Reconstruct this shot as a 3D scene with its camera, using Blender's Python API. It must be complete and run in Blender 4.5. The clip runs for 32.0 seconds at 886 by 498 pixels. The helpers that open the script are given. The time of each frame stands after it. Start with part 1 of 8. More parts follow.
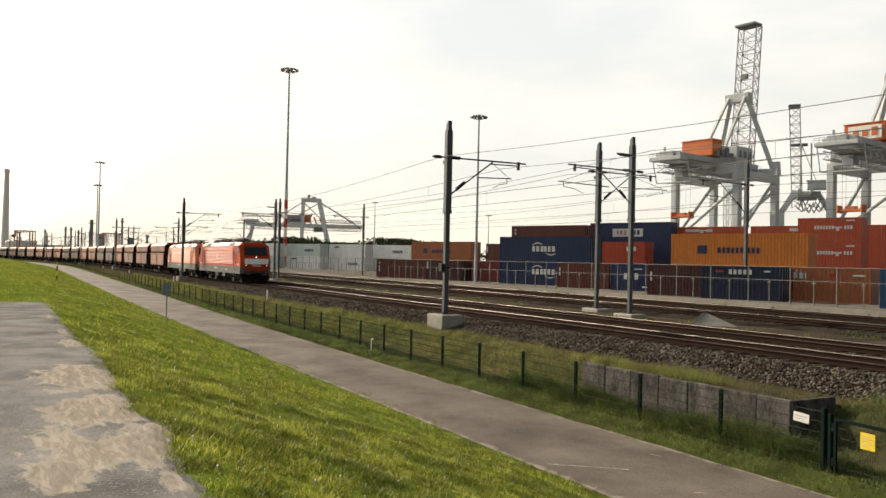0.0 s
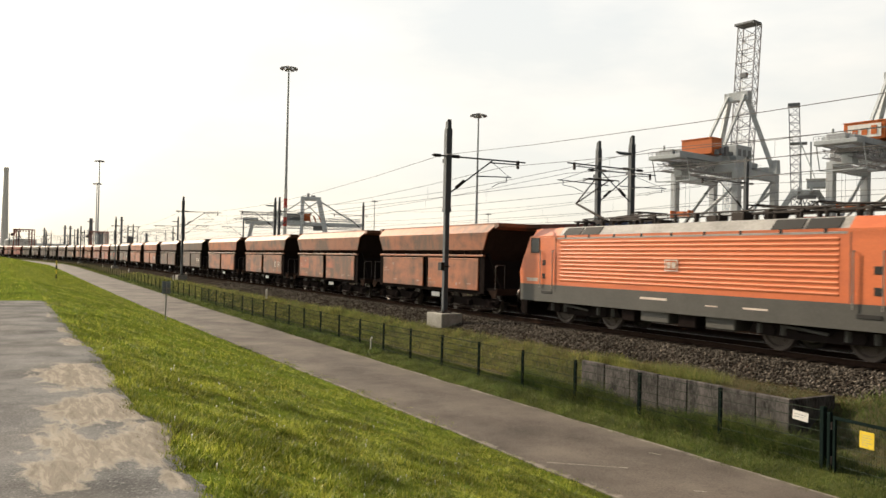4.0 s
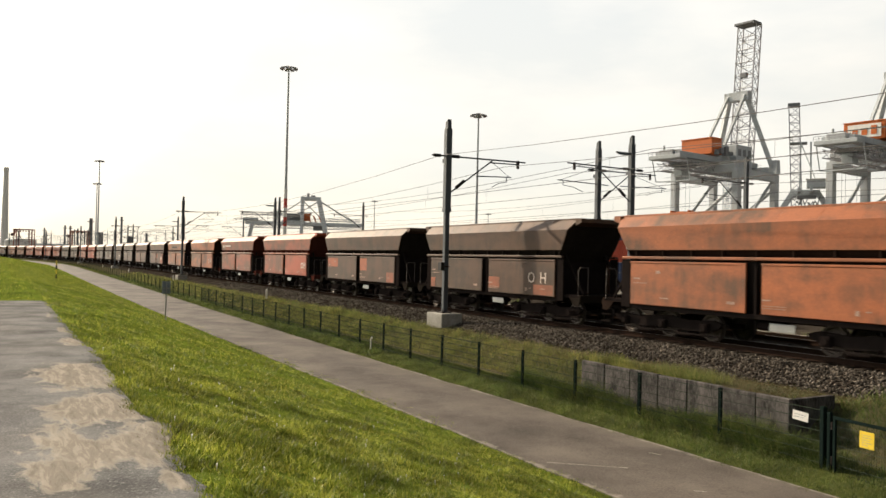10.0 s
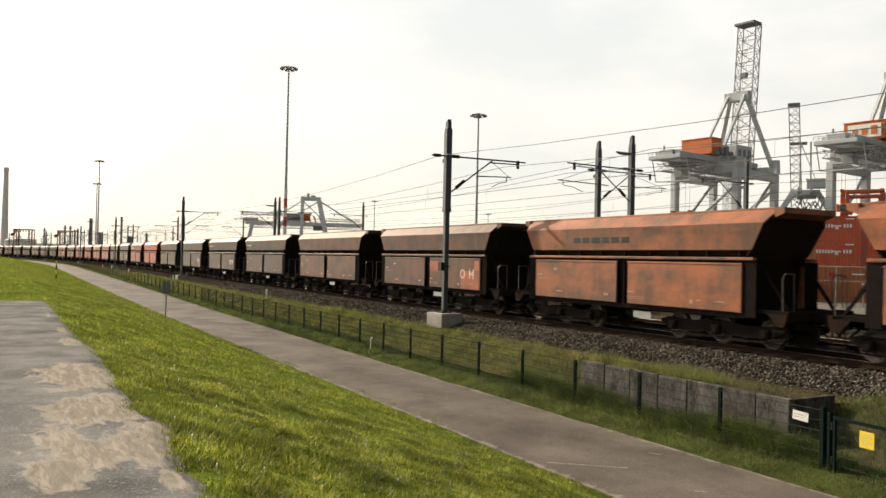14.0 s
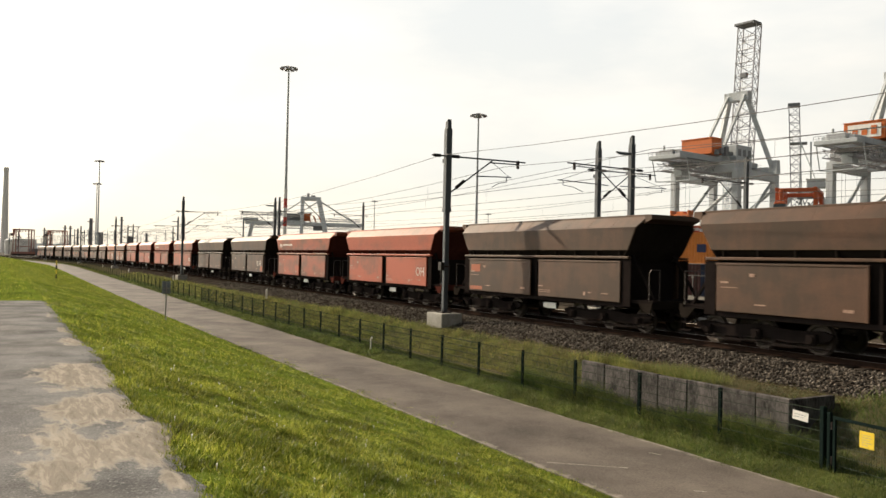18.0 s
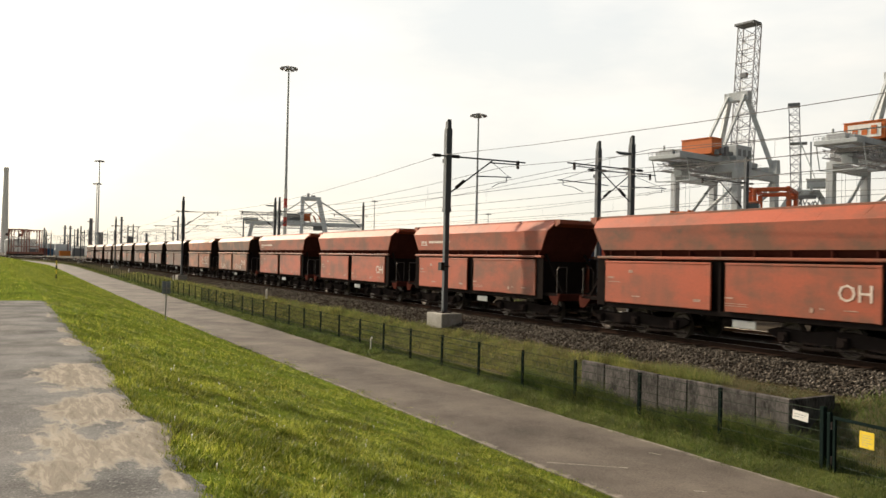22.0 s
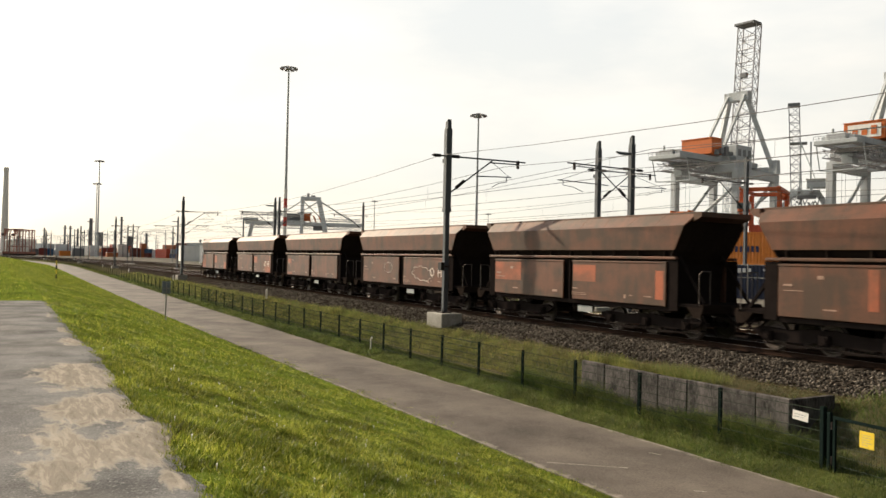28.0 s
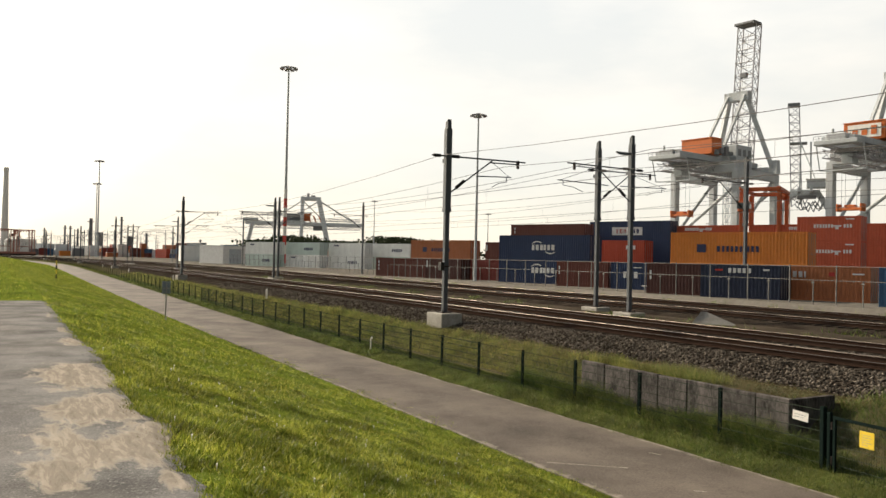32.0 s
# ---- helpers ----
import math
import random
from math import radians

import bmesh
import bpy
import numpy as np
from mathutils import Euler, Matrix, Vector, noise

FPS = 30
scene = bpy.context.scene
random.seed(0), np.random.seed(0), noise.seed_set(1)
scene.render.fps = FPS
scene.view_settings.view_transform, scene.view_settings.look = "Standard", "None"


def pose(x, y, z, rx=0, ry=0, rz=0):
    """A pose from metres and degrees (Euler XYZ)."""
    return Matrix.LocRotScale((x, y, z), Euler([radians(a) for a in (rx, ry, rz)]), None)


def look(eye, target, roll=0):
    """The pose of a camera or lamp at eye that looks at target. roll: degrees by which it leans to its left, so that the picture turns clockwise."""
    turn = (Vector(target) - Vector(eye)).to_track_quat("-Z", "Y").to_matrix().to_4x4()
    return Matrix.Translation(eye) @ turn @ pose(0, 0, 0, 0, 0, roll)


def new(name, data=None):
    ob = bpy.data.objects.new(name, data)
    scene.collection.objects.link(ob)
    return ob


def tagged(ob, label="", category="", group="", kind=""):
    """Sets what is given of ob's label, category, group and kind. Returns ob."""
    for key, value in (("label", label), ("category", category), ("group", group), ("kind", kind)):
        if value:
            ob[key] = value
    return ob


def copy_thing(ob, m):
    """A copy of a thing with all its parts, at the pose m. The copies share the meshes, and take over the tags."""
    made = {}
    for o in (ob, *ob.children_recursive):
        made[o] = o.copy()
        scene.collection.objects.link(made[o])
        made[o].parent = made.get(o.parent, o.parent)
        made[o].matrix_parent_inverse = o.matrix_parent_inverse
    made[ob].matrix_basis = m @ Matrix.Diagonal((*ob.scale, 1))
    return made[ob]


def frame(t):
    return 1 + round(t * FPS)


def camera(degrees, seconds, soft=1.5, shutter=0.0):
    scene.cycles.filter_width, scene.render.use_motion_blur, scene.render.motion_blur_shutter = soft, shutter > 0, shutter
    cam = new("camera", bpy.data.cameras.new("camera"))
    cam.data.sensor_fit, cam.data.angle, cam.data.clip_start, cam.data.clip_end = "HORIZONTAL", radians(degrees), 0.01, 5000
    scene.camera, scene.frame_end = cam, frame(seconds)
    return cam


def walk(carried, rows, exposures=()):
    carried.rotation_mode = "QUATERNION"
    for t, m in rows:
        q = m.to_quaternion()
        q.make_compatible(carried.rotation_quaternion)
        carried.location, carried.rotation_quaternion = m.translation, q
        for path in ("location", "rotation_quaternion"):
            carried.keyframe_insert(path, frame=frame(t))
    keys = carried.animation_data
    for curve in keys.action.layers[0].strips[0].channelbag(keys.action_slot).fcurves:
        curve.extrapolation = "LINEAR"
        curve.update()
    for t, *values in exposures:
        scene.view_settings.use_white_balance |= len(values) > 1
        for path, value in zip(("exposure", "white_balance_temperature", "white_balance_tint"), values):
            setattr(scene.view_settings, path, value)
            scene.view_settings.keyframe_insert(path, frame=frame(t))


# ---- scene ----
# The camera stands on the crown of a dyke beside a railway. x runs along the tracks (the train goes
# towards +x), y across them, z = 0 is the top of the rails.
cam = camera(58.5, 32.0, soft=1.5, shutter=0.12)
EYE = (0.0, 0.0, 2.502)


def gaze(yaw, pitch, roll):
    a, b = radians(yaw), radians(pitch)
    way = Vector((-math.sin(a) * math.cos(b), math.cos(a) * math.cos(b), math.sin(b)))
    return look(EYE, Vector(EYE) + way * 10, roll)


REST = gaze(60.909, 0.81, 1.297)
walk(cam, [(0, gaze(60.95, 0.91, 1.297)), (0.5, gaze(60.92, 0.85, 1.297)), (1.5, REST), (32.0, REST)],
     exposures=[(0, 0.58), (32.0, 0.58)])

# ---- light: a low evening sun behind thin cloud ----
SUN_EL = 30.0
to_sun = Vector((-0.94, -0.34, 0)).normalized() * math.cos(radians(SUN_EL)) + Vector((0, 0, math.sin(radians(SUN_EL))))
lamp = bpy.data.lights.new("sun", "SUN")
lamp.energy, lamp.angle, lamp.color = 5.0, radians(0.8), (1.0, 0.83, 0.62)
sun = new("sun", lamp)
sun.matrix_world = look((0, 0, 60), Vector((0, 0, 60)) - to_sun)

world = bpy.data.worlds.new("world")
scene.world = world
world.use_nodes = True
wn, wl = world.node_tree.nodes, world.node_tree.links
wn.clear()
sky = wn.new("ShaderNodeTexSky")
sky.sky_type, sky.sun_disc = "NISHITA", False
sky.sun_elevation = radians(SUN_EL)
sky.sun_rotation = math.atan2(to_sun.x, to_sun.y)
sky.air_density, sky.dust_density, sky.ozone_density = 1.0, 3.0, 1.0
co = wn.new("ShaderNodeTexCoord")
mp = wn.new("ShaderNodeMapping")
mp.inputs["Scale"].default_value = (1.0, 1.0, 3.2)
cl = wn.new("ShaderNodeTexNoise")
cl.inputs["Scale"].default_value, cl.inputs["Detail"].default_value, cl.inputs["Roughness"].default_value = 2.2, 6, 0.55
ramp = wn.new("ShaderNodeValToRGB")
ramp.color_ramp.elements[0].position, ramp.color_ramp.elements[0].color = 0.38, (0.87, 0.9, 0.9, 1)
ramp.color_ramp.elements[1].position, ramp.color_ramp.elements[1].color = 0.6, (1.06, 1.045, 1.0, 1)
sep = wn.new("ShaderNodeSeparateXYZ")
lift = wn.new("ShaderNodeValToRGB")      # veiled sky: bright haze low down, greyer overhead
lift.color_ramp.interpolation = "EASE"
lift.color_ramp.elements[0].position, lift.color_ramp.elements[0].color = 0.0, (12.6, 11.6, 9.9, 1)
lift.color_ramp.elements[1].position, lift.color_ramp.elements[1].color = 0.75, (1.6, 1.75, 1.95, 1)
e_ = lift.color_ramp.elements.new(0.14)
e_.color = (12.3, 11.7, 10.8, 1)
e_ = lift.color_ramp.elements.new(0.32)
e_.color = (12.0, 11.7, 11.2, 1)
blend = wn.new("ShaderNodeMix")
blend.data_type = "RGBA"
blend.inputs[0].default_value = 0.85
veil = wn.new("ShaderNodeMix")
veil.data_type, veil.blend_type = "RGBA", "MULTIPLY"
veil.inputs[0].default_value = 1.0
bg = wn.new("ShaderNodeBackground")
bg.inputs["Strength"].default_value = 0.064
wo = wn.new("ShaderNodeOutputWorld")
wl.new(co.outputs["Generated"], mp.inputs["Vector"])
wl.new(co.outputs["Generated"], sep.inputs[0])
wl.new(sep.outputs["Z"], lift.inputs["Fac"])
wl.new(mp.outputs["Vector"], cl.inputs["Vector"])
wl.new(cl.outputs["Fac"], ramp.inputs["Fac"])
wl.new(lift.outputs["Color"], veil.inputs[6])
wl.new(ramp.outputs["Color"], veil.inputs[7])
aim = wn.new("ShaderNodeVectorMath")       # the veil is brightest round the sun and dull opposite to it
aim.operation = "DOT_PRODUCT"
aim.inputs[1].default_value = to_sun
wl.new(co.outputs["Generated"], aim.inputs[0])
fall = wn.new("ShaderNodeMapRange")
fall.interpolation_type = "SMOOTHERSTEP"
for k_, v_ in (("From Min", -0.6), ("From Max", 0.5), ("To Min", 0.38), ("To Max", 1.0)):
    fall.inputs[k_].default_value = v_
wl.new(aim.outputs["Value"], fall.inputs["Value"])
glow = wn.new("ShaderNodeVectorMath")
glow.operation = "SCALE"
wl.new(veil.outputs[2], glow.inputs[0])
ring = wn.new("ShaderNodeMapRange")      # aureole
ring.interpolation_type = "SMOOTHERSTEP"
for k_, v_ in (("From Min", 0.79), ("From Max", 1.0), ("To Min", 0.0), ("To Max", 5.0)):
    ring.inputs[k_].default_value = v_
wl.new(aim.outputs["Value"], ring.inputs["Value"])
both = wn.new("ShaderNodeMath")
wl.new(fall.outputs[0], both.inputs[0])
wl.new(ring.outputs[0], both.inputs[1])
wl.new(both.outputs[0], glow.inputs["Scale"])
wl.new(sky.outputs["Color"], blend.inputs[6])
wl.new(glow.outputs[0], blend.inputs[7])
wl.new(blend.outputs[2], bg.inputs["Color"])
wl.new(bg.outputs["Background"], wo.inputs["Surface"])


# ---- materials ----
def shade(name, base, rough=0.7, metal=0.0, dark=None, scale=3.0, fine=40.0, amount=0.6, bump=0.15, bump_scale=None, coords="Object", per_object=0.0, stretch=(1, 1, 1), streak=0.0):
    """A painted, stony or metal surface: two scales of noise between two colours, fine relief, and a
    small shift from object to object."""
    m = bpy.data.materials.new(name)
    m.use_nodes = True
    n, l = m.node_tree.nodes, m.node_tree.links
    b = n["Principled BSDF"]
    dark = dark or tuple(c * 0.62 for c in base)
    tc = n.new("ShaderNodeTexCoord")
    mapping = n.new("ShaderNodeMapping")
    mapping.inputs["Scale"].default_value = stretch
    l.new(tc.outputs[coords], mapping.inputs["Vector"])
    big = n.new("ShaderNodeTexNoise")
    big.inputs["Scale"].default_value, big.inputs["Detail"].default_value, big.inputs["Roughness"].default_value = scale, 5, 0.6
    small = n.new("ShaderNodeTexNoise")
    small.inputs["Scale"].default_value, small.inputs["Detail"].default_value, small.inputs["Roughness"].default_value = fine, 4, 0.65
    l.new(mapping.outputs[0], big.inputs["Vector"])
    l.new(mapping.outputs[0], small.inputs["Vector"])
    add = n.new("ShaderNodeMath")
    add.operation = "MULTIPLY_ADD"
    add.inputs[1].default_value = 0.45
    l.new(small.outputs["Fac"], add.inputs[0])
    half = n.new("ShaderNodeMath")
    half.operation = "MULTIPLY"
    half.inputs[1].default_value = 0.55
    l.new(big.outputs["Fac"], half.inputs[0])
    l.new(half.outputs[0], add.inputs[2])
    rg = n.new("ShaderNodeMapRange")
    rg.inputs["From Min"].default_value, rg.inputs["From Max"].default_value = 0.5 - 0.16 / max(amount, 0.01) * 0.6, 0.5 + 0.16 / max(amount, 0.01) * 0.6
    l.new(add.outputs[0], rg.inputs["Value"])
    mix = n.new("ShaderNodeMix")
    mix.data_type = "RGBA"
    mix.inputs[6].default_value, mix.inputs[7].default_value = (*dark, 1), (*base, 1)
    l.new(rg.outputs[0], mix.inputs[0])
    out = mix.outputs[2]
    if per_object:
        info = n.new("ShaderNodeObjectInfo")
        r2 = n.new("ShaderNodeMapRange")
        r2.inputs["To Min"].default_value, r2.inputs["To Max"].default_value = 1 - per_object, 1 + per_object
        l.new(info.outputs["Random"], r2.inputs["Value"])
        hsv = n.new("ShaderNodeHueSaturation")
        l.new(r2.outputs[0], hsv.inputs["Value"])
        l.new(out, hsv.inputs["Color"])
        out = hsv.outputs["Color"]
    l.new(out, b.inputs["Base Color"])
    b.inputs["Roughness"].default_value, b.inputs["Metallic"].default_value = rough, metal
    b.inputs["Specular IOR Level"].default_value = 0.0 if rough > 0.8 else 0.3
    if bump:
        bp = n.new("ShaderNodeBump")
        bp.inputs["Strength"].default_value, bp.inputs["Distance"].default_value = bump, 0.02
        bs = small
        if bump_scale:
            bs = n.new("ShaderNodeTexNoise")
            bs.inputs["Scale"].default_value, bs.inputs["Detail"].default_value = bump_scale, 3
            l.new(mapping.outputs[0], bs.inputs["Vector"])
        l.new(bs.outputs["Fac"], bp.inputs["Height"])
        l.new(bp.outputs["Normal"], b.inputs["Normal"])
    return m


M = {}
M["steel"] = shade("galvanised_steel", (0.34, 0.35, 0.35), 0.45, 0.6, scale=2, fine=30, amount=0.4, bump=0.05)
M["mast"] = shade("mast_paint", (0.075, 0.085, 0.095), 0.6, 0.2, scale=1, fine=20, amount=0.5, bump=0.05)
M["darksteel"] = shade("grimy_steel", (0.045, 0.036, 0.032), 0.75, 0.3, scale=2, fine=25, amount=0.6, bump=0.15)
M["rail"] = shade("rusty_rail", (0.034, 0.022, 0.017), 0.88, 0.0, scale=1, fine=20, amount=0.5, bump=0.1)
M["railhead"] = shade("polished_railhead", (0.2, 0.175, 0.15), 0.48, 1.0, scale=1, fine=30, amount=0.3, bump=0.02)
M["concrete"] = shade("weathered_concrete", (0.36, 0.35, 0.32), 0.9, dark=(0.2, 0.19, 0.17), scale=1.2, fine=18, amount=0.8, bump=0.3)
M["oldconcrete"] = shade("old_concrete", (0.122, 0.112, 0.107), 0.95, dark=(0.028, 0.027, 0.026), scale=1.9, fine=11, amount=0.85, bump=0.4, stretch=(1.7, 1.7, 0.75), per_object=0.3)
M["sleeper"] = shade("sleeper_concrete", (0.052, 0.044, 0.037), 0.95, scale=2, fine=30, amount=0.7, bump=0.3, per_object=0.15)
M["stone"] = shade("ballast_stone", (0.1, 0.088, 0.074), 0.95, dark=(0.03, 0.026, 0.022), scale=1.5, fine=9, amount=0.8, bump=0.3)
M["ballast"] = shade("ballast_bed", (0.045, 0.038, 0.031), 0.95, dark=(0.017, 0.014, 0.012), scale=0.8, fine=9, amount=1.0, bump=1.0, bump_scale=13)
M["sand"] = shade("sandy_cess", (0.075, 0.063, 0.048), 0.95, dark=(0.036, 0.031, 0.025), scale=0.35, fine=6, amount=0.9, bump=0.4)
M["yard"] = shade("yard_paving", (0.165, 0.155, 0.138), 0.9, scale=0.08, fine=2, amount=0.7, bump=0.1)
M["asphalt"] = shade("path_asphalt", (0.158, 0.136, 0.116), 0.75, dark=(0.06, 0.052, 0.046), scale=0.5, fine=26, amount=0.8, bump=0.35, bump_scale=50)
M["green"] = shade("dark_green_paint", (0.012, 0.02, 0.018), 0.85, scale=4, fine=40, amount=0.4, bump=0.03)
M["wire"] = shade("green_wire", (0.03, 0.05, 0.04), 0.5, 0.2, scale=4, fine=40, amount=0.4, bump=0)
M["fencewire"] = shade("bare_fence_wire", (0.045, 0.056, 0.042), 0.85, 0.0, scale=4, fine=40, amount=0.4, bump=0)
M["cable"] = shade("copper_cable", (0.09, 0.085, 0.08), 0.6, 0.4, scale=4, fine=40, amount=0.3, bump=0)
# crane grey lightened for the far crane, its haze put into the colour
M["cranepale"] = shade("crane_haze_grey", (0.7, 0.74, 0.76), 0.6, scale=0.12, fine=1.5, amount=0.5, bump=0)
M["cranegrey"] = shade("crane_grey", (0.5, 0.535, 0.555), 0.6, scale=0.12, fine=1.5, amount=0.5, bump=0)
M["cranedark"] = shade("crane_dark_grey", (0.2, 0.21, 0.22), 0.6, scale=0.12, fine=1.5, amount=0.5, bump=0)
M["carrier"] = shade("carrier_rusty_orange", (0.42, 0.1, 0.03), 0.6, scale=0.3, fine=2, amount=0.6, bump=0)
M["cranelattice"] = shade("crane_lattice_grey", (0.36, 0.355, 0.37), 0.6, scale=0.12, fine=1.5, amount=0.5, bump=0)
M["panelwhite"] = shade("white_front_panel", (0.9, 0.9, 0.9), 0.4, dark=(0.8, 0.8, 0.79), scale=1, fine=12, amount=0.4, bump=0)
M["craneorange"] = shade("crane_orange", (0.6, 0.15, 0.03), 0.55, scale=0.12, fine=1.5, amount=0.5, bump=0)
M["white"] = shade("white_paint", (0.78, 0.77, 0.74), 0.5, dark=(0.6, 0.58, 0.54), scale=1, fine=12, amount=0.5, bump=0.02)
M["black"] = shade("black_rubber", (0.015, 0.014, 0.013), 0.75, scale=2, fine=20, amount=0.5, bump=0.05)
M["yellow"] = shade("yellow_sign", (0.75, 0.55, 0.04), 0.5, scale=3, fine=30, amount=0.4, bump=0)
M["signback"] = shade("sign_back_grey", (0.22, 0.26, 0.31), 0.5, 0.2, scale=3, fine=30, amount=0.4, bump=0)
M["red"] = shade("red_paint", (0.55, 0.05, 0.035), 0.5, scale=1, fine=15, amount=0.4, bump=0)


# ---- mesh building ----
class Shape:
    """Gathers corners and faces of one part."""

    def __init__(self):
        self.v, self.f = [], []

    def add(self, verts, faces):
        k = len(self.v)
        self.v += [tuple(q) for q in verts]
        self.f += [tuple(i + k for i in q) for q in faces]
        return self

    def box(self, x0, x1, y0, y1, z0, z1, c=0.0):
        """A box; c cuts its edges off by that much."""
        if c <= 0:
            vs = [(x, y, z) for x in (x0, x1) for y in (y0, y1) for z in (z0, z1)]
            return self.add(vs, [(0, 1, 3, 2), (4, 6, 7, 5), (0, 4, 5, 1), (2, 3, 7, 6), (0, 2, 6, 4), (1, 5, 7, 3)])
        vs, ix = [], {}
        for i, x in enumerate((x0, x1)):
            for j, y in enumerate((y0, y1)):
                for k, z in enumerate((z0, z1)):
                    dx, dy, dz = (c if i == 0 else -c), (c if j == 0 else -c), (c if k == 0 else -c)
                    for a, q in enumerate(((x, y + dy, z + dz), (x + dx, y, z + dz), (x + dx, y + dy, z))):
                        ix[i, j, k, a] = len(vs)
                        vs.append(q)
        fs = []
        for i in (0, 1):
            fs.append([ix[i, 0, 0, 0], ix[i, 1, 0, 0], ix[i, 1, 1, 0], ix[i, 0, 1, 0]][:: 1 if i else -1])
            fs.append([ix[0, i, 0, 1], ix[1, i, 0, 1], ix[1, i, 1, 1], ix[0, i, 1, 1]][:: -1 if i else 1])
            fs.append([ix[0, 0, i, 2], ix[1, 0, i, 2], ix[1, 1, i, 2], ix[0, 1, i, 2]][:: 1 if i else -1])
        for i in (0, 1):
            for j in (0, 1):
                fs.append([ix[i, j, 0, 0], ix[i, j, 1, 0], ix[i, j, 1, 1], ix[i, j, 0, 1]][:: 1 if i == j else -1])
                fs.append([ix[i, 0, j, 0], ix[i, 0, j, 2], ix[i, 1, j, 2], ix[i, 1, j, 0]][:: 1 if i == j else -1])
                fs.append([ix[0, i, j, 1], ix[1, i, j, 1], ix[1, i, j, 2], ix[0, i, j, 2]][:: 1 if i == j else -1])
                for k in (0, 1):
                    fs.append([ix[i, j, k, 0], ix[i, j, k, 1], ix[i, j, k, 2]][:: 1 if (i + j + k) % 2 else -1])
        return self.add(vs, fs)

    def bar(self, a, b, r, n=6, r2=None, cap=True):
        """A round bar from a to b."""
        a, b = Vector(a), Vector(b)
        d = (b - a).normalized()
        u = d.orthogonal().normalized()
        w = d.cross(u)
        r2 = r if r2 is None else r2
        vs = []
        for q, rr in ((a, r), (b, r2)):
            for i in range(n):
                t = 2 * math.pi * (i + 0.5) / n
                vs.append(q + (u * math.cos(t) + w * math.sin(t)) * rr)
        fs = [(i, (i + 1) % n, n + (i + 1) % n, n + i) for i in range(n)]
        if cap:
            fs += [tuple(range(n - 1, -1, -1)), tuple(range(n, 2 * n))]
        return self.add(vs, fs)

    def beam(self, a, b, w, h):
        """A square beam from a to b, w wide and h high."""
        a, b = Vector(a), Vector(b)
        d = (b - a).normalized()
        side = d.cross(Vector((0, 0, 1)))
        side = Vector((1, 0, 0)) if side.length < 1e-3 else side.normalized()
        up = side.cross(d)
        vs = [q + side * (w / 2 * i) + up * (h / 2 * j) for q in (a, b) for i, j in ((-1, -1), (1, -1), (1, 1), (-1, 1))]
        return self.add(vs, [(3, 2, 1, 0), (4, 5, 6, 7), (0, 1, 5, 4), (1, 2, 6, 5), (2, 3, 7, 6), (3, 0, 4, 7)])

    def prism(self, outline, axis, lo, hi):
        """A flat outline pushed through along an axis (0, 1 or 2)."""
        def put(p, t):
            q = list(p)
            q.insert(axis, t)
            return q
        n = len(outline)
        vs = [put(q, lo) for q in outline] + [put(q, hi) for q in outline]
        fs = [(i, (i + 1) % n, n + (i + 1) % n, n + i) for i in range(n)] + [tuple(range(n - 1, -1, -1)), tuple(range(n, 2 * n))]
        return self.add(vs, fs)

    def mesh(self, name, material, smooth=False):
        me = bpy.data.meshes.new(name)
        me.from_pydata(self.v, [], self.f)
        me.materials.append(material)
        b = bmesh.new()
        b.from_mesh(me)
        if len(b.faces) < 4000:
            bmesh.ops.recalc_face_normals(b, faces=b.faces)
        b.to_mesh(me)
        b.free()
        if smooth:
            me.polygons.foreach_set("use_smooth", [True] * len(me.polygons))
        me.update()
        return me


def part(name, shape, material, parent=None, label="", m=None, smooth=False):
    """Links a Shape (or a ready mesh) as one object under a thing or part."""
    me = shape.mesh(name, material, smooth) if isinstance(shape, Shape) else shape
    ob = new(name, me)
    if parent is not None:
        ob.parent = parent
    if m is not None:
        ob.matrix_basis = m
    if label:
        tagged(ob, label)
    return ob


def thing(name, label, category, group="", m=None, kind=""):
    ob = new(name)
    ob.empty_display_size = 0.3
    if m is not None:
        ob.matrix_basis = m
    return tagged(ob, label, category, group, kind)


def solid(name, shape, material, label, category, group="", kind="", m=None, smooth=False):
    """A thing that is one mesh."""
    return tagged(part(name, shape, material, None, label, m, smooth), label, category, group, kind)


def letters(body, size, depth=0.004):
    """A mesh of letters standing in the xz plane, facing -y."""
    cu = bpy.data.curves.new("letters", "FONT")
    cu.body, cu.size, cu.extrude, cu.resolution_u = body, size, depth, 2
    cu.align_x = "CENTER"
    ob = bpy.data.objects.new("letters", cu)
    scene.collection.objects.link(ob)
    me = bpy.data.meshes.new_from_object(ob)
    bpy.data.objects.remove(ob)
    me.transform(pose(0, 0, 0, 90))
    return me


def quick(name, verts, tris, material, smooth=False):
    """A mesh from number arrays, for grass and gravel."""
    me = bpy.data.meshes.new(name)
    me.vertices.add(len(verts))
    me.vertices.foreach_set("co", np.asarray(verts, np.float32).ravel())
    nf, nv = tris.shape
    me.loops.add(nf * nv)
    me.loops.foreach_set("vertex_index", np.asarray(tris, np.int32).ravel())
    me.polygons.add(nf)
    me.polygons.foreach_set("loop_start", np.arange(0, nf * nv, nv, dtype=np.int32))
    me.update(calc_edges=True)
    me.materials.append(material)
    return me


# ---- the ground: dyke, path, railway formation, yard ----
BEND_X, BEND_R = -180.0, 870.0      # beyond here the line bends towards the dyke


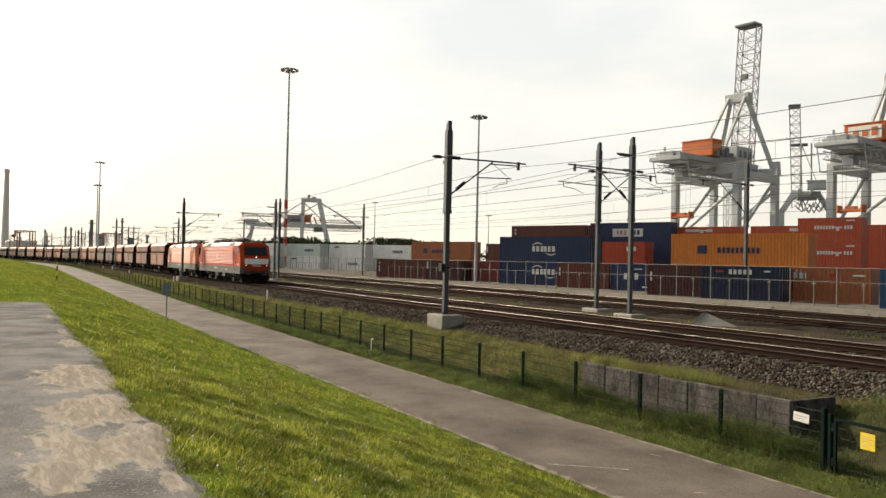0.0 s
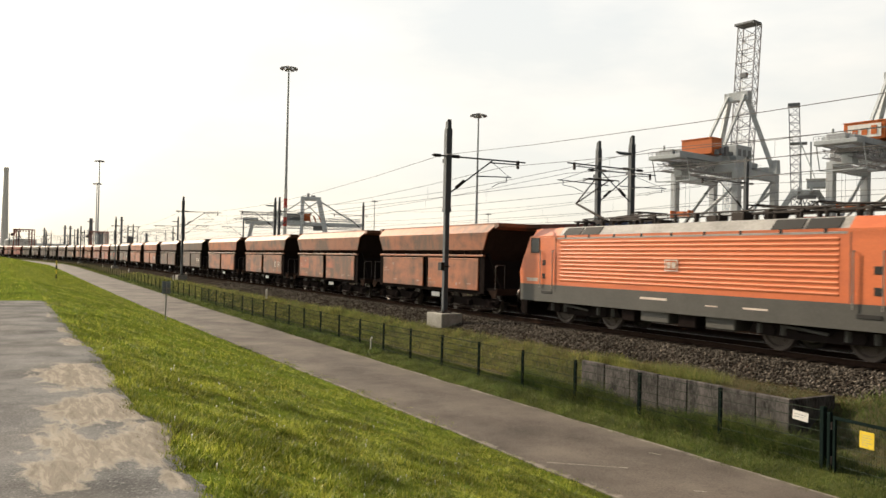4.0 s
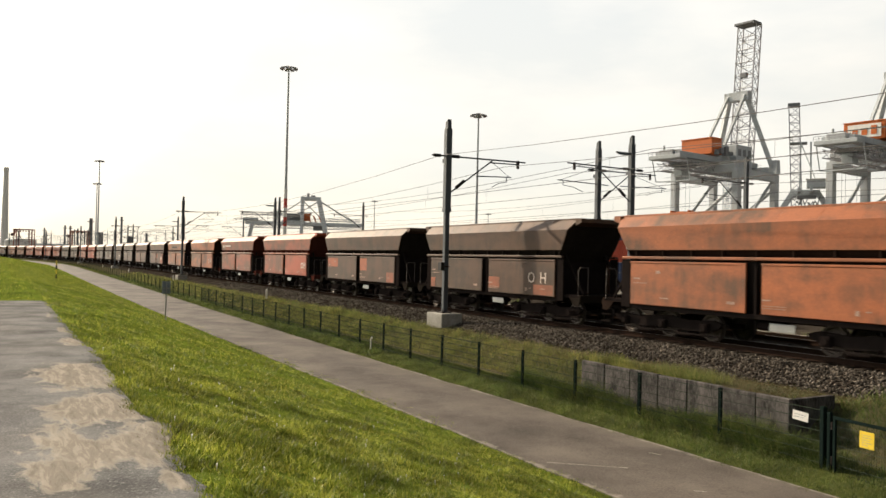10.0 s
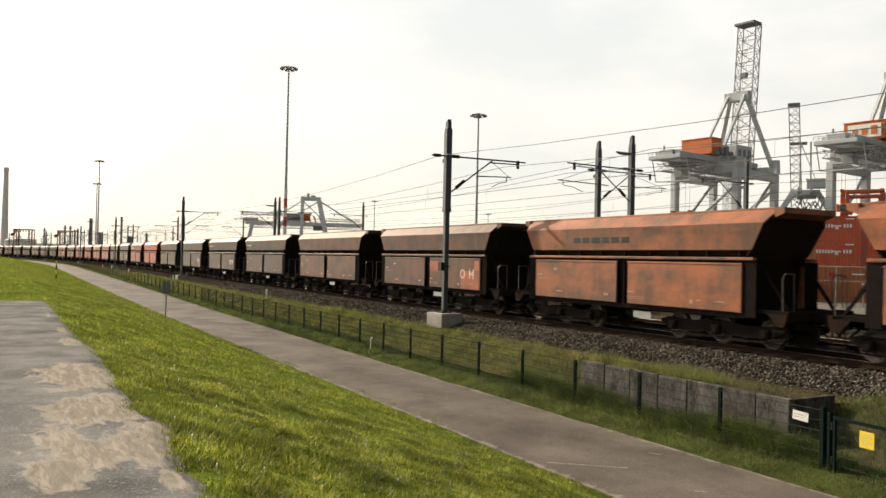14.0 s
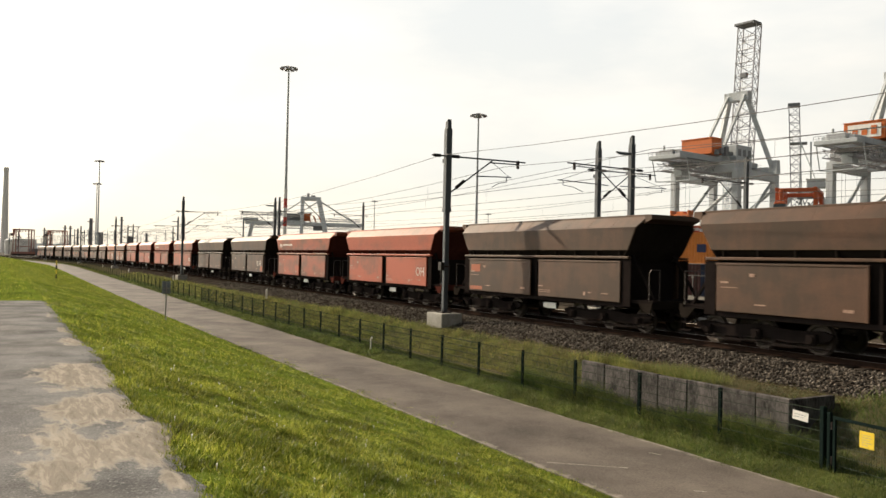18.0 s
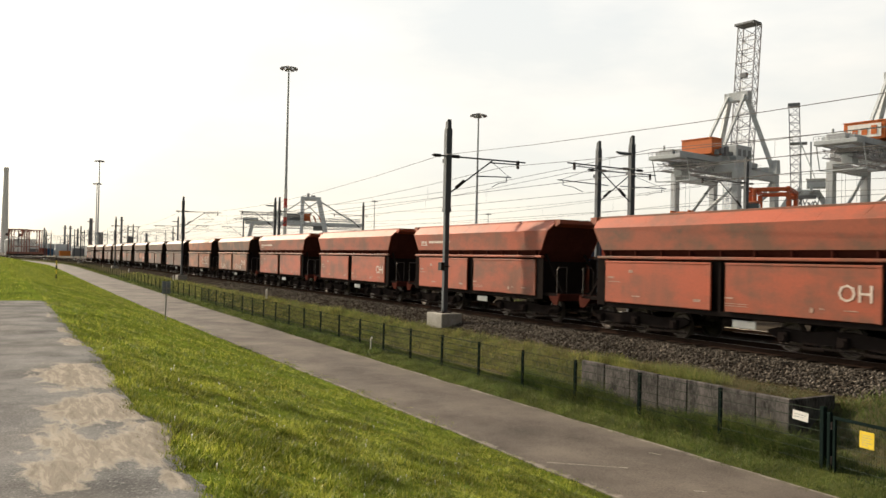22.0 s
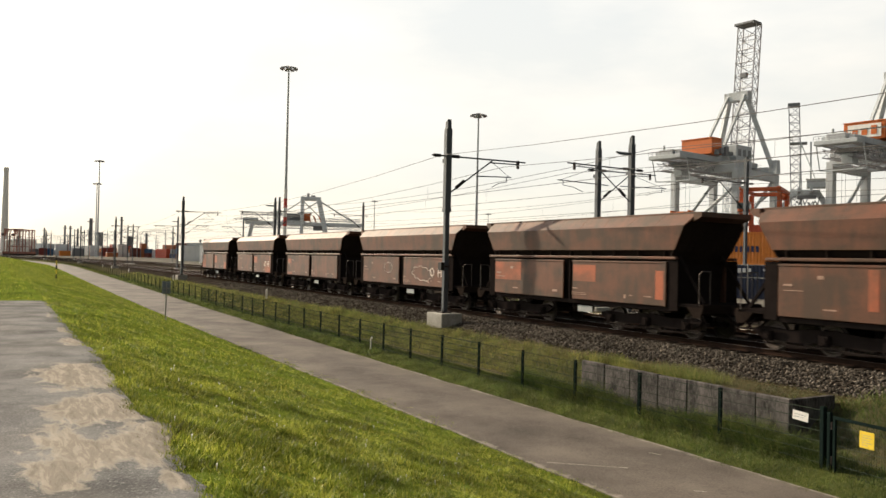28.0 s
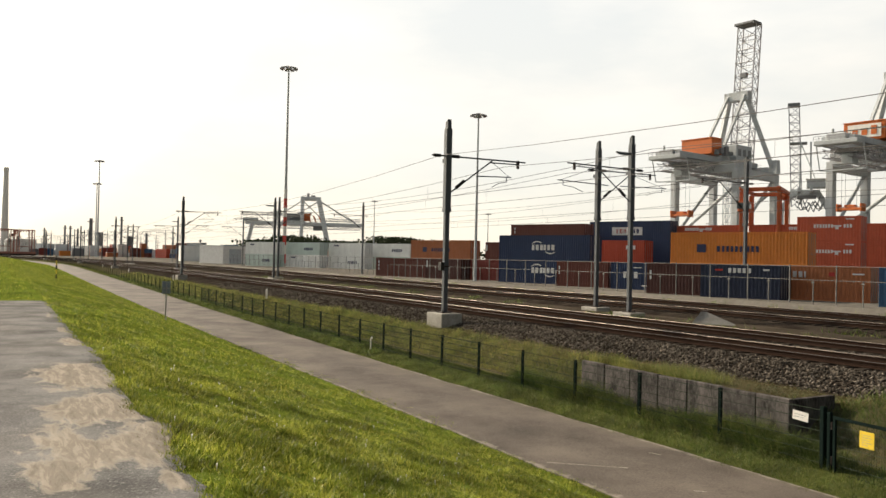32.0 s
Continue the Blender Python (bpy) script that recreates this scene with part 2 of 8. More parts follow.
def bend(x):
    t = min(max(0.0, BEND_X - x), 600.0)
    extra = max(0.0, BEND_X - x - 600.0)
    return -(BEND_R - math.sqrt(BEND_R ** 2 - t * t)) - extra * 600.0 / math.sqrt(BEND_R ** 2 - 600.0 ** 2)


def on_track(s, y=None):
    """The pose at s metres along the first track."""
    y = TRACKS[0] if y is None else y
    if s >= BEND_X:
        return pose(s, y, 0)
    a = (BEND_X - s) / BEND_R
    return pose(BEND_X - BEND_R * math.sin(a), y - BEND_R * (1 - math.cos(a)), 0, 0, 0, math.degrees(a))


def rise(x):
    """The path climbs towards the level of the rails further along."""
    t = min(1.0, max(0.0, (-x - 35.0) / 170.0))
    return 0.9 * t * t * (3 - 2 * t)


def drift(x):
    t = min(1.0, max(0.0, (-x - 25.0) / 60.0))
    return bend(x) + 0.35 * t


PATH_N, PATH_F, FENCE_Y = 9.15, 12.7, 13.76
TRACKS = (21.425, 25.425, 35.4, 41.7)


def knots(x):
    d, r = drift(x) - bend(x), rise(x)
    hump = 0.1 * math.sin(x * 0.11) + 0.05 * math.sin(x * 0.37 + 1)
    return [(-4000, 0.9), (0.9, 0.9), (1.5, 0.84), (5.0, -0.18 + hump + r * 0.3), (PATH_N - 0.6, -1.34 + r), (PATH_N, -1.46 + r), (PATH_F + 2 * d, -1.46 + r),
            (PATH_F + 0.3 + 2 * d, -1.36 + r), (14.35 + d, -1.24 + r), (14.75 + d, -1.2 + r), (17.2, -0.72 + r * 0.5), (18.0, -0.62 + r * 0.3), (19.6, -0.22), (27.4, -0.22), (28.6, -0.42),
            (33.2, -0.42), (34.0, -0.24), (43.6, -0.24), (44.6, -0.3), (47.5, -0.2), (4000, -0.2)]


def height(x, y):
    k = knots(x)
    y = y - bend(x)
    if -17.72 < x < -10.95 and 14.45 < y < 17.6:     # earth held by the concrete wall
        return -0.3 - 0.08 * (y - 14.45)
    lift_ = 0.0
    if -10.95 <= x < -2 and 14.6 < y < 18.0:        # a low bank beside the end of the wall
        lift_ = 0.4 * min(1.0, (y - 14.6) / 0.8) * min(1.0, (18.0 - y) / 1.0)
    for (a, za), (b, zb) in zip(k, k[1:]):
        if y <= b:
            t = (y - a) / (b - a)
            return za + (zb - za) * t + lift_
    return -0.2


def grass_material():
    m = shade("meadow_ground", (0.14, 0.18, 0.026), 0.95, dark=(0.055, 0.08, 0.014), scale=0.5, fine=9, amount=0.8, bump=0.6)
    return m


M["grass"] = grass_material()
M["verge"] = shade("verge_ground", (0.075, 0.088, 0.024), 0.95, dark=(0.035, 0.04, 0.015), scale=0.9, fine=9, amount=0.9, bump=0.6)
M["dryearth"] = shade("dry_grass_earth", (0.11, 0.092, 0.055), 0.95, dark=(0.048, 0.05, 0.022), scale=0.5, fine=8, amount=0.9, bump=0.5)
xs = [-4000, -2500, -1500, -1000, -780, -700, -620, -560, -500, -440, -400, -360, -330, -300] + list(range(-280, -120, 10)) + list(range(-120, -60, 4)) + [-60 + 1.5 * i for i in range(34)] + [-9 + 0.75 * i for i in range(16)] + list(range(4, 60, 4)) + [60, 80, 120, 200, 400, 800, 1500, 4000]
xs = sorted(set(xs + [-17.72, -17.71, -10.96, -10.95] + [-24 + 0.3 * i for i in range(76)]))
us = [-4000, -1500, -500, -200, -80, -30, -10, -4, 0.9] + [1.5 + 0.3 * i for i in range(24)] + [8.55, 9.15, 12.7, 13.0, 13.6, 14.35, 14.44, 14.46, 14.75, 15.4, 16.2, 17.2, 17.6, 18.0, 18.8, 19.6,
      27.4, 28.6, 30.9, 33.2, 34.0, 43.6, 44.6, 47.5, 60, 80, 120, 200, 400, 800, 1600, 4000]


def lumps(x, y):
    """Small humps and hollows of the slope."""
    if not 1.4 < y < 8.2 or not -60 < x < 8:
        return 0.0
    e = min(1.0, (y - 1.4) / 0.6)
    return e * (0.055 * noise.noise((x * 0.5, y * 0.6, 0)) + 0.05 * noise.noise((x * 1.3, y * 1.5, 4)) + 0.038 * noise.noise((x * 2.6, y * 2.4, 9)))


rows = []
for x in xs:
    for u in us:
        d = drift(x) - bend(x)
        y = u + bend(x) * (1.0 if -300 < u < 300 else 0.0) + (2 * d if 12.69 < u < 13.1 else d if 13.1 < u < 14.9 else 0)
        roll = lumps(x, y) if 1.4 < u < 8.2 else 0
        rows.append((x, y, height(x, y) + roll))
nu = len(us)
faces, mats = [], []
for i in range(len(xs) - 1):
    for j in range(nu - 1):
        faces.append((i * nu + j, (i + 1) * nu + j, (i + 1) * nu + j + 1, i * nu + j + 1))
        u = (us[j] + us[j + 1]) / 2
        mats.append(0 if u < 10 else 5 if u < 14.5 else 1 if u < 18.0 else 2 if u < 27.9 else 3 if u < 33.6 else 2 if u < 44 else 4)
me = bpy.data.meshes.new("ground")
me.from_pydata(rows, [], faces)
for key in ("grass", "dryearth", "ballast", "sand", "yard", "verge"):
    me.materials.append(M[key])
me.polygons.foreach_set("material_index", mats)
me.polygons.foreach_set("use_smooth", [True] * len(faces))
tagged(new("ground", me), "grassy dyke, gravel railway bed and paved yard beyond", "ground", kind="structure")

# the path
bm_rows, fs = [], []
px = [x for x in xs if -500 <= x <= 60]
for x in px:
    d = drift(x)
    wob = 0.1 * noise.noise((x * 0.6, 3, 0))
    wob2 = 0.1 * noise.noise((x * 0.6, 9, 0))
    c0, w_ = bend(x), 2 * (drift(x) - bend(x))
    for y, z in ((PATH_N + c0 + wob, -1.5), (PATH_N + c0 + wob, -1.432), (PATH_N + 1.7 + c0, -1.405), (PATH_F + c0 + w_ + wob2, -1.432), (PATH_F + c0 + w_ + wob2, -1.5)):
        bm_rows.append((x, y, z + rise(x)))
for i in range(len(px) - 1):
    for j in range(4):
        fs.append((i * 5 + j, (i + 1) * 5 + j, (i + 1) * 5 + j + 1, i * 5 + j + 1))
s = Shape().add(bm_rows, fs)
tagged(part("pavement", s, M["asphalt"]), "grey worn asphalt cycle path along the fence", "path", kind="structure")

# the parking place on the crown of the dyke
def rim_line(x):
    """How far the asphalt reaches: it bulges at two worn spots."""
    return 1.17 + 0.17 * math.exp(-((x + 7.75) / 0.5) ** 2) + 0.11 * math.exp(-((x + 14.0) / 1.9) ** 2) + 0.05 * math.exp(-((x + 11.4) / 0.8) ** 2)


lot = Shape()
edge = []
for i in range(340):
    x = -28.6 + i * 0.12
    edge.append((x, rim_line(x) + 0.05 * noise.noise((x * 2.7, 4, 5)) + 0.05 * noise.noise((x * 8.0, 2, 5))))
vs, fs = [], []
for x, y in edge:
    vs += [(x, -16, 0.906), (x, y - 0.5, 0.908), (x, y - 0.06, 0.904), (x, y + 0.1, 0.872)]
for i in range(len(edge) - 1):
    for j in range(3):
        fs.append((i * 4 + j, (i + 1) * 4 + j, (i + 1) * 4 + j + 1, i * 4 + j + 1))
lot.add(vs, fs)


# drifts of dry sand swept over the asphalt: centre x, y, half length, half width, strength
DRIFTS = ((-11.3, 0.86, 1.35, 0.5, 1.0), (-8.8, 0.88, 1.1, 0.5, 1.0), (-7.2, 0.78, 1.3, 0.55, 1.05), (-6.35, 0.42, 0.6, 0.3, 0.9), (-15.5, 1.12, 0.8, 0.22, 0.85), (-17.9, 1.1, 0.8, 0.14, 0.8), (-5.9, 1.1, 0.4, 0.12, 0.8), (-22.0, 1.05, 1.6, 0.1, 0.5), (-7.4, 1.28, 0.8, 0.14, 0.9))
BARE = ((-7.6, 0.82, 0.55, 0.22, 1.1), (-11.0, 0.95, 0.45, 0.12, 0.45), (-6.3, 0.85, 0.5, 0.16, 0.6))


def lot_material():
    m = shade("lot_asphalt", (0.235, 0.233, 0.23), 0.92, dark=(0.085, 0.085, 0.085), scale=1.1, fine=55, amount=0.9, bump=0.35, bump_scale=80)
    n, l = m.node_tree.nodes, m.node_tree.links
    b = n["Principled BSDF"]
    old = b.inputs["Base Color"].links[0].from_socket
    geo = n.new("ShaderNodeNewGeometry")

    def math_(op, a, c, clamp=False):
        q = n.new("ShaderNodeMath")
        q.operation, q.use_clamp = op, clamp
        for i, v in ((0, a), (1, c)):
            if isinstance(v, (int, float)):
                q.inputs[i].default_value = v
            else:
                l.new(v, q.inputs[i])
        return q.outputs[0]

    def cloud(scale, detail, rough, twist, stretch=(1, 1, 1), turn=0.0):
        mp_ = n.new("ShaderNodeMapping")
        mp_.inputs["Scale"].default_value = stretch
        mp_.inputs["Rotation"].default_value = (0, 0, radians(turn))
        l.new(geo.outputs["Position"], mp_.inputs["Vector"])
        t = n.new("ShaderNodeTexNoise")
        t.inputs["Scale"].default_value, t.inputs["Detail"].default_value, t.inputs["Roughness"].default_value, t.inputs["Distortion"].default_value = scale, detail, rough, twist
        l.new(mp_.outputs[0], t.inputs["Vector"])
        return t.outputs["Fac"]

    def ramp_(sock, lo, hi, to0=0.0, to1=1.0):
        r = n.new("ShaderNodeMapRange")
        for k, v in (("From Min", lo), ("From Max", hi), ("To Min", to0), ("To Max", to1)):
            r.inputs[k].default_value = v
        l.new(sock, r.inputs["Value"])
        return r.outputs[0]

    def mix_(fac, a, c):
        x = n.new("ShaderNodeMix")
        x.data_type = "RGBA"
        l.new(fac, x.inputs[0])
        for i, q in ((6, a), (7, c)):
            if isinstance(q, tuple):
                x.inputs[i].default_value = (*q, 1)
            else:
                l.new(q, x.inputs[i])
        return x.outputs[2]

    def spot(cx, cy, rx, ry, power):
        mp_ = n.new("ShaderNodeMapping")
        mp_.vector_type = "TEXTURE"
        mp_.inputs["Location"].default_value, mp_.inputs["Scale"].default_value = (cx, cy, 0.9), (rx, ry, 9.0)
        l.new(geo.outputs["Position"], mp_.inputs["Vector"])
        ln = n.new("ShaderNodeVectorMath")
        ln.operation = "LENGTH"
        l.new(mp_.outputs[0], ln.inputs[0])
        return ramp_(ln.outputs["Value"], 0.3, 1.5, power, 0.0)

    cover = spot(*DRIFTS[0])
    for d in DRIFTS[1:]:
        cover = math_("MAXIMUM", cover, spot(*d))
    for d in BARE:
        cover = math_("SUBTRACT", cover, math_("MULTIPLY", spot(*d), 0.62), True)
    ragged = cloud(3.2, 9, 0.68, 0.8, (0.7, 1.5, 1))
    sweep_ = cloud(5.0, 8, 0.66, 0.7, (0.45, 2.8, 1), 16)        # brush and tyre marks
    lines = ramp_(math_("ABSOLUTE", math_("SUBTRACT", sweep_, 0.5), 0.0), 0.0, 0.045, 1.0, 0.0)
    level = math_("ADD", cover, math_("MULTIPLY", math_("SUBTRACT", ragged, 0.5), 1.7))
    thick = ramp_(level, 0.4, 0.62)
    rimmed = math_("MULTIPLY", ramp_(level, 0.36, 0.48), ramp_(level, 0.48, 0.72, 1.0, 0.0))
    sand = mix_(ramp_(sweep_, 0.38, 0.62), (0.21, 0.188, 0.158), (0.37, 0.33, 0.275))
    sand = mix_(math_("MULTIPLY", lines, 0.5), sand, (0.21, 0.185, 0.155))
    sand = mix_(math_("MULTIPLY", rimmed, 0.7), sand, (0.45, 0.41, 0.345))
    speck = ramp_(cloud(24, 4, 0.75, 0), 0.56, 0.66)      # pale chippings in the asphalt
    base = mix_(math_("MULTIPLY", speck, 0.55), old, (0.35, 0.345, 0.335))
    dust = ramp_(cloud(0.5, 5, 0.6, 0.4), 0.45, 0.7, 0.0, 0.22)
    base = mix_(dust, base, (0.3, 0.28, 0.25))
    l.new(mix_(math_("MULTIPLY", thick, 0.85), base, sand), b.inputs["Base Color"])
    return m


M["lot"] = lot_material()
tagged(part("floor_lot", lot, M["lot"]), "grey asphalt parking place strewn with dry sand", "parking lot", kind="structure")


# grass: single blades, longer and wider where nobody mows
def blades(n, box, hmin, hmax, width, seed, keep=None, lean=0.5):
    r = np.random.default_rng(seed)
    x0, x1, y0, y1 = box
    x = r.uniform(x0, x1, n)
    y = r.uniform(y0, y1, n)
    if keep is not None:
        ok = keep(x, y, r)
        x, y = x[ok], y[ok]
    n = len(x)
    z = np.array([height(a, b) + lumps(a, b) for a, b in zip(x, y)]) - 0.01
    patch = np.array([noise.noise((a * 0.55, b * 0.55, 2.0)) + 0.6 * noise.noise((a * 1.9, b * 1.9, 7.0)) for a, b in zip(x, y)])
    tuft = np.array([noise.noise((a * 3.4, b * 3.0, 5.0)) for a, b in zip(x, y)])
    h = (hmin + (hmax - hmin) * r.random(n)) * np.clip(1 + 0.6 * patch + 0.6 * tuft, 0.35, 2.0)
    w = width * (0.7 + 0.6 * r.random(n))
    a = r.uniform(0, 2 * math.pi, n)
    lx, ly = r.normal(0, lean, n) * h, r.normal(0, lean, n) * h
    v = np.empty((n, 3, 3))
    v[:, 0] = np.stack([x - np.cos(a) * w / 2, y - np.sin(a) * w / 2, z], 1)
    v[:, 1] = np.stack([x + np.cos(a) * w / 2, y + np.sin(a) * w / 2, z], 1)
    v[:, 2] = np.stack([x + lx, y + ly, z + h], 1)
    return v.reshape(-1, 3)


def blade_material(name, c0, c1, c2):
    m = bpy.data.materials.new(name)
    m.use_nodes = True
    n, l = m.node_tree.nodes, m.node_tree.links
    b = n["Principled BSDF"]
    geo = n.new("ShaderNodeNewGeometry")
    r = n.new("ShaderNodeValToRGB")
    r.color_ramp.elements[0].color, r.color_ramp.elements[1].color = (*c0, 1), (*c2, 1)
    e = r.color_ramp.elements.new(0.55)
    e.color = (*c1, 1)
    l.new(geo.outputs["Random Per Island"], r.inputs["Fac"])
    nz = n.new("ShaderNodeTexNoise")
    nz.inputs["Scale"].default_value, nz.inputs["Detail"].default_value = 1.5, 5
    l.new(geo.outputs["Position"], nz.inputs["Vector"])
    hs = n.new("ShaderNodeHueSaturation")
    mr = n.new("ShaderNodeMapRange")
    mr.inputs["From Min"].default_value, mr.inputs["From Max"].default_value, mr.inputs["To Min"].default_value, mr.inputs["To Max"].default_value = 0.38, 0.62, 0.55, 1.36
    l.new(nz.outputs["Fac"], mr.inputs["Value"])
    l.new(mr.outputs[0], hs.inputs["Value"])
    broad = n.new("ShaderNodeTexNoise")      # lusher and drier stretches
    broad.inputs["Scale"].default_value, broad.inputs["Detail"].default_value = 0.42, 4
    l.new(geo.outputs["Position"], broad.inputs["Vector"])
    br = n.new("ShaderNodeMapRange")
    br.inputs["From Min"].default_value, br.inputs["From Max"].default_value, br.inputs["To Min"].default_value, br.inputs["To Max"].default_value = 0.42, 0.62, 0.0, 0.42
    l.new(broad.outputs["Fac"], br.inputs["Value"])
    lush = n.new("ShaderNodeMix")
    lush.data_type = "RGBA"
    l.new(br.outputs[0], lush.inputs[0])
    l.new(r.outputs["Color"], lush.inputs[6])
    lush.inputs[7].default_value = (c1[0] * 0.5, c1[1] * 0.68, c1[2] * 0.9, 1)
    l.new(lush.outputs[2], hs.inputs["Color"])
    l.new(hs.outputs["Color"], b.inputs["Base Color"])
    b.inputs["Roughness"].default_value = 0.6
    b.inputs["Specular IOR Level"].default_value = 0.25
    tr = n.new("ShaderNodeBsdfTranslucent")
    l.new(hs.outputs["Color"], tr.inputs["Color"])
    mx = n.new("ShaderNodeMixShader")
    mx.inputs[0].default_value = 0.42
    l.new(b.outputs[0], mx.inputs[1])
    l.new(tr.outputs[0], mx.inputs[2])
    l.new(mx.outputs[0], n["Material Output"].inputs["Surface"])
    return m


M["blade"] = blade_material("meadow_blades", (0.05, 0.075, 0.009), (0.2, 0.235, 0.024), (0.42, 0.41, 0.08))
M["tallblade"] = blade_material("tall_grass_blades", (0.03, 0.05, 0.012), (0.08, 0.115, 0.022), (0.2, 0.2, 0.07))
M["ripeblade"] = blade_material("ripe_grass_blades", (0.05, 0.07, 0.016), (0.15, 0.165, 0.035), (0.34, 0.29, 0.1))
M["dryblade"] = blade_material("dry_grass_blades", (0.05, 0.07, 0.02), (0.13, 0.12, 0.05), (0.17, 0.1, 0.055))


def seen_slope(x, y, r):
    d = np.hypot(x, y)
    return (r.random(len(x)) < np.clip((9.0 / d) ** 1.3, 0.0, 1.0)) & (y > np.array([rim_line(a) for a in x]) + 0.03 + 0.05 * np.sin(x * 5.1) + 0.04 * np.sin(x * 13.7))


def stuff(name, groups, material, label):
    v = np.concatenate(groups)
    me = quick(name, v, np.arange(len(v)).reshape(-1, 3), material)
    return tagged(new(name, me), label, "grass", kind="stuff")


stuff("meadow_grass", [blades(330000, (-16, -1.5, 1.1, 9.2), 0.02, 0.075, 0.014, 1, seen_slope, 0.6), blades(210000, (-48, -16, 1.0, 9.6), 0.03, 0.085, 0.024, 2, seen_slope, 0.6), blades(42000, (-110, -48, 0.5, 9.0), 0.04, 0.09, 0.032, 3), blades(40000, (-1.5, 10, 1.1, 9.0), 0.03, 0.1, 0.02, 7), blades(70000, (-180, -28.7, -9, 1.0), 0.035, 0.08, 0.026, 4), blades(16000, (-190, -110, -2, 9.0), 0.05, 0.1, 0.05, 6)], M["blade"], "short green grass on the slope of the dyke")
verge, bank = [], []
for k in range(24):
    x1 = -4 - 5.0 * k
    d = drift(x1 - 2.5)
    verge.append(blades(5200 if k < 8 else 1500, (x1 - 5, x1, 12.74 + 2 * d, 14.3 + d), 0.04, 0.17, 0.011 if k < 5 else 0.028, 40 + k, lean=0.7))
    if k > 2:
        bank.append(blades(5000 if k < 9 else 1500, (x1 - 5, x1, 14.6 + d, 17.6), 0.08, 0.32, 0.014 if k < 6 else 0.034, 80 + k, lean=0.5))
verge.append(blades(12000, (-18.6, -9.3, 13.62, 14.4), 0.1, 0.34, 0.012, 30, lean=0.55))
verge.append(blades(9000, (-13.5, -9.6, 13.8, 14.4), 0.2, 0.52, 0.013, 38, lean=0.45))
verge.append(blades(7000, (-20.5, -15.5, 13.9, 14.42), 0.2, 0.5, 0.013, 39, lean=0.45))
verge.append(blades(7000, (-11, -3, 14.0, 17.4), 0.1, 0.3, 0.014, 33, lean=0.55))
bank.append(blades(6000, (-18.2, -13.5, 14.58, 15.8), 0.1, 0.36, 0.012, 34, lean=0.4))


def creeping(x, y, r):
    return np.array([noise.noise((a * 1.7, b * 2.0, 21.0)) for a, b in zip(x, y)]) > 0.08


verge.append(blades(16000, (-34, -8, 12.45, 12.85), 0.02, 0.07, 0.011, 35, creeping, 0.9))
verge.append(blades(16000, (-34, -4, 9.0, 9.4), 0.02, 0.08, 0.011, 36, creeping, 0.9))
stuff("verge_grass", verge, M["tallblade"], "long uncut grass along the fence and railway")
stuff("bank_grass", bank, M["ripeblade"], "long yellow-green grass on the bank below the ballast")
stuff("dry_grass", [blades(16000, (-15.5, -3, 14.6, 18.0), 0.04, 0.15, 0.011, 31, lean=0.65), blades(9000, (-18.2, -15.5, 15.2, 18.0), 0.05, 0.2, 0.012, 37, lean=0.5), blades(9000, (-60, -18, 16.6, 18.1), 0.06, 0.2, 0.02, 32, lean=0.5)], M["dryblade"], "dry brown grass beside the ballast")

# dry rim of the lot, and weeds between the tracks
def rim(x, y, r):
    return (y < np.array([rim_line(a) for a in x]) + 0.16 + 0.08 * np.sin(x * 2.3)) & (r.random(len(x)) < np.clip(8.0 / -x, 0, 1))


stuff("rim_grass", [blades(11000, (-24, -3, 1.1, 1.6), 0.015, 0.05, 0.01, 61, rim, 0.9)], M["dryblade"], "dry brownish grass at the rim of the lot")


def tufts(x, y, r):
    return np.array([noise.noise((a * 0.35, b * 0.8, 12.0)) for a, b in zip(x, y)]) > 0.22


stuff("track_weeds", [blades(16000, (-110, -14, 28.4, 33.6), 0.06, 0.3, 0.04, 62, tufts, 0.5), blades(12000, (-110, -14, 44.4, 47.2), 0.06, 0.35, 0.045, 63, tufts, 0.5)], M["tallblade"], "sparse green weeds between the tracks")

# small white flowers in the grass
r_ = np.random.default_rng(21)
fv, ff = [], []
for i in range(130):
    x, y = r_.uniform(-14, -3), r_.uniform(1.4, 7.5)
    z = height(x, y) + r_.uniform(0.05, 0.13)
    c_ = r_.uniform(0.005, 0.009)
    k = len(fv)
    fv += [(x - c_, y, z), (x, y - c_, z + c_ * 0.5), (x + c_, y, z), (x, y + c_, z + c_ * 0.5), (x, y, z + c_), (x, y, z - 0.05)]
    ff += [(k, k + 1, k + 4), (k + 1, k + 2, k + 4), (k + 2, k + 3, k + 4), (k + 3, k, k + 4), (k, k + 1, k + 5), (k + 2, k + 3, k + 5)]
tagged(new("meadow_flowers", quick("meadow_flowers", np.array(fv), np.array(ff), M["white"])), "tiny white flowers scattered in the grass", "flowers", kind="stuff")


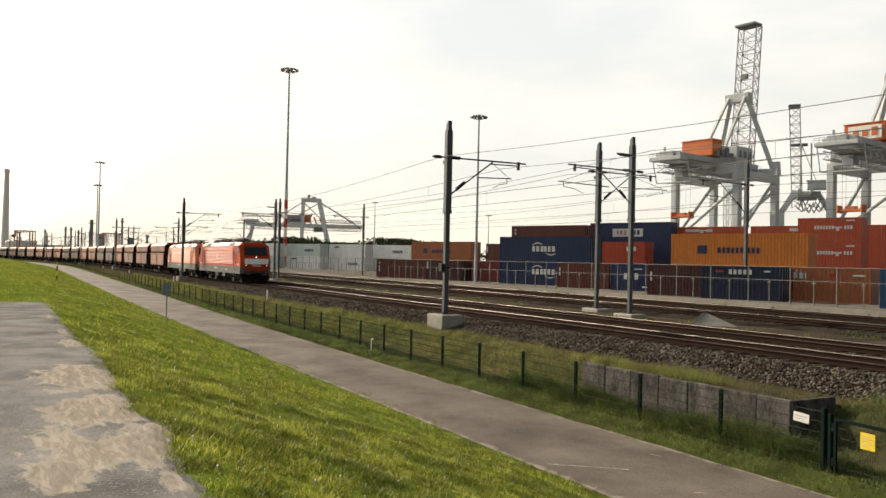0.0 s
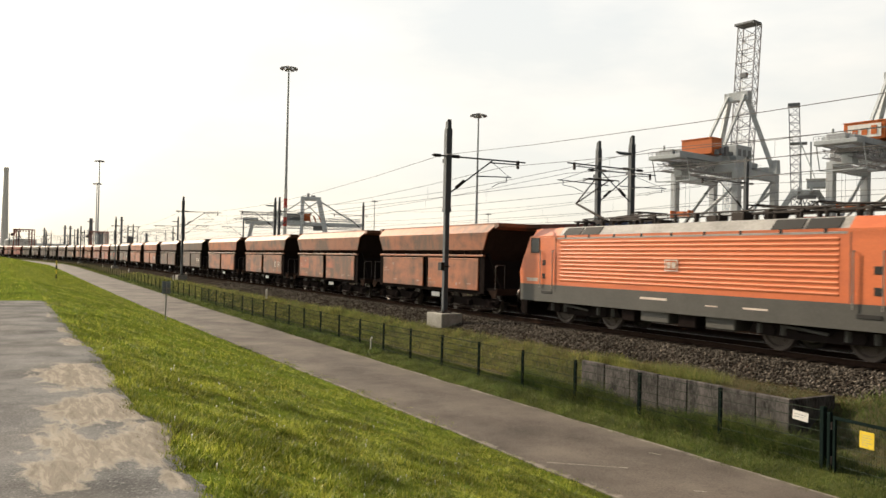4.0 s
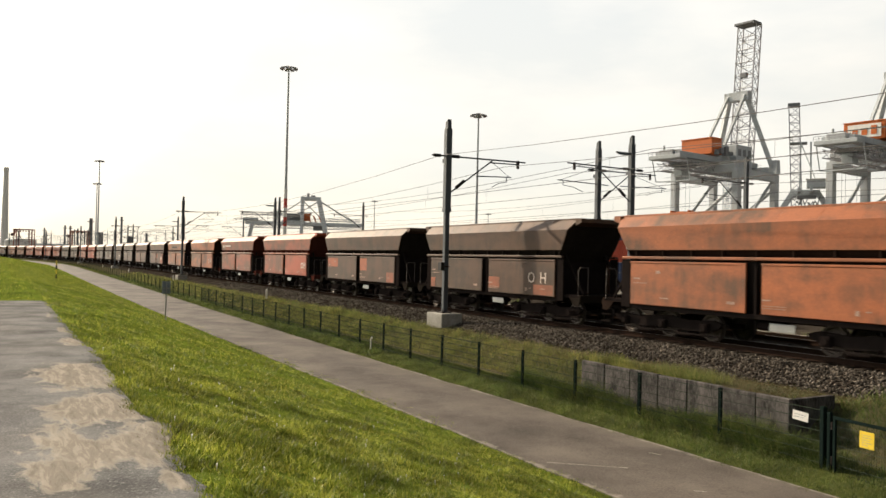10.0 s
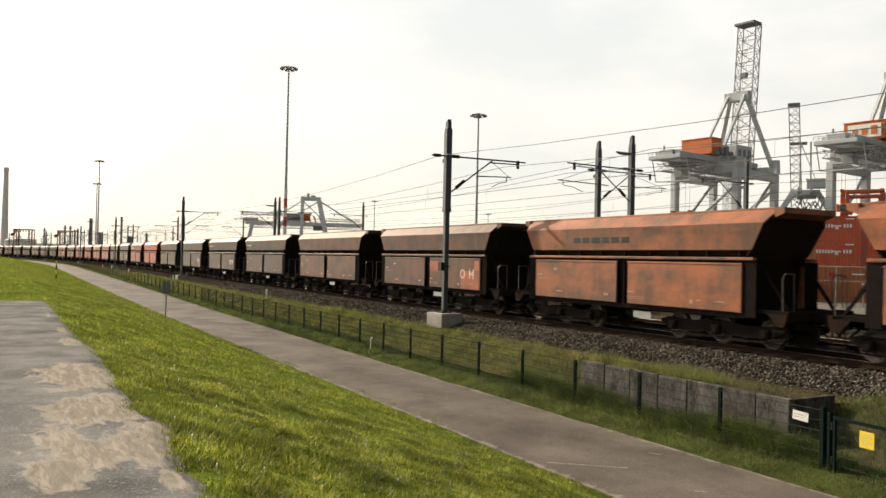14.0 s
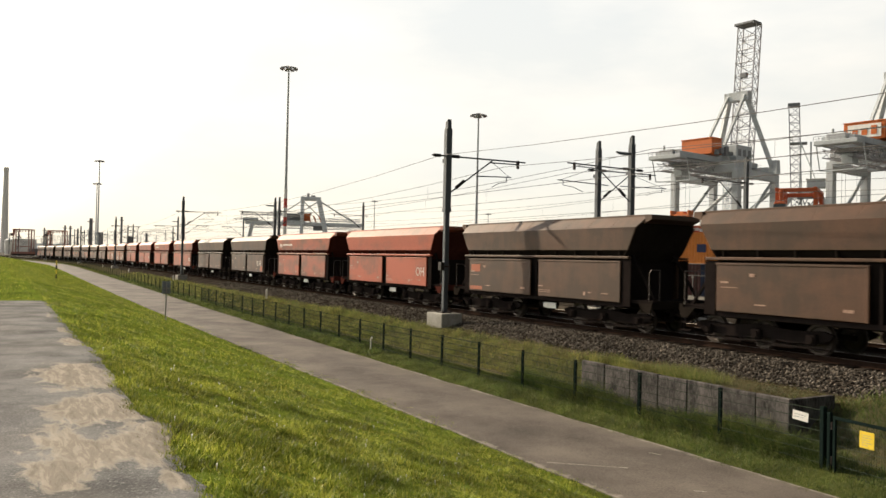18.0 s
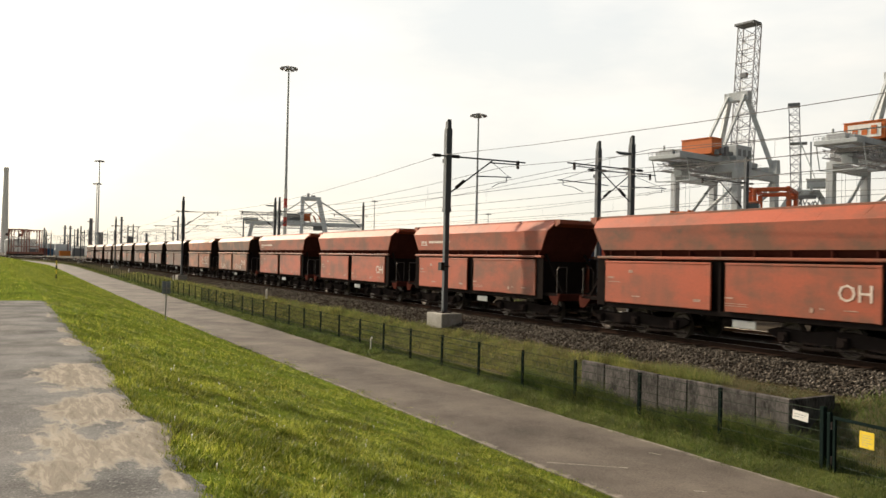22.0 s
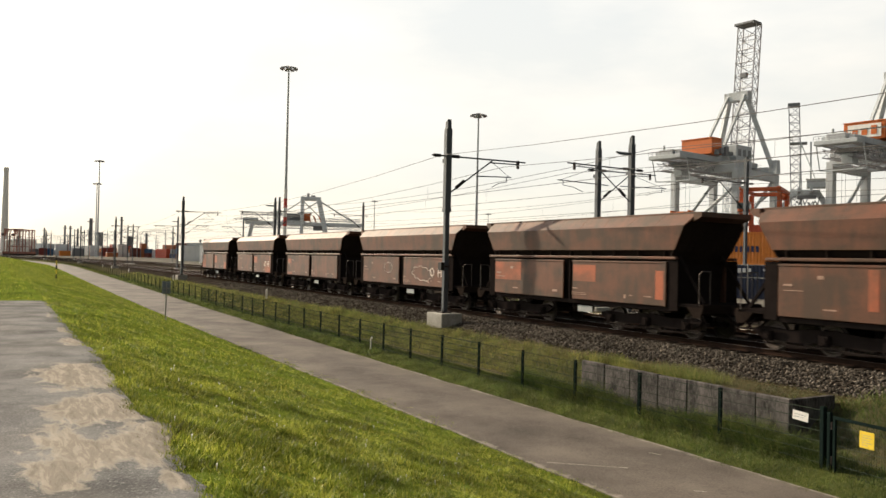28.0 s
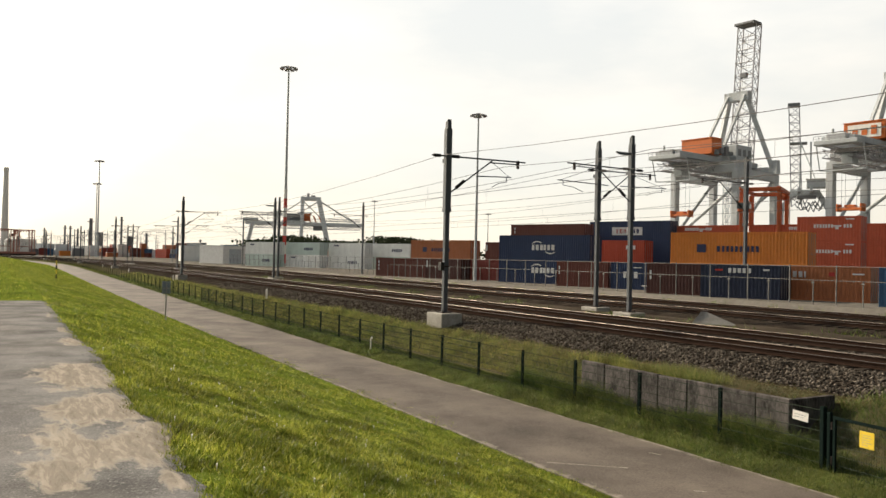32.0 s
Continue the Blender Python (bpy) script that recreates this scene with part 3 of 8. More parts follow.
def crackle(m):
    """Cracks, patches and gritty wear on the path."""
    n, l = m.node_tree.nodes, m.node_tree.links
    b = n["Principled BSDF"]
    old = b.inputs["Base Color"].links[0].from_socket
    geo = n.new("ShaderNodeNewGeometry")
    vo = n.new("ShaderNodeTexVoronoi")
    vo.feature = "DISTANCE_TO_EDGE"
    vo.inputs["Scale"].default_value = 0.33
    wob = n.new("ShaderNodeTexNoise")
    wob.inputs["Scale"].default_value, wob.inputs["Detail"].default_value = 1.4, 6
    l.new(geo.outputs["Position"], wob.inputs["Vector"])
    ad = n.new("ShaderNodeVectorMath")
    ad.operation = "ADD"
    l.new(geo.outputs["Position"], ad.inputs[0])
    l.new(wob.outputs["Color"], ad.inputs[1])
    l.new(ad.outputs[0], vo.inputs["Vector"])
    mr = n.new("ShaderNodeMapRange")
    mr.inputs["From Min"].default_value, mr.inputs["From Max"].default_value, mr.inputs["To Min"].default_value, mr.inputs["To Max"].default_value = 0.0, 0.01, 0.3, 0.0
    l.new(vo.outputs["Distance"], mr.inputs["Value"])
    mx = n.new("ShaderNodeMix")
    mx.data_type = "RGBA"
    l.new(mr.outputs[0], mx.inputs[0])
    l.new(old, mx.inputs[6])
    mx.inputs[7].default_value = (0.06, 0.055, 0.048, 1)
    # pale grit
    gz = n.new("ShaderNodeTexNoise")
    gz.inputs["Scale"].default_value, gz.inputs["Detail"].default_value, gz.inputs["Roughness"].default_value = 0.35, 10, 0.75
    l.new(geo.outputs["Position"], gz.inputs["Vector"])
    g2 = n.new("ShaderNodeMapRange")
    g2.inputs["From Min"].default_value, g2.inputs["From Max"].default_value, g2.inputs["To Max"].default_value = 0.56, 0.72, 0.4
    l.new(gz.outputs["Fac"], g2.inputs["Value"])
    m2 = n.new("ShaderNodeMix")
    m2.data_type = "RGBA"
    l.new(g2.outputs[0], m2.inputs[0])
    l.new(mx.outputs[2], m2.inputs[6])
    m2.inputs[7].default_value = (0.2, 0.184, 0.16, 1)
    sy = n.new("ShaderNodeSeparateXYZ")     # pale grit gathers along both edges
    l.new(geo.outputs["Position"], sy.inputs[0])
    dy = n.new("ShaderNodeMath")
    dy.operation = "SUBTRACT"
    dy.inputs[1].default_value = PATH_N + 1.775
    l.new(sy.outputs["Y"], dy.inputs[0])
    ay = n.new("ShaderNodeMath")
    ay.operation = "ABSOLUTE"
    l.new(dy.outputs[0], ay.inputs[0])
    er = n.new("ShaderNodeMapRange")
    er.inputs["From Min"].default_value, er.inputs["From Max"].default_value, er.inputs["To Min"].default_value, er.inputs["To Max"].default_value = 1.45, 1.75, -0.2, 0.2
    l.new(ay.outputs[0], er.inputs["Value"])
    en = n.new("ShaderNodeTexNoise")
    en.inputs["Scale"].default_value, en.inputs["Detail"].default_value, en.inputs["Roughness"].default_value = 2.6, 8, 0.7
    l.new(geo.outputs["Position"], en.inputs["Vector"])
    es = n.new("ShaderNodeMath")
    l.new(er.outputs[0], es.inputs[0])
    l.new(en.outputs["Fac"], es.inputs[1])
    near_ = n.new("ShaderNodeMapRange")
    near_.inputs["From Min"].default_value, near_.inputs["From Max"].default_value, near_.inputs["To Max"].default_value = -34.0, -24.0, 0.75
    l.new(sy.outputs["X"], near_.inputs["Value"])
    ef = n.new("ShaderNodeMapRange")
    ef.inputs["From Min"].default_value, ef.inputs["From Max"].default_value = 0.6, 0.72
    l.new(near_.outputs[0], ef.inputs["To Max"])
    l.new(es.outputs[0], ef.inputs["Value"])
    m3 = n.new("ShaderNodeMix")
    m3.data_type = "RGBA"
    l.new(ef.outputs[0], m3.inputs[0])
    l.new(m2.outputs[2], m3.inputs[6])
    m3.inputs[7].default_value = (0.27, 0.245, 0.21, 1)
    l.new(m3.outputs[2], b.inputs["Base Color"])


crackle(M["asphalt"])
M["asphalt"].node_tree.nodes["Principled BSDF"].inputs["Specular IOR Level"].default_value = 0.07
# worn white marks on the path
M["wornmark"] = shade("worn_road_paint", (0.42, 0.4, 0.36), 0.9, dark=(0.17, 0.155, 0.135), scale=6, fine=40, amount=1.0, bump=0.2)


def path_mark(x0, y0, x1, y1, w, label):
    a, b = Vector((x0, y0, 0)), Vector((x1, y1, 0))
    n_ = max(2, int((b - a).length / 0.15))
    side = Vector((-(b - a).y, (b - a).x, 0)).normalized()
    vs, fs = [], []
    for i in range(n_ + 1):
        q = a.lerp(b, i / n_)
        ww = w * (0.5 + 0.6 * abs(noise.noise((q.x * 3, q.y * 3, 1))))
        crown = -1.405 - 0.027 * abs(q.y - PATH_N - 1.75) / 1.75
        for j in (-1, 1):
            p_ = q + side * ww * j
            vs.append((p_.x, p_.y, crown + 0.005))
    for i in range(n_):
        fs.append((2 * i, 2 * i + 1, 2 * i + 3, 2 * i + 2))
    return tagged(part("path_mark", Shape().add(vs, fs), M["wornmark"]), label, "road marking", kind="structure")


path_mark(-12.6, 9.45, -11.55, 10.6, 0.035, "worn white line across the asphalt path")
path_mark(-12.35, 11.9, -12.1, 12.0, 0.03, "worn white fleck on the asphalt path")
path_mark(-9.9, 10.6, -9.75, 10.75, 0.03, "worn white fleck on the asphalt path")
path_mark(-43.0, 10.2, -41.6, 10.5, 0.05, "worn white line on the asphalt path")


# ---- tracks ----
STATIONS = [60.0, BEND_X] + [BEND_X - 15 * i for i in range(1, 33)]


def sweep(profile, x_end):
    """A profile in (y, z) carried along the line, from its near end to x_end."""
    st = [x for x in STATIONS if x >= x_end]
    n = len(profile)
    vs = [(x, a + bend(x), b) for x in st for a, b in profile]
    fs = [(i * n + j, (i + 1) * n + j, (i + 1) * n + (j + 1) % n, i * n + (j + 1) % n) for i in range(len(st) - 1) for j in range(n)]
    fs += [tuple(range(n)), tuple(range((len(st) - 1) * n, len(st) * n))]
    return Shape().add(vs, fs)


def track(y, x_end, label):
    t = thing("railway_track", label, "railway track", "parallel railway tracks", pose(0, y, 0), kind="structure")
    prof = [(-0.075, -0.172), (0.075, -0.172), (0.075, -0.16), (0.012, -0.14), (0.012, -0.05), (0.036, -0.04), (0.036, -0.004), (-0.036, -0.004), (-0.036, -0.04), (-0.012, -0.05), (-0.012, -0.14), (-0.075, -0.16)]
    for side in (-1, 1):
        c = side * 0.7525
        r = part("rail", sweep([(c + a, b) for a, b in prof], x_end), M["rail"], t)
        part("running_surface", sweep([(c - (0.038 if side > 0 else 0.03), -0.013 if side > 0 else -0.003), (c + (0.03 if side > 0 else 0.038), -0.003 if side > 0 else -0.013), (c + 0.03, 0.0), (c - 0.03, 0.0)], x_end), M["railhead"], r, "polished steel running surface")
    return t


sleeper = Shape().prism([(-0.15, -0.4), (0.15, -0.4), (0.13, -0.2), (0.1, -0.185), (-0.1, -0.185), (-0.13, -0.2)], 1, -1.3, 1.3).mesh("sleeper", M["sleeper"])
for n_t, y in enumerate(TRACKS):
    t = track(y, -655 if n_t < 2 else -450, "rusty steel rails on concrete sleepers in gravel" if n_t < 2 else "rusty sidings rails sunk in dirty gravel")
    if n_t < 2:
        for i in range(100):
            ob = part("sleeper", sleeper, None, t, m=pose(-0.6 * i, 0, 0.004 * math.sin(i * 2.1)))
    far = Shape()
    for i in range(100 if n_t < 2 else 10, 560):
        x = -0.6 * i
        far.box(x - 0.12, x + 0.12, -1.3 + bend(x), 1.3 + bend(x), -0.3, -0.186)
    tagged(part("far_sleepers", far, M["sleeper"], t), kind="stuff")


def stones(n, box, lo, hi, seed, z_of):
    """Loose angular stones."""
    r = np.random.default_rng(seed)
    x, y = r.uniform(box[0], box[1], n), r.uniform(box[2], box[3], n)
    z = np.array([z_of(a, b) for a, b in zip(x, y)])
    base = np.array([(1, 0, 0), (-1, 0, 0), (0, 1, 0), (0, -1, 0), (0, 0, 0.8), (0, 0, -0.8)], float)
    size = r.uniform(lo, hi, n)
    v = base[None] * size[:, None, None] * r.uniform(0.6, 1.25, (n, 6, 3)) + r.normal(0, 0.22, (n, 6, 3)) * size[:, None, None]
    v += np.stack([x, y, z + r.uniform(-0.2, 0.5, n) * size], 1)[:, None]
    tri = np.array([(0, 2, 4), (2, 1, 4), (1, 3, 4), (3, 0, 4), (2, 0, 5), (1, 2, 5), (3, 1, 5), (0, 3, 5)])
    f = tri[None] + (np.arange(n) * 6)[:, None, None]
    return v.reshape(-1, 3), f.reshape(-1, 3)


def stone_material():
    m = M["stone"]
    n, l = m.node_tree.nodes, m.node_tree.links
    b = n["Principled BSDF"]
    old = b.inputs["Base Color"].links[0].from_socket
    geo = n.new("ShaderNodeNewGeometry")
    mr = n.new("ShaderNodeMapRange")
    mr.inputs["To Min"].default_value, mr.inputs["To Max"].default_value = 0.35, 2.1
    l.new(geo.outputs["Random Per Island"], mr.inputs["Value"])
    hs = n.new("ShaderNodeHueSaturation")
    l.new(mr.outputs[0], hs.inputs["Value"])
    l.new(old, hs.inputs["Color"])
    l.new(hs.outputs["Color"], b.inputs["Base Color"])


stone_material()
vs, fs, k = [], [], 0
for n_s, box, lo, hi, seed in ((15000, (-34, -2, 18.1, 20.15), 0.03, 0.066, 5), (9000, (-80, -34, 18.0, 20.1), 0.05, 0.08, 6), (5000, (-34, -4, 22.6, 24.3), 0.03, 0.055, 7), (3000, (-34, -4, 20.8, 22.1), 0.03, 0.05, 8), (4000, (-70, -34, 22.6, 24.3), 0.05, 0.07, 9)):
    v, f = stones(n_s, box, lo, hi, seed, height)
    vs.append(v)
    fs.append(f + k)
    k += len(v)
me = quick("ballast_stones", np.concatenate(vs), np.concatenate(fs), M["stone"])
tagged(new("ballast_stones", me), "brown-grey crushed stone ballast beside the rails", "ballast", kind="stuff")


wedge = Shape().add([(-1.0, -0.4, 0), (1.15, -0.4, 0), (1.15, 0.5, 0), (-1.0, 0.5, 0), (-0.55, 0.1, 0.62), (-0.3, 0.2, 0.62)], [(3, 2, 1, 0), (0, 1, 5, 4), (1, 2, 5), (2, 3, 4, 5), (3, 0, 4)])
solid("concrete_wedge", wedge, M["concrete"], "pale slanting concrete block between the tracks", "concrete block", m=pose(-28.3, 31.4, -0.44, 0, 0, 40))


# ---- overhead line ----
def mast_parts(t, top, arms, side, block=True):
    """A tapering steel mast on a concrete block; arms: reach and heights of the bracket over one track, on side +1 or -1 (y)."""
    part("pole", Shape().box(-0.115, 0.115, -0.115, 0.115, 0.0, top * 0.53, 0.02), M["mast"], t)
    part("upper_pole", Shape().box(-0.15, 0.15, -0.15, 0.15, top * 0.53, top * 0.95, 0.02), M["mast"], t)
    part("pole_top", Shape().prism([(-0.13, top * 0.95), (0.13, top * 0.95), (0.1, top), (-0.1, top - 0.14)], 1, -0.1, 0.1), M["mast"], t)
    part("collar", Shape().box(-0.165, 0.165, -0.165, 0.165, top * 0.52, top * 0.54, 0.01), M["mast"], t)
    part("base_plate", Shape().box(-0.28, 0.28, -0.28, 0.28, 0.0, 0.05, 0.01), M["darksteel"], t)
    for a in (-1, 1):
        for b in (-1, 1):
            part("bolt", Shape().bar((a * 0.21, b * 0.21, 0.05), (a * 0.21, b * 0.21, 0.13), 0.03), M["darksteel"], t)
    if block:
        part("foundation", Shape().box(-0.75, 0.75, -0.55, 0.55, -1.3, 0.0, 0.03), M["concrete"], t, "pale weathered concrete block")
    for s in side:
        reach, zt, zs, zr, out = arms       # length and height of the top tube, foot of the stay, registration tube
        part("top_tube", Shape().bar((0, -s * 0.85, zt - 0.04), (0, s * reach, zt), 0.038), M["mast"], t)
        part("insulator", Shape().bar((0, s * 0.2, zt - 0.02), (0, s * 0.62, zt - 0.02), 0.085, 8), M["black"], t)
        part("insulator", Shape().bar((0, -s * 0.75, zt - 0.04), (0, -s * 0.4, zt - 0.04), 0.08, 8), M["black"], t)
        part("lower_tube", Shape().bar((0, s * reach * 0.52, zt - 0.16), (0, s * reach * 0.9, zt - 0.13), 0.03), M["mast"], t)
        part("stay_tube", Shape().bar((0, s * 0.12, zs), (0, s * reach * 0.56, zt - 0.06), 0.038), M["mast"], t)
        f0, f1 = 0.16, 0.36
        part("insulator", Shape().bar((0, s * (0.12 + f0 * reach * 0.5), zs + (zt - zs) * f0), (0, s * (0.12 + f1 * reach * 0.5), zs + (zt - zs) * f1), 0.085, 8), M["black"], t)
        part("registration_tube", Shape().bar((0, s * reach * 0.37, zr - 0.04), (0, s * out, zr + 0.04), 0.028), M["mast"], t)
        part("hanger", Shape().bar((0, s * reach * 0.55, zt - 0.1), (0, s * out * 0.97, zr + 0.04), 0.014), M["mast"], t)
        part("drop_bracket", Shape().bar((0, s * out * 0.93, zr + 0.03), (0, s * out * 0.93, zr - 0.22), 0.022), M["mast"], t)
        part("steady_arm", Shape().bar((0, s * out * 0.93, zr - 0.22), (0.06, s * out * 0.8, zr - 0.3), 0.018).bar((0.06, s * out * 0.8, zr - 0.3), (0.1, s * out * 0.68, zr - 0.52), 0.018), M["mast"], t)
        part("clamp", Shape().box(-0.06, 0.06, s * reach * 0.9 - 0.06, s * reach * 0.9 + 0.06, zt - 0.34, zt + 0.06, 0.01), M["darksteel"], t)
    part("back_arm", Shape().bar((-0.35, 0, top * 0.79), (0.2, 0, top * 0.79), 0.05), M["mast"], t)
    part("feeder_bracket", Shape().box(-0.45, 0.0, -0.05, 0.05, top * 0.78, top * 0.8, 0.01), M["mast"], t)


LINE = "dark steel overhead line mast on a concrete block"
near = thing("catenary_mast", LINE + " beside the tracks", "catenary mast", "overhead line masts", pose(-32.62, 18.3, 0.02))
mast_parts(near, 9.15, (4.45, 7.45, 5.65, 6.62, 3.6), (1,))
for k in range(1, 7):
    copy_thing(near, pose(-32.62 - 62.9 * k, 18.3 + bend(-32.62 - 62.9 * k), 0.1))
mid = thing("catenary_mast", "dark steel overhead line mast between two pairs of tracks", "catenary mast", "overhead line masts", pose(-38.6, 32.5, -0.2))
mast_parts(mid, 10.4, (4.82, 8.58, 6.6, 7.72, 5.8), (1,))
mid2 = thing("catenary_mast", "dark steel overhead line mast between two pairs of tracks", "catenary mast", "overhead line masts", pose(-33.95, 31.0, -0.2))
mast_parts(mid2, 10.0, (4.55, 8.1, 6.25, 7.1, 5.2), (-1,))
part("side_bracket", Shape().box(-0.06, 0.06, -0.95, -0.1, 8.86, 9.02, 0.02).bar((0, -0.95, 8.94), (0, -1.15, 8.98), 0.06, 8), M["mast"], mid2)
for k in range(1, 5):
    copy_thing(mid, pose(-38.6 - 62.0 * k, 31.4 + bend(-38.6 - 62.0 * k), -0.15))
    copy_thing(mid2, pose(-33.95 - 62.6 * k, 29.6 + bend(-33.95 - 62.6 * k), -0.15))
back = thing("catenary_mast", "dark steel overhead line mast beside the container yard", "catenary mast", "overhead line masts", pose(-42.3, 50.4, -0.2))
mast_parts(back, 11.3, (5.3, 9.25, 7.0, 8.1, 4.6), (-1,))
for k in range(1, 5):
    copy_thing(back, pose(-43.45 - 70.0 * k, 48.8 + bend(-43.45 - 70.0 * k), -0.1))

# a grey switch box on the near mast
sb = thing("switch_box", "small dark steel box clamped to the mast", "switch box", m=pose(-32.62, 18.16, 2.2))
part("housing", Shape().box(-0.16, 0.16, -0.18, 0.0, -0.18, 0.2, 0.02), M["black"], sb)
part("strap", Shape().box(-0.17, 0.17, -0.01, 0.3, -0.02, 0.04), M["darksteel"], sb)


def wire(points, r, name, label, sag=0.0):
    """One cable: a square tube through sagging spans."""
    line = []
    for a, b in zip(points, points[1:]):
        for i in range(8):
            t = i / 8
            q = Vector(a).lerp(Vector(b), t)
            q.z -= sag * 4 * t * (1 - t)
            line.append(q)
    line.append(Vector(points[-1]))
    vs = [q + Vector((0, j * r, k * r)) for q in line for j, k in ((-1, -1), (1, -1), (1, 1), (-1, 1))]
    fs = [(i * 4 + j, (i + 1) * 4 + j, (i + 1) * 4 + (j + 1) % 4, i * 4 + (j + 1) % 4) for i in range(len(line) - 1) for j in range(4)]
    return solid(name, Shape().add(vs, fs), M["cable"], label, "cable", "overhead wires")


xm = [-32.62 + 62.9 * k for k in range(1, -7, -1)]
for n_t, y in enumerate(TRACKS):
    h_c, h_m = 6.0, 7.15
    wire([(x, y + bend(x) + 0.2 * (-1) ** i, h_c) for i, x in enumerate(xm)], 0.011, "contact_wire", "thin dark copper contact wire over a track")
    wire([(x, y + bend(x), h_m) for x in xm], 0.010, "catenary_wire", "thin dark sagging carrier wire over a track", 0.75)
    dr = Shape()
    for a in xm[:4]:
        for k in range(1, 8):
            t = k / 8
            dr.bar((a - 62.9 * t, y, h_c), (a - 62.9 * t, y, h_m - 3.0 * t * (1 - t)), 0.006, 4, cap=False)
    solid("dropper_wires", dr, M["cable"], "short thin hanger wires between two line wires", "cable", "overhead wires", kind="stuff")
wire([(x, 17.95 + bend(x), 7.45) for x in xm], 0.009, "feeder_cable", "thin dark feeder cable strung from mast to mast", 0.9)
wire([(x, 31.2 + bend(x), 8.9) for x in xm], 0.013, "feeder_cable", "thin dark feeder cable strung from mast to mast", 0.9)
wire([(x - 8, 49.6 + bend(x), 9.4) for x in xm], 0.013, "feeder_cable", "thin dark feeder cable strung from mast to mast", 0.9)


# ---- the green fence along the path ----
PITCH = 2.5
post_mesh = Shape().box(-0.045, 0.045, -0.035, 0.035, -0.3, 1.12, 0.01).box(-0.048, 0.048, -0.038, 0.038, 1.12, 1.14).mesh("post", M["green"])
slat = {}


def fence_panel(x0, n, near_part):
    """n bays of fence running towards -x."""
    for i in range(n):
        xa, xb = x0 - i * PITCH, x0 - (i + 1) * PITCH
        ya, yb = FENCE_Y + drift(xa), FENCE_Y + drift(xb)
        t = thing("fence_panel", "dark green welded wire fence bay on steel posts", "fence", "fence bays along the path", pose(xa, ya, -1.29 + rise(xa), 0, 0, math.degrees(math.atan2(yb - ya, xb - xa))))
        part("post", post_mesh, None, t)
        for k in range(6):
            z = 0.1 + 0.2 * k
            part("rail_wire", slat.setdefault("h" if i > 4 else "n", Shape().bar((0.02, 0.042, 0), (PITCH - 0.02, 0.042, 0), 0.011 if i > 4 else 0.006, 5).bar((0.02, 0.062, 0), (PITCH - 0.02, 0.062, 0), 0.01 if i > 4 else 0.005, 4).mesh("rail_wire", M["fencewire"])), None, t, m=pose(0, 0, z))
        if i < near_part:
            me = slat.get("v")
            if me is None:
                v = Shape()
                for k in range(1, 50):
                    v.bar((0.05 * k, 0.052, 0.03), (0.05 * k, 0.052, 1.12), 0.0022, 4, cap=False)
                me = slat["v"] = v.mesh("wire_mesh", M["wire"])
            part("wire_mesh", me, None, t)


fence_panel(-9.64, 60, 22)
far_fence = Shape()
for i in range(60, 150):
    x = -9.64 - i * PITCH
    y = FENCE_Y + drift(x)
    r_ = rise(x)
    far_fence.box(x - 0.045, x + 0.045, y - 0.035, y + 0.035, -1.5 + r_, -0.16 + r_)
    for k in range(6):
        far_fence.box(x - PITCH, x, y - 0.02, y + 0.02, -1.2 + 0.2 * k + r_, -1.17 + 0.2 * k + r_)
solid("far_fence", far_fence, M["green"], "dark green wire fence running off along the path", "fence", kind="stuff")

# the gate
g = thing("gate", "dark green steel gate with wire filling and a yellow notice", "gate", m=pose(-9.42, 13.72, -1.42, 0, 0, -6))
part("gate_post", Shape().box(-0.28, -0.18, -0.05, 0.05, -0.2, 1.3, 0.012), M["green"], g)
part("gate_post", Shape().box(-0.12, -0.04, -0.04, 0.04, -0.2, 1.22, 0.012), M["green"], g)
fr = part("gate_frame", Shape().box(0, 3.0, -0.025, 0.025, 1.1, 1.16, 0.006).box(0, 3.0, -0.025, 0.025, 0.06, 0.12, 0.006).box(0, 0.06, -0.025, 0.025, 0.12, 1.1, 0.006).box(2.94, 3.0, -0.025, 0.025, 0.12, 1.1, 0.006), M["green"], g)
v = Shape()
for k in range(1, 59):
    v.bar((0.06 + 0.05 * k, 0, 0.12), (0.06 + 0.05 * k, 0, 1.1), 0.0025, 4, cap=False)
for k in range(5):
    v.bar((0.06, 0.006, 0.26 + 0.18 * k), (2.94, 0.006, 0.26 + 0.18 * k), 0.004, 4, cap=False)
part("wire_mesh", v, M["wire"], g)
part("hinge", Shape().bar((-0.03, 0, 0.25), (-0.03, 0, 0.4), 0.03, 8), M["darksteel"], g)
part("hinge", Shape().bar((-0.03, 0, 0.9), (-0.03, 0, 1.05), 0.03, 8), M["darksteel"], g)
ns = thing("notice_sign", "square yellow warning notice fixed to the green gate", "sign", m=pose(-9.42 + 0.74, 13.6, -0.55, 0, 0, -6))
part("plate", Shape().box(-0.15, 0.15, -0.012, 0.0, -0.15, 0.15, 0.004), M["yellow"], ns)
for i, w in enumerate((0.18, 0.2, 0.16, 0.19, 0.12)):
    part("text_bar", Shape().box(-0.1, -0.1 + w, -0.015, -0.012, 0.08 - i * 0.045, 0.088 - i * 0.045), M["signback"], ns)
wsn = thing("notice_sign", "small white notice plate wired to the fence", "sign", m=pose(-10.1, 13.69, -0.38, 0, 4, 2))
part("plate", Shape().box(-0.17, 0.17, -0.01, 0.0, -0.09, 0.09, 0.004), M["white"], wsn)
for i, w in enumerate((0.26, 0.2)):
    part("text_bar", Shape().box(-0.13, -0.13 + w, -0.013, -0.01, 0.022 - i * 0.05, 0.03 - i * 0.05), M["signback"], wsn)

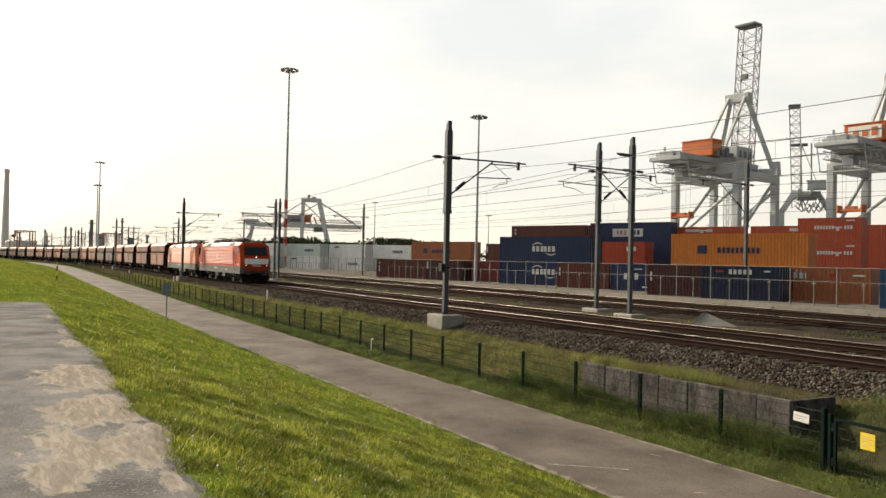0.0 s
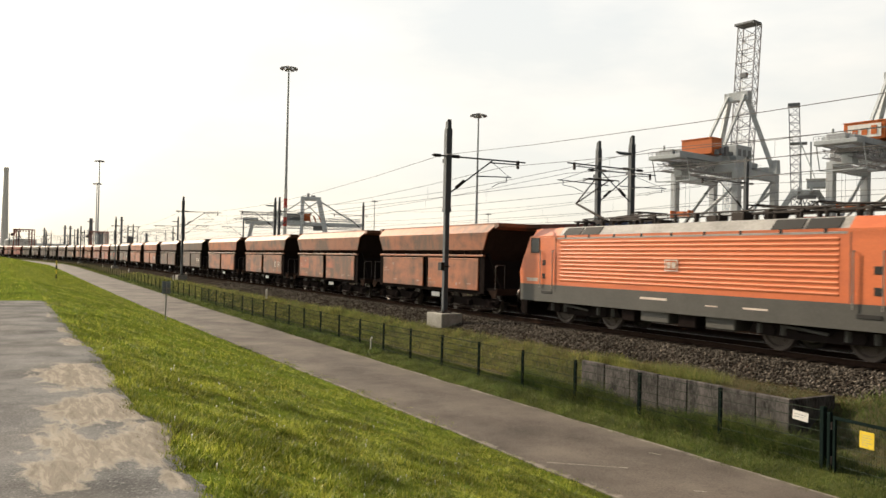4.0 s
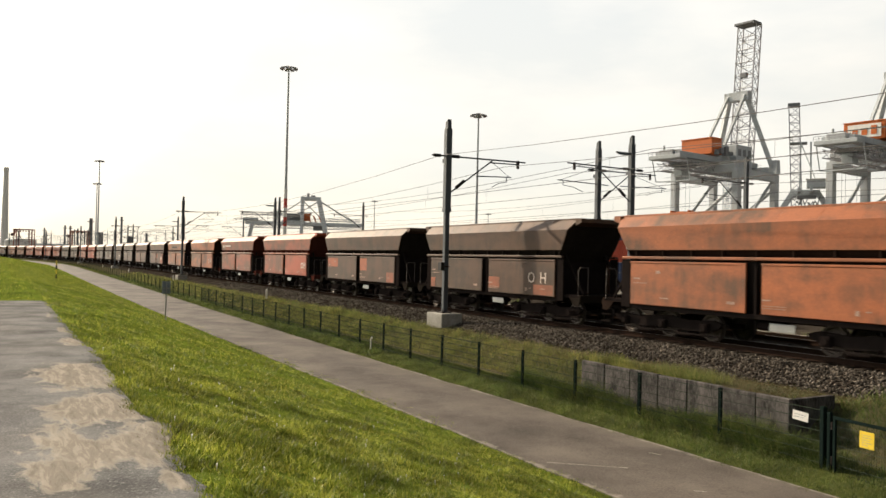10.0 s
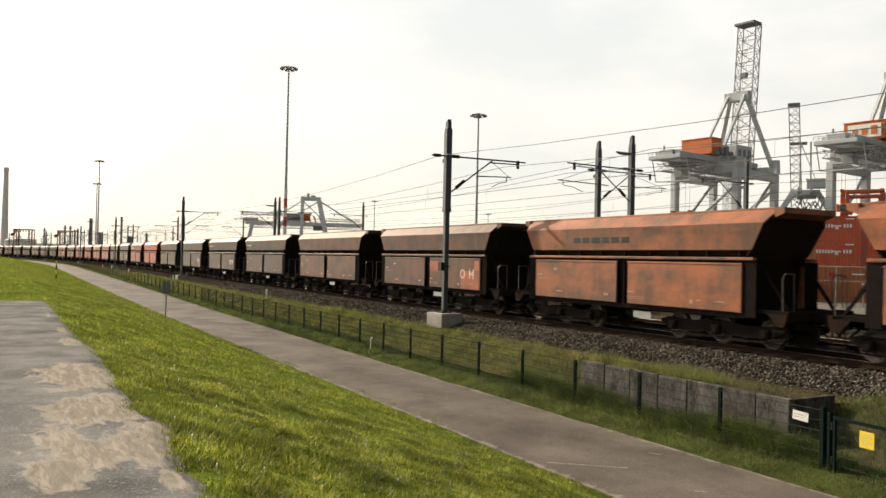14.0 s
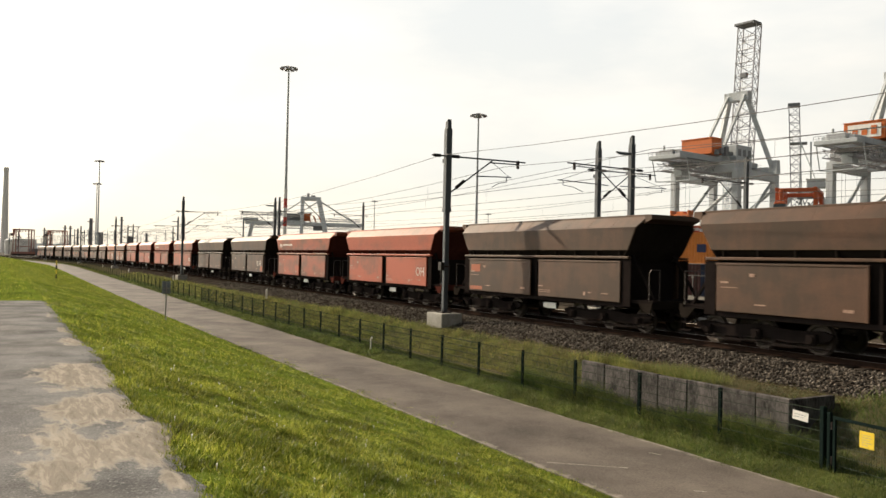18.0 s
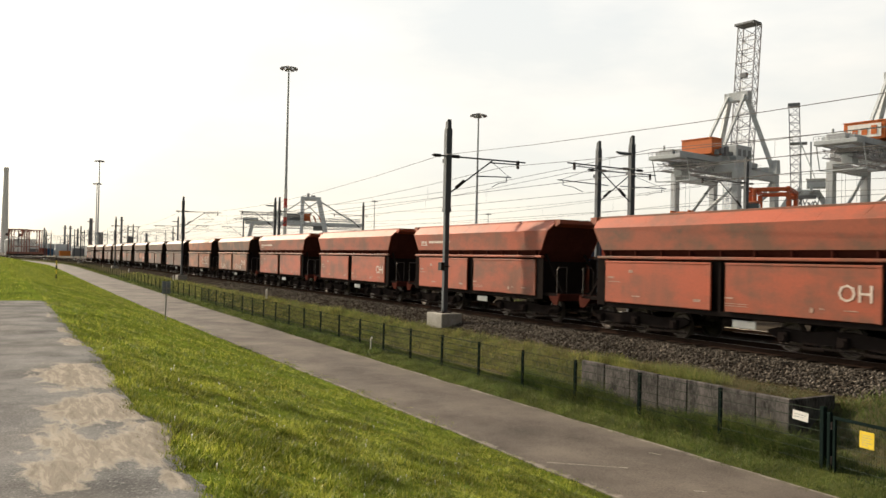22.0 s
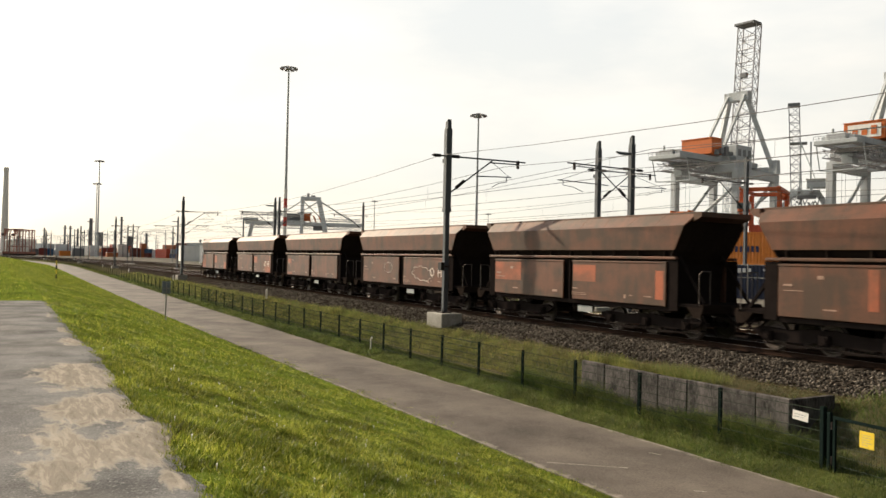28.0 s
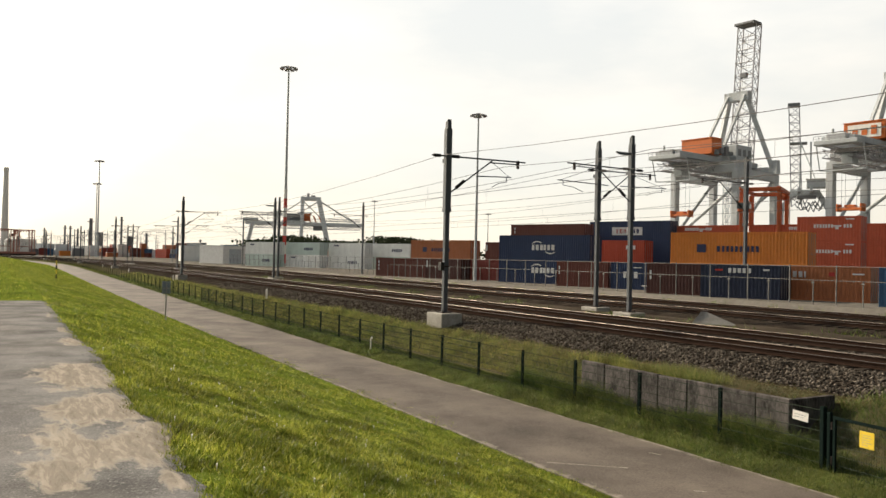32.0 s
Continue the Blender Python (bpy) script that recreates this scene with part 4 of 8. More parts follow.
# the concrete wall behind the fence
w = thing("wall_retaining", "stained grey concrete retaining wall of upright slabs", "wall", m=pose(-10.9, 14.42, 0), kind="structure")
wx = 0.0
widths = [0.86, 0.98, 1.0, 0.97, 1.02, 0.99, 0.98]
for i, wd in enumerate(widths):
    part("slab", Shape().box(wx - wd + 0.012, wx - 0.012, 0.0 + 0.006 * (i % 3), 0.14, -1.6, -0.24 - 0.012 * (i % 2), 0.012), M["oldconcrete"], w)
    wx -= wd
part("slab", Shape().box(-0.14, 0.0, 0.15, 1.5, -1.6, -0.25, 0.015), M["oldconcrete"], w)

# small posts along the line and the path
def small_post(x, y, z, h, r, mat, label, cap=None):
    t = thing("marker_post", label, "post", "small marker posts", pose(x, y, z))
    part("shaft", Shape().bar((0, 0, -0.1), (0, 0, h), r, 8, r * 0.9), M[mat], t)
    part("cap", Shape().bar((0, 0, h), (0, 0, h + r * 1.2), r * 1.15, 8, r * 0.6), M[cap or mat], t)
    return t


for k in range(5):
    small_post(-58.0 - 37 * k, 17.3 + bend(-58.0 - 37 * k), -0.75, 0.75, 0.07, "white", "short white plastic marker post in the grass")
hook = thing("bent_pipe", "short white bent vent pipe standing in the grass", "pipe", m=pose(-30.5, 13.6, -1.33))
s = Shape()
pts = [(0, 0, 0), (0, 0, 0.42), (0.03, 0, 0.5), (0.1, 0, 0.54), (0.16, 0, 0.5)]
for a, b in zip(pts, pts[1:]):
    s.bar(a, b, 0.025, 8)
part("tube", s, M["white"], hook)
sp = thing("road_sign", "grey sign plate seen from behind on a thin post", "road sign", m=pose(-43.6, 7.6, -0.95, 0, 0, 30))
part("post", Shape().bar((0, 0, -0.3), (0, 0, 1.95), 0.035, 8), M["steel"], sp)
part("sign_plate", Shape().box(-0.02, 0.0, -0.28, 0.28, 1.35, 2.0, 0.008), M["signback"], sp)
part("bracket", Shape().box(-0.0, 0.04, -0.2, 0.2, 1.6, 1.66), M["steel"], sp)
rp = thing("marker_pole", "slim yellow and black pole standing in the grass", "pole", m=pose(-78.0, 4.2, 0.1))
for k in range(5):
    part("band", Shape().bar((0, 0, 0.4 * k), (0, 0, 0.4 * k + 0.4), 0.05, 8), M["yellow" if k % 2 else "black"], rp)


# ---- the container yard ----
YARD = 0.1
yard = Shape().add([(-700, 46.6, -0.3), (60, 46.6, -0.3), (60, 47.0, YARD), (-700, 47.0, YARD), (60, 400, YARD), (-700, 400, YARD)], [(0, 1, 2, 3), (3, 2, 4, 5)])
tagged(part("pavement_yard", yard, M["yard"]), "pale concrete paving of a container yard", "paving", kind="structure")

PAINT = {
    "navy": (0.018, 0.034, 0.085), "navy2": (0.015, 0.023, 0.05), "blue": (0.03, 0.085, 0.17), "brown": (0.12, 0.035, 0.024), "darkbrown": (0.075, 0.028, 0.022),
    "red": (0.42, 0.06, 0.025), "hsred": (0.45, 0.088, 0.038), "rust": (0.38, 0.13, 0.05), "orange": (0.66, 0.22, 0.035), "white": (0.84, 0.85, 0.82), "palegreen": (0.56, 0.66, 0.61),
    "redbrown": (0.2, 0.04, 0.03), "grey": (0.3, 0.32, 0.32),
}
for key, c in PAINT.items():
    M["box_" + key] = shade("container_paint_" + key, c, 0.55, dark=tuple(v * 0.72 for v in c), scale=0.5, fine=6, amount=0.6, bump=0.05, stretch=(1, 1, 0.5), per_object=0.06)
M["logo_white"] = shade("lettering_white", (0.7, 0.7, 0.68), 0.5, scale=2, fine=12, amount=0.4, bump=0)
M["logo_dark"] = shade("lettering_dark", (0.02, 0.03, 0.09), 0.5, scale=2, fine=12, amount=0.4, bump=0)
M["logo_red"] = shade("lettering_red", (0.45, 0.04, 0.03), 0.5, scale=2, fine=12, amount=0.4, bump=0)
BOX = {}


def corrugated(x0, x1, z0, z1, y, deep, pitch, out):
    """A ribbed steel sheet facing out (-1 or 1 in y)."""
    n = max(2, int(round((x1 - x0) / pitch)))
    w = (x1 - x0) / n
    line = []
    for i in range(n):
        a = x0 + i * w
        line += [(a, y), (a + 0.3 * w, y), (a + 0.5 * w, y - out * deep), (a + 0.8 * w, y - out * deep)]
    line.append((x1, y))
    vs = [(a, b, z) for z in (z0, z1) for a, b in line]
    k = len(line)
    return Shape().add(vs, [(i, i + 1, k + i + 1, k + i) for i in range(k - 1)])


def container_meshes(L, h, key):
    k = (L, h, key)
    if k in BOX:
        return BOX[k]
    mt = M["box_" + key]
    d = {}
    d["side"] = corrugated(-L + 0.1, -0.1, 0.16, h - 0.1, 0.03, 0.036, 0.28, -1).mesh("side_wall", mt)
    d["back"] = corrugated(-L + 0.1, -0.1, 0.16, h - 0.1, 2.41, 0.036, 0.28, 1).mesh("side_wall", mt)
    d["roof"] = Shape().box(-L + 0.05, -0.05, 0.05, 2.39, h - 0.07, h - 0.03).mesh("roof", mt)
    d["post"] = Shape().box(-0.1, 0.0, 0.0, 0.1, 0.0, h, 0.008).mesh("corner_post", mt)
    d["rail"] = Shape().box(-L + 0.1, -0.1, 0.0, 0.06, 0.0, 0.16).mesh("bottom_rail", mt)
    d["top"] = Shape().box(-L + 0.1, -0.1, 0.0, 0.06, h - 0.1, h).mesh("top_rail", mt)
    door = Shape().box(-0.05, -0.01, 0.1, 1.2, 0.14, h - 0.12, 0.006)
    for q in range(3):
        door.box(-0.05, 0.0, 0.16, 1.14, 0.35 + q * (h - 0.7) / 3, 0.35 + q * (h - 0.7) / 3 + 0.28 * (h / 2.6), 0.004)
    d["door"] = door.mesh("door", mt)
    d["lock"] = Shape().bar((0.025, 0, 0.1), (0.025, 0, h - 0.1), 0.02, 6).box(0.0, 0.05, -0.03, 0.1, 1.0, 1.05).mesh("locking_bar", M["steel"])
    d["plain"] = Shape().box(-0.06, -0.01, 0.1, 2.34, 0.14, h - 0.12, 0.006).mesh("door", mt)
    d["end"] = Shape().box(-L, -L + 0.05, 0.05, 2.39, 0.05, h - 0.05).mesh("end_wall", mt)
    d["sill"] = Shape().box(-0.08, 0.0, 0.1, 2.34, 0.0, 0.14).mesh("door_sill", mt)
    d["header"] = Shape().box(-0.08, 0.0, 0.1, 2.34, h - 0.12, h).mesh("door_header", mt)
    cs = Shape()
    for x in (-0.17, -L):
        for z in (0.0, h - 0.12):
            cs.box(x - 0.004 if x < -1 else x, x + 0.174, -0.006, 0.16, z - 0.003, z + 0.123, 0.01)
    d["cast"] = cs.mesh("corner_castings", mt)
    BOX[k] = d
    return d


def container(x, y, z, L, h, key, label, yaw=20.0, logos=(), group="stacked freight containers", plain=False):
    """A freight container; (x, y, z) is the foot of the corner between its near side and its door end."""
    d = container_meshes(L, h, key)
    t = thing("container", label, "container", group, pose(x, y, z, 0, 0, yaw))
    part("side_wall", d["side"], None, t)
    part("side_wall", d["back"], None, t)
    part("roof", d["roof"], None, t)
    part("end_wall", d["end"], None, t)
    part("bottom_rail", d["rail"], None, t)
    part("top_rail", d["top"], None, t)
    for a, b in ((0, 0), (0, 2.34), (-L + 0.1, 0), (-L + 0.1, 2.34)):
        part("corner_post", d["post"], None, t, m=pose(a, b, 0))
    part("corner_castings", d["cast"], None, t)
    part("door_header", d["header"], None, t)
    if not plain:
        part("door_sill", d["sill"], None, t)
    if plain:       # the door end stands hidden against its neighbour
        part("door", d["plain"], None, t)
    for b in () if plain else (0, 1):
        dr = part("door", d["door"], None, t, m=pose(0, 0.01 + 1.13 * b, 0))
        for q in (0.28, 0.9):
            part("locking_bar", d["lock"], None, dr, m=pose(0, q, 0))
    for lx, lz, w, hh, mat in logos:
        if hh < 0:      # a curved stroke: w is its radius, hh its turn in degrees (rising or hanging)
            arc = Shape()
            up = 1 if hh > -90 else -1
            for i in range(10):
                a0, a1 = (radians(58 + 7 * q) for q in (i, i + 1))
                th = 0.05 + 0.09 * math.sin(math.pi * (i + 0.5) / 10)
                arc.beam((lx + w * math.cos(a0), 0.0, lz + up * w * math.sin(a0)), (lx + w * math.cos(a1), 0.0, lz + up * w * math.sin(a1)), 0.03, th)
            part("marking", arc, M[mat], t)
            continue
        part("marking", Shape().box(lx - w / 2, lx + w / 2, -0.008, 0.02, lz - hh / 2, lz + hh / 2), M[mat], t)
    return t


def word(cx, cz, widths, hh, gap, mat):
    """A row of plain blocks the size of the letters of a name."""
    total = sum(widths) + gap * (len(widths) - 1)
    out, x = [], cx - total / 2
    for w in widths:
        if w > 0:
            out.append((x + w / 2, cz, w * 0.78, hh, mat))
        x += w + gap
    return out


W1 = [0.42, 0.5, 0.46, -0.2, 0.42, 0.42, 0.5]
cma = word(-6.0, 1.5, W1, 0.62, 0.1, "logo_white") + [(-6.8, 1.02, 1.15, -45, "logo_white"), (-5.0, 1.98, 1.15, -135, "logo_white")]
hl = [(-9.2, 1.45, 0.85, 0.75, "logo_dark")] + word(-5.9, 1.4, [0.36, 0.3, 0.3, 0.3, 0.3, -0.1, 0.3, 0.12, 0.3, 0.3, 0.32], 0.52, 0.1, "logo_dark")
hs = word(-3.5, 1.6, [0.22, 0.22, 0.24, 0.2, 0.2, 0.22, 0.22], 0.36, 0.06, "logo_white") + [(-2.2, 1.6, 0.8, 0.14, "logo_white"), (-2.2, 1.42, 0.3, 0.3, "logo_white")] + word(-1.2, 1.6, [0.22, 0.22, 0.24], 0.36, 0.06, "logo_white") + [(-1.0, 2.3, 0.8, 0.12, "logo_white")]
ST, HC = 2.591, 2.896
c = math.cos(radians(20))
sn = math.sin(radians(20))
# ground tier, towards the tracks
container(-38.87, 50.12, YARD, 6.06, ST, "navy2", "dark blue ribbed steel container with white lettering", logos=word(-3.0, 2.12, [0.3, 0.3, 0.32, 0.3, 0.34], 0.36, 0.06, "logo_white") + [(-4.6, 2.15, 0.6, 0.14, "logo_red"), (-1.0, 2.2, 0.45, 0.12, "logo_white")])
container(-34.8, 54.64, YARD, 6.06, ST, "rust", "rust-orange ribbed steel container with white letters", logos=word(-4.9, 1.95, [0.34, 0.34, 0.14], 0.46, 0.08, "logo_white") + [(-2.6, 2.0, 0.4, 0.3, "logo_red"), (-0.8, 2.05, 0.8, 0.12, "logo_white")])
container(-25.6, 52.1, YARD, 6.06, ST, "blue", "mid blue ribbed steel container")
container(-44.6, 49.9, YARD, 6.06, ST, "darkbrown", "dark brown ribbed steel container", logos=[(-5.7, 1.8, 0.16, 0.3, "logo_white"), (-5.7, 1.35, 0.16, 0.3, "logo_white")])
container(-53.9, 54.05, YARD, 6.06, ST, "navy", "navy blue ribbed steel container with white lettering", logos=word(-4.0, 1.4, W1[:4], 0.6, 0.1, "logo_white") + [(-3.2, 2.1, 0.8, 0.1, "logo_white"), (-2.4, 0.4, 0.7, 0.14, "logo_white")])
container(-61.01, 52.89, YARD, 6.06, ST, "brown", "brown ribbed steel container", logos=[(-5.75, 1.9, 0.14, 0.35, "logo_white"), (-5.75, 1.4, 0.14, 0.35, "logo_white")])
container(-67.05, 55.44, YARD, 12.19, ST, "navy", "long navy blue ribbed steel container with white lettering", logos=cma)
container(-81.3, 54.4, YARD, 6.06, ST, "redbrown", "red-brown ribbed steel container")
container(-86.2, 50.6, YARD, 6.06, ST, "darkbrown", "dark brown ribbed steel container", logos=[(-5.75, 1.9, 0.2, 0.9, "logo_white")])
container(-91.5, 50.6, YARD, 12.19, ST, "brown", "long brown ribbed steel container", logos=[(-11.6, 2.0, 0.18, 0.32, "logo_white"), (-11.6, 1.5, 0.18, 0.32, "logo_white"), (-11.6, 1.0, 0.18, 0.32, "logo_white")])
for k, (x, y, key) in enumerate(((-43.2, 59.1, "navy2"), (-49.4, 56.8, "darkbrown"), (-48.6, 74.6, "hsred"), (-75.4, 71.2, "brown"), (-78.6, 77.2, "navy"), (-36.0, 77.6, "hsred"), (-101.8, 61.3, "darkbrown"), (-107.6, 59.2, "darkbrown"), (-92.8, 64.0, "brown"), (-56.0, 60.0, "brown"))):
    container(x, y, YARD, 6.06, ST, key, "%s ribbed steel container at the foot of a stack" % {"navy2": "dark blue", "darkbrown": "dark brown", "hsred": "red", "brown": "brown", "navy": "navy blue"}[key], plain=True)
# second tier
T1 = YARD + ST
container(-67.05, 55.44, T1, 12.19, HC, "navy", "long navy blue container with white lettering, stacked", logos=cma)
container(-43.2, 59.1, T1, 12.19, HC, "orange", "long orange ribbed container with dark blue lettering, stacked", logos=hl)
container(-48.6, 74.6, T1, 6.06, ST, "hsred", "red container with white lettering in a stack", logos=hs)
container(-36.0, 77.6, T1, 6.06, ST, "hsred", "red container with white lettering in a stack", logos=hs)
container(-75.4, 71.2, T1, 6.06, HC, "red", "bright red ribbed container in a stack", logos=[(-1.9, 2.0, 1.3, 0.5, "logo_white")])
container(-78.6 + 1.2, 77.2 + 0.4, T1, 12.19, HC, "navy", "long navy blue container in a stack", plain=True)
container(-101.8, 61.3, T1, 12.19, HC, "rust", "long orange ribbed container with dark lettering, stacked", logos=hl)
container(-92.8, 64.0, T1, 6.06, ST, "brown", "brown ribbed steel container in a stack", logos=[(-5.8, 1.8, 0.2, 0.9, "logo_white")])
# third tier
T2 = T1 + HC
container(-78.6 + 1.2, 77.2 + 0.4, T2, 12.19, HC, "navy", "long navy blue container on top, with a white name panel", logos=[(-6.3, 1.5, 4.6, 1.1, "logo_white")] + word(-7.2, 1.5, [0.42, 0.5, 0.46], 0.6, 0.1, "logo_red") + word(-5.2, 1.5, [0.42, 0.42, 0.5], 0.6, 0.1, "logo_dark"))
container(-48.6, 74.6, T1 + ST, 6.06, ST, "hsred", "red container with white lettering on top of a stack", logos=hs)
container(-36.0, 77.6, T1 + ST, 6.06, ST, "hsred", "red container with white lettering on top of a stack", logos=hs)
container(-84.0, 68.5, YARD + 2 * ST, 12.19, ST, "brown", "long brown container on top of a stack", logos=[(-11.5, 2.0, 0.18, 0.32, "logo_white"), (-11.5, 1.5, 0.18, 0.32, "logo_white")])
container(-84.0, 68.5, T1, 12.19, ST, "navy", "long navy blue container in a stack", plain=True)
container(-84.0, 68.5, YARD, 12.19, ST, "navy", "long navy blue container in a stack", plain=True)
for k, x in enumerate((-70.0, -57.4, -44.8)):
    for tier in range(3):
        container(x, 82.5 + (x + 70) * 0.36, YARD + ST * tier, 12.19, ST, "hsred", "long red container behind a stack" + (", with white lettering" if tier == 2 else ""), logos=[(q[0] - 3, q[1] + 0.5, q[2] * 1.4, q[3], q[4]) for q in hs] if tier == 2 else (), plain=True)
# pale refrigerated containers further off
for k, (x, y) in enumerate(((-153.8, 77.4), (-161.4, 70.0), (-171.0, 63.0), (-181.7, 56.2))):
    for tier in range(2):
        container(x, y, YARD + tier * HC, 12.19, HC, "white" if (k + tier) % 3 else "palegreen", "long pale refrigerated container in a stack", logos=word(-4.0, 1.4, W1, 0.62, 0.1, "logo_dark") if (k + tier) % 2 else [(-9.5, 2.3, 1.6, 0.3, "logo_dark")])
wb = thing("workshop", "low white workshop with a flat roof in the yard", "building", m=pose(-232, 56, YARD, 0, 0, 20))
part("wall", Shape().box(-6, 6, -4, 4, 0, 5.0, 0.05), M["white"], wb)
part("roof", Shape().box(-6.2, 6.2, -4.2, 4.2, 5.0, 5.25, 0.05), M["cranegrey"], wb)
part("gate", Shape().box(6.0, 6.06, -2, 2, 0, 4.2), M["cranegrey"], wb)


M["palis"] = shade("dull_zinc", (0.2, 0.2, 0.19), 0.7, 0.2, scale=2, fine=20, amount=0.5, bump=0)
# the palisade between tracks and yard
rail_p = Shape().box(-7.0, 0.0, -0.018, 0.018, 0, 0.036).mesh("fence_rail", M["palis"])
pp = Shape().box(-0.035, 0.035, -0.035, 0.035, -0.2, 2.75, 0.01).mesh("tall_post", M["palis"])
sp2 = Shape().box(-0.03, 0.03, -0.03, 0.03, -0.2, 1.75, 0.01).box(-0.12, 0.12, -0.04, -0.03, 1.55, 1.63).mesh("short_post", M["palis"])
for i in range(24):
    x = -22.0 - 7.0 * i
    t = thing("rail_fence", "galvanised steel post-and-rail fence bay at the yard edge", "fence", "yard fence bays", pose(x, 47.4, 0.0))
    for z in (2.65, 1.72):
        part("fence_rail", rail_p, None, t, m=pose(0, 0, z))
    for q in (0, -3.5):
        part("tall_post", pp, None, t, m=pose(q, 0, 0))
    for q in (-1.5, -5.0):
        part("short_post", sp2, None, t, m=pose(q, -0.25, 0))


# ---- light masts, cranes, distance ----
def light_mast(x, y, h, label, r=0.28, bands=False, z=0.0):
    t = thing("light_mast", label, "light mast", "tall yard light masts", pose(x, y, z))
    part("column", Shape().bar((0, 0, 0), (0, 0, h), r, 12, r * 0.45), M["cranegrey"], t)
    fs_ = min(1.7, r * 3.2)
    s = Shape().bar((0, 0, h - 0.3), (0, 0, h + 0.25), r * 1.6, 12)
    part("head_ring", s, M["steel"], t)
    for k in range(8):
        a = k * math.pi / 4
        q = Vector((math.cos(a), math.sin(a), 0))
        f = part("floodlight", Shape().box(-0.3 * fs_, 0.3 * fs_, -0.35 * fs_, 0.35 * fs_, -0.18 * fs_, 0.12 * fs_, 0.03), M["cranelattice"], t, m=Matrix.Translation(q * r * 4.2 + Vector((0, 0, h))) @ pose(0, 0, 0, 0, 18, math.degrees(a)))
        part("arm", Shape().bar((-r * 4.2 + 0.1, 0, 0), (-0.2, 0, 0), 0.06), M["steel"], f)
    if bands:
        for k in range(4):
            part("red_band", Shape().bar((0, 0, 0.5 + 5.4 * k), (0, 0, 3.2 + 5.4 * k), r * 1.06, 12), M["red"], t)
        for k in range(4):
            part("white_band", Shape().bar((0, 0, 3.2 + 5.4 * k), (0, 0, 5.9 + 5.4 * k), r * 1.05, 12), M["white"], t)
    return t


light_mast(-223.4, 71.5, 57.4, "very tall steel light mast with red and white bands", 0.5, True)
light_mast(-81.1, 49.6, 20.0, "tall slim steel light mast with a ring of floodlights", 0.2)
light_mast(-456.0, 43.8, 51.0, "tall slim steel light mast far off", 0.5)
light_mast(-470.0, 44.2, 40.0, "tall slim steel light mast far off", 0.45)
light_mast(-385.0, 172.0, 33.0, "tall slim steel light mast far off", 0.35)
light_mast(-355.0, 224.5, 27.5, "tall slim steel light mast far off", 0.35)


def truss(s, a, b, w, n, r, side, deep=None):
    """A square lattice boom from a to b; side is the way across it."""
    a, b, side = Vector(a), Vector(b), Vector(side).normalized()
    d = (b - a).normalized()
    up = side.cross(d)
    corner = [side * (i * w / 2) + up * (j * (deep or w) / 2) for i, j in ((-1, -1), (1, -1), (1, 1), (-1, 1))]
    for q in corner:
        s.beam(a + q, b + q, r * 2, r * 2)
    for k in range(n):
        p0, p1 = a.lerp(b, k / n), a.lerp(b, (k + 1) / n)
        for i in range(4):
            u, v = corner[i], corner[(i + 1) % 4]
            s.bar(p0 + u, p1 + v, r * 0.8, 4, cap=False)
            s.bar(p1 + u, p1 + v, r * 0.8, 4, cap=False)
            if i % 2:
                s.bar(p0 + v, p1 + u, r * 0.8, 4, cap=False)
    return s


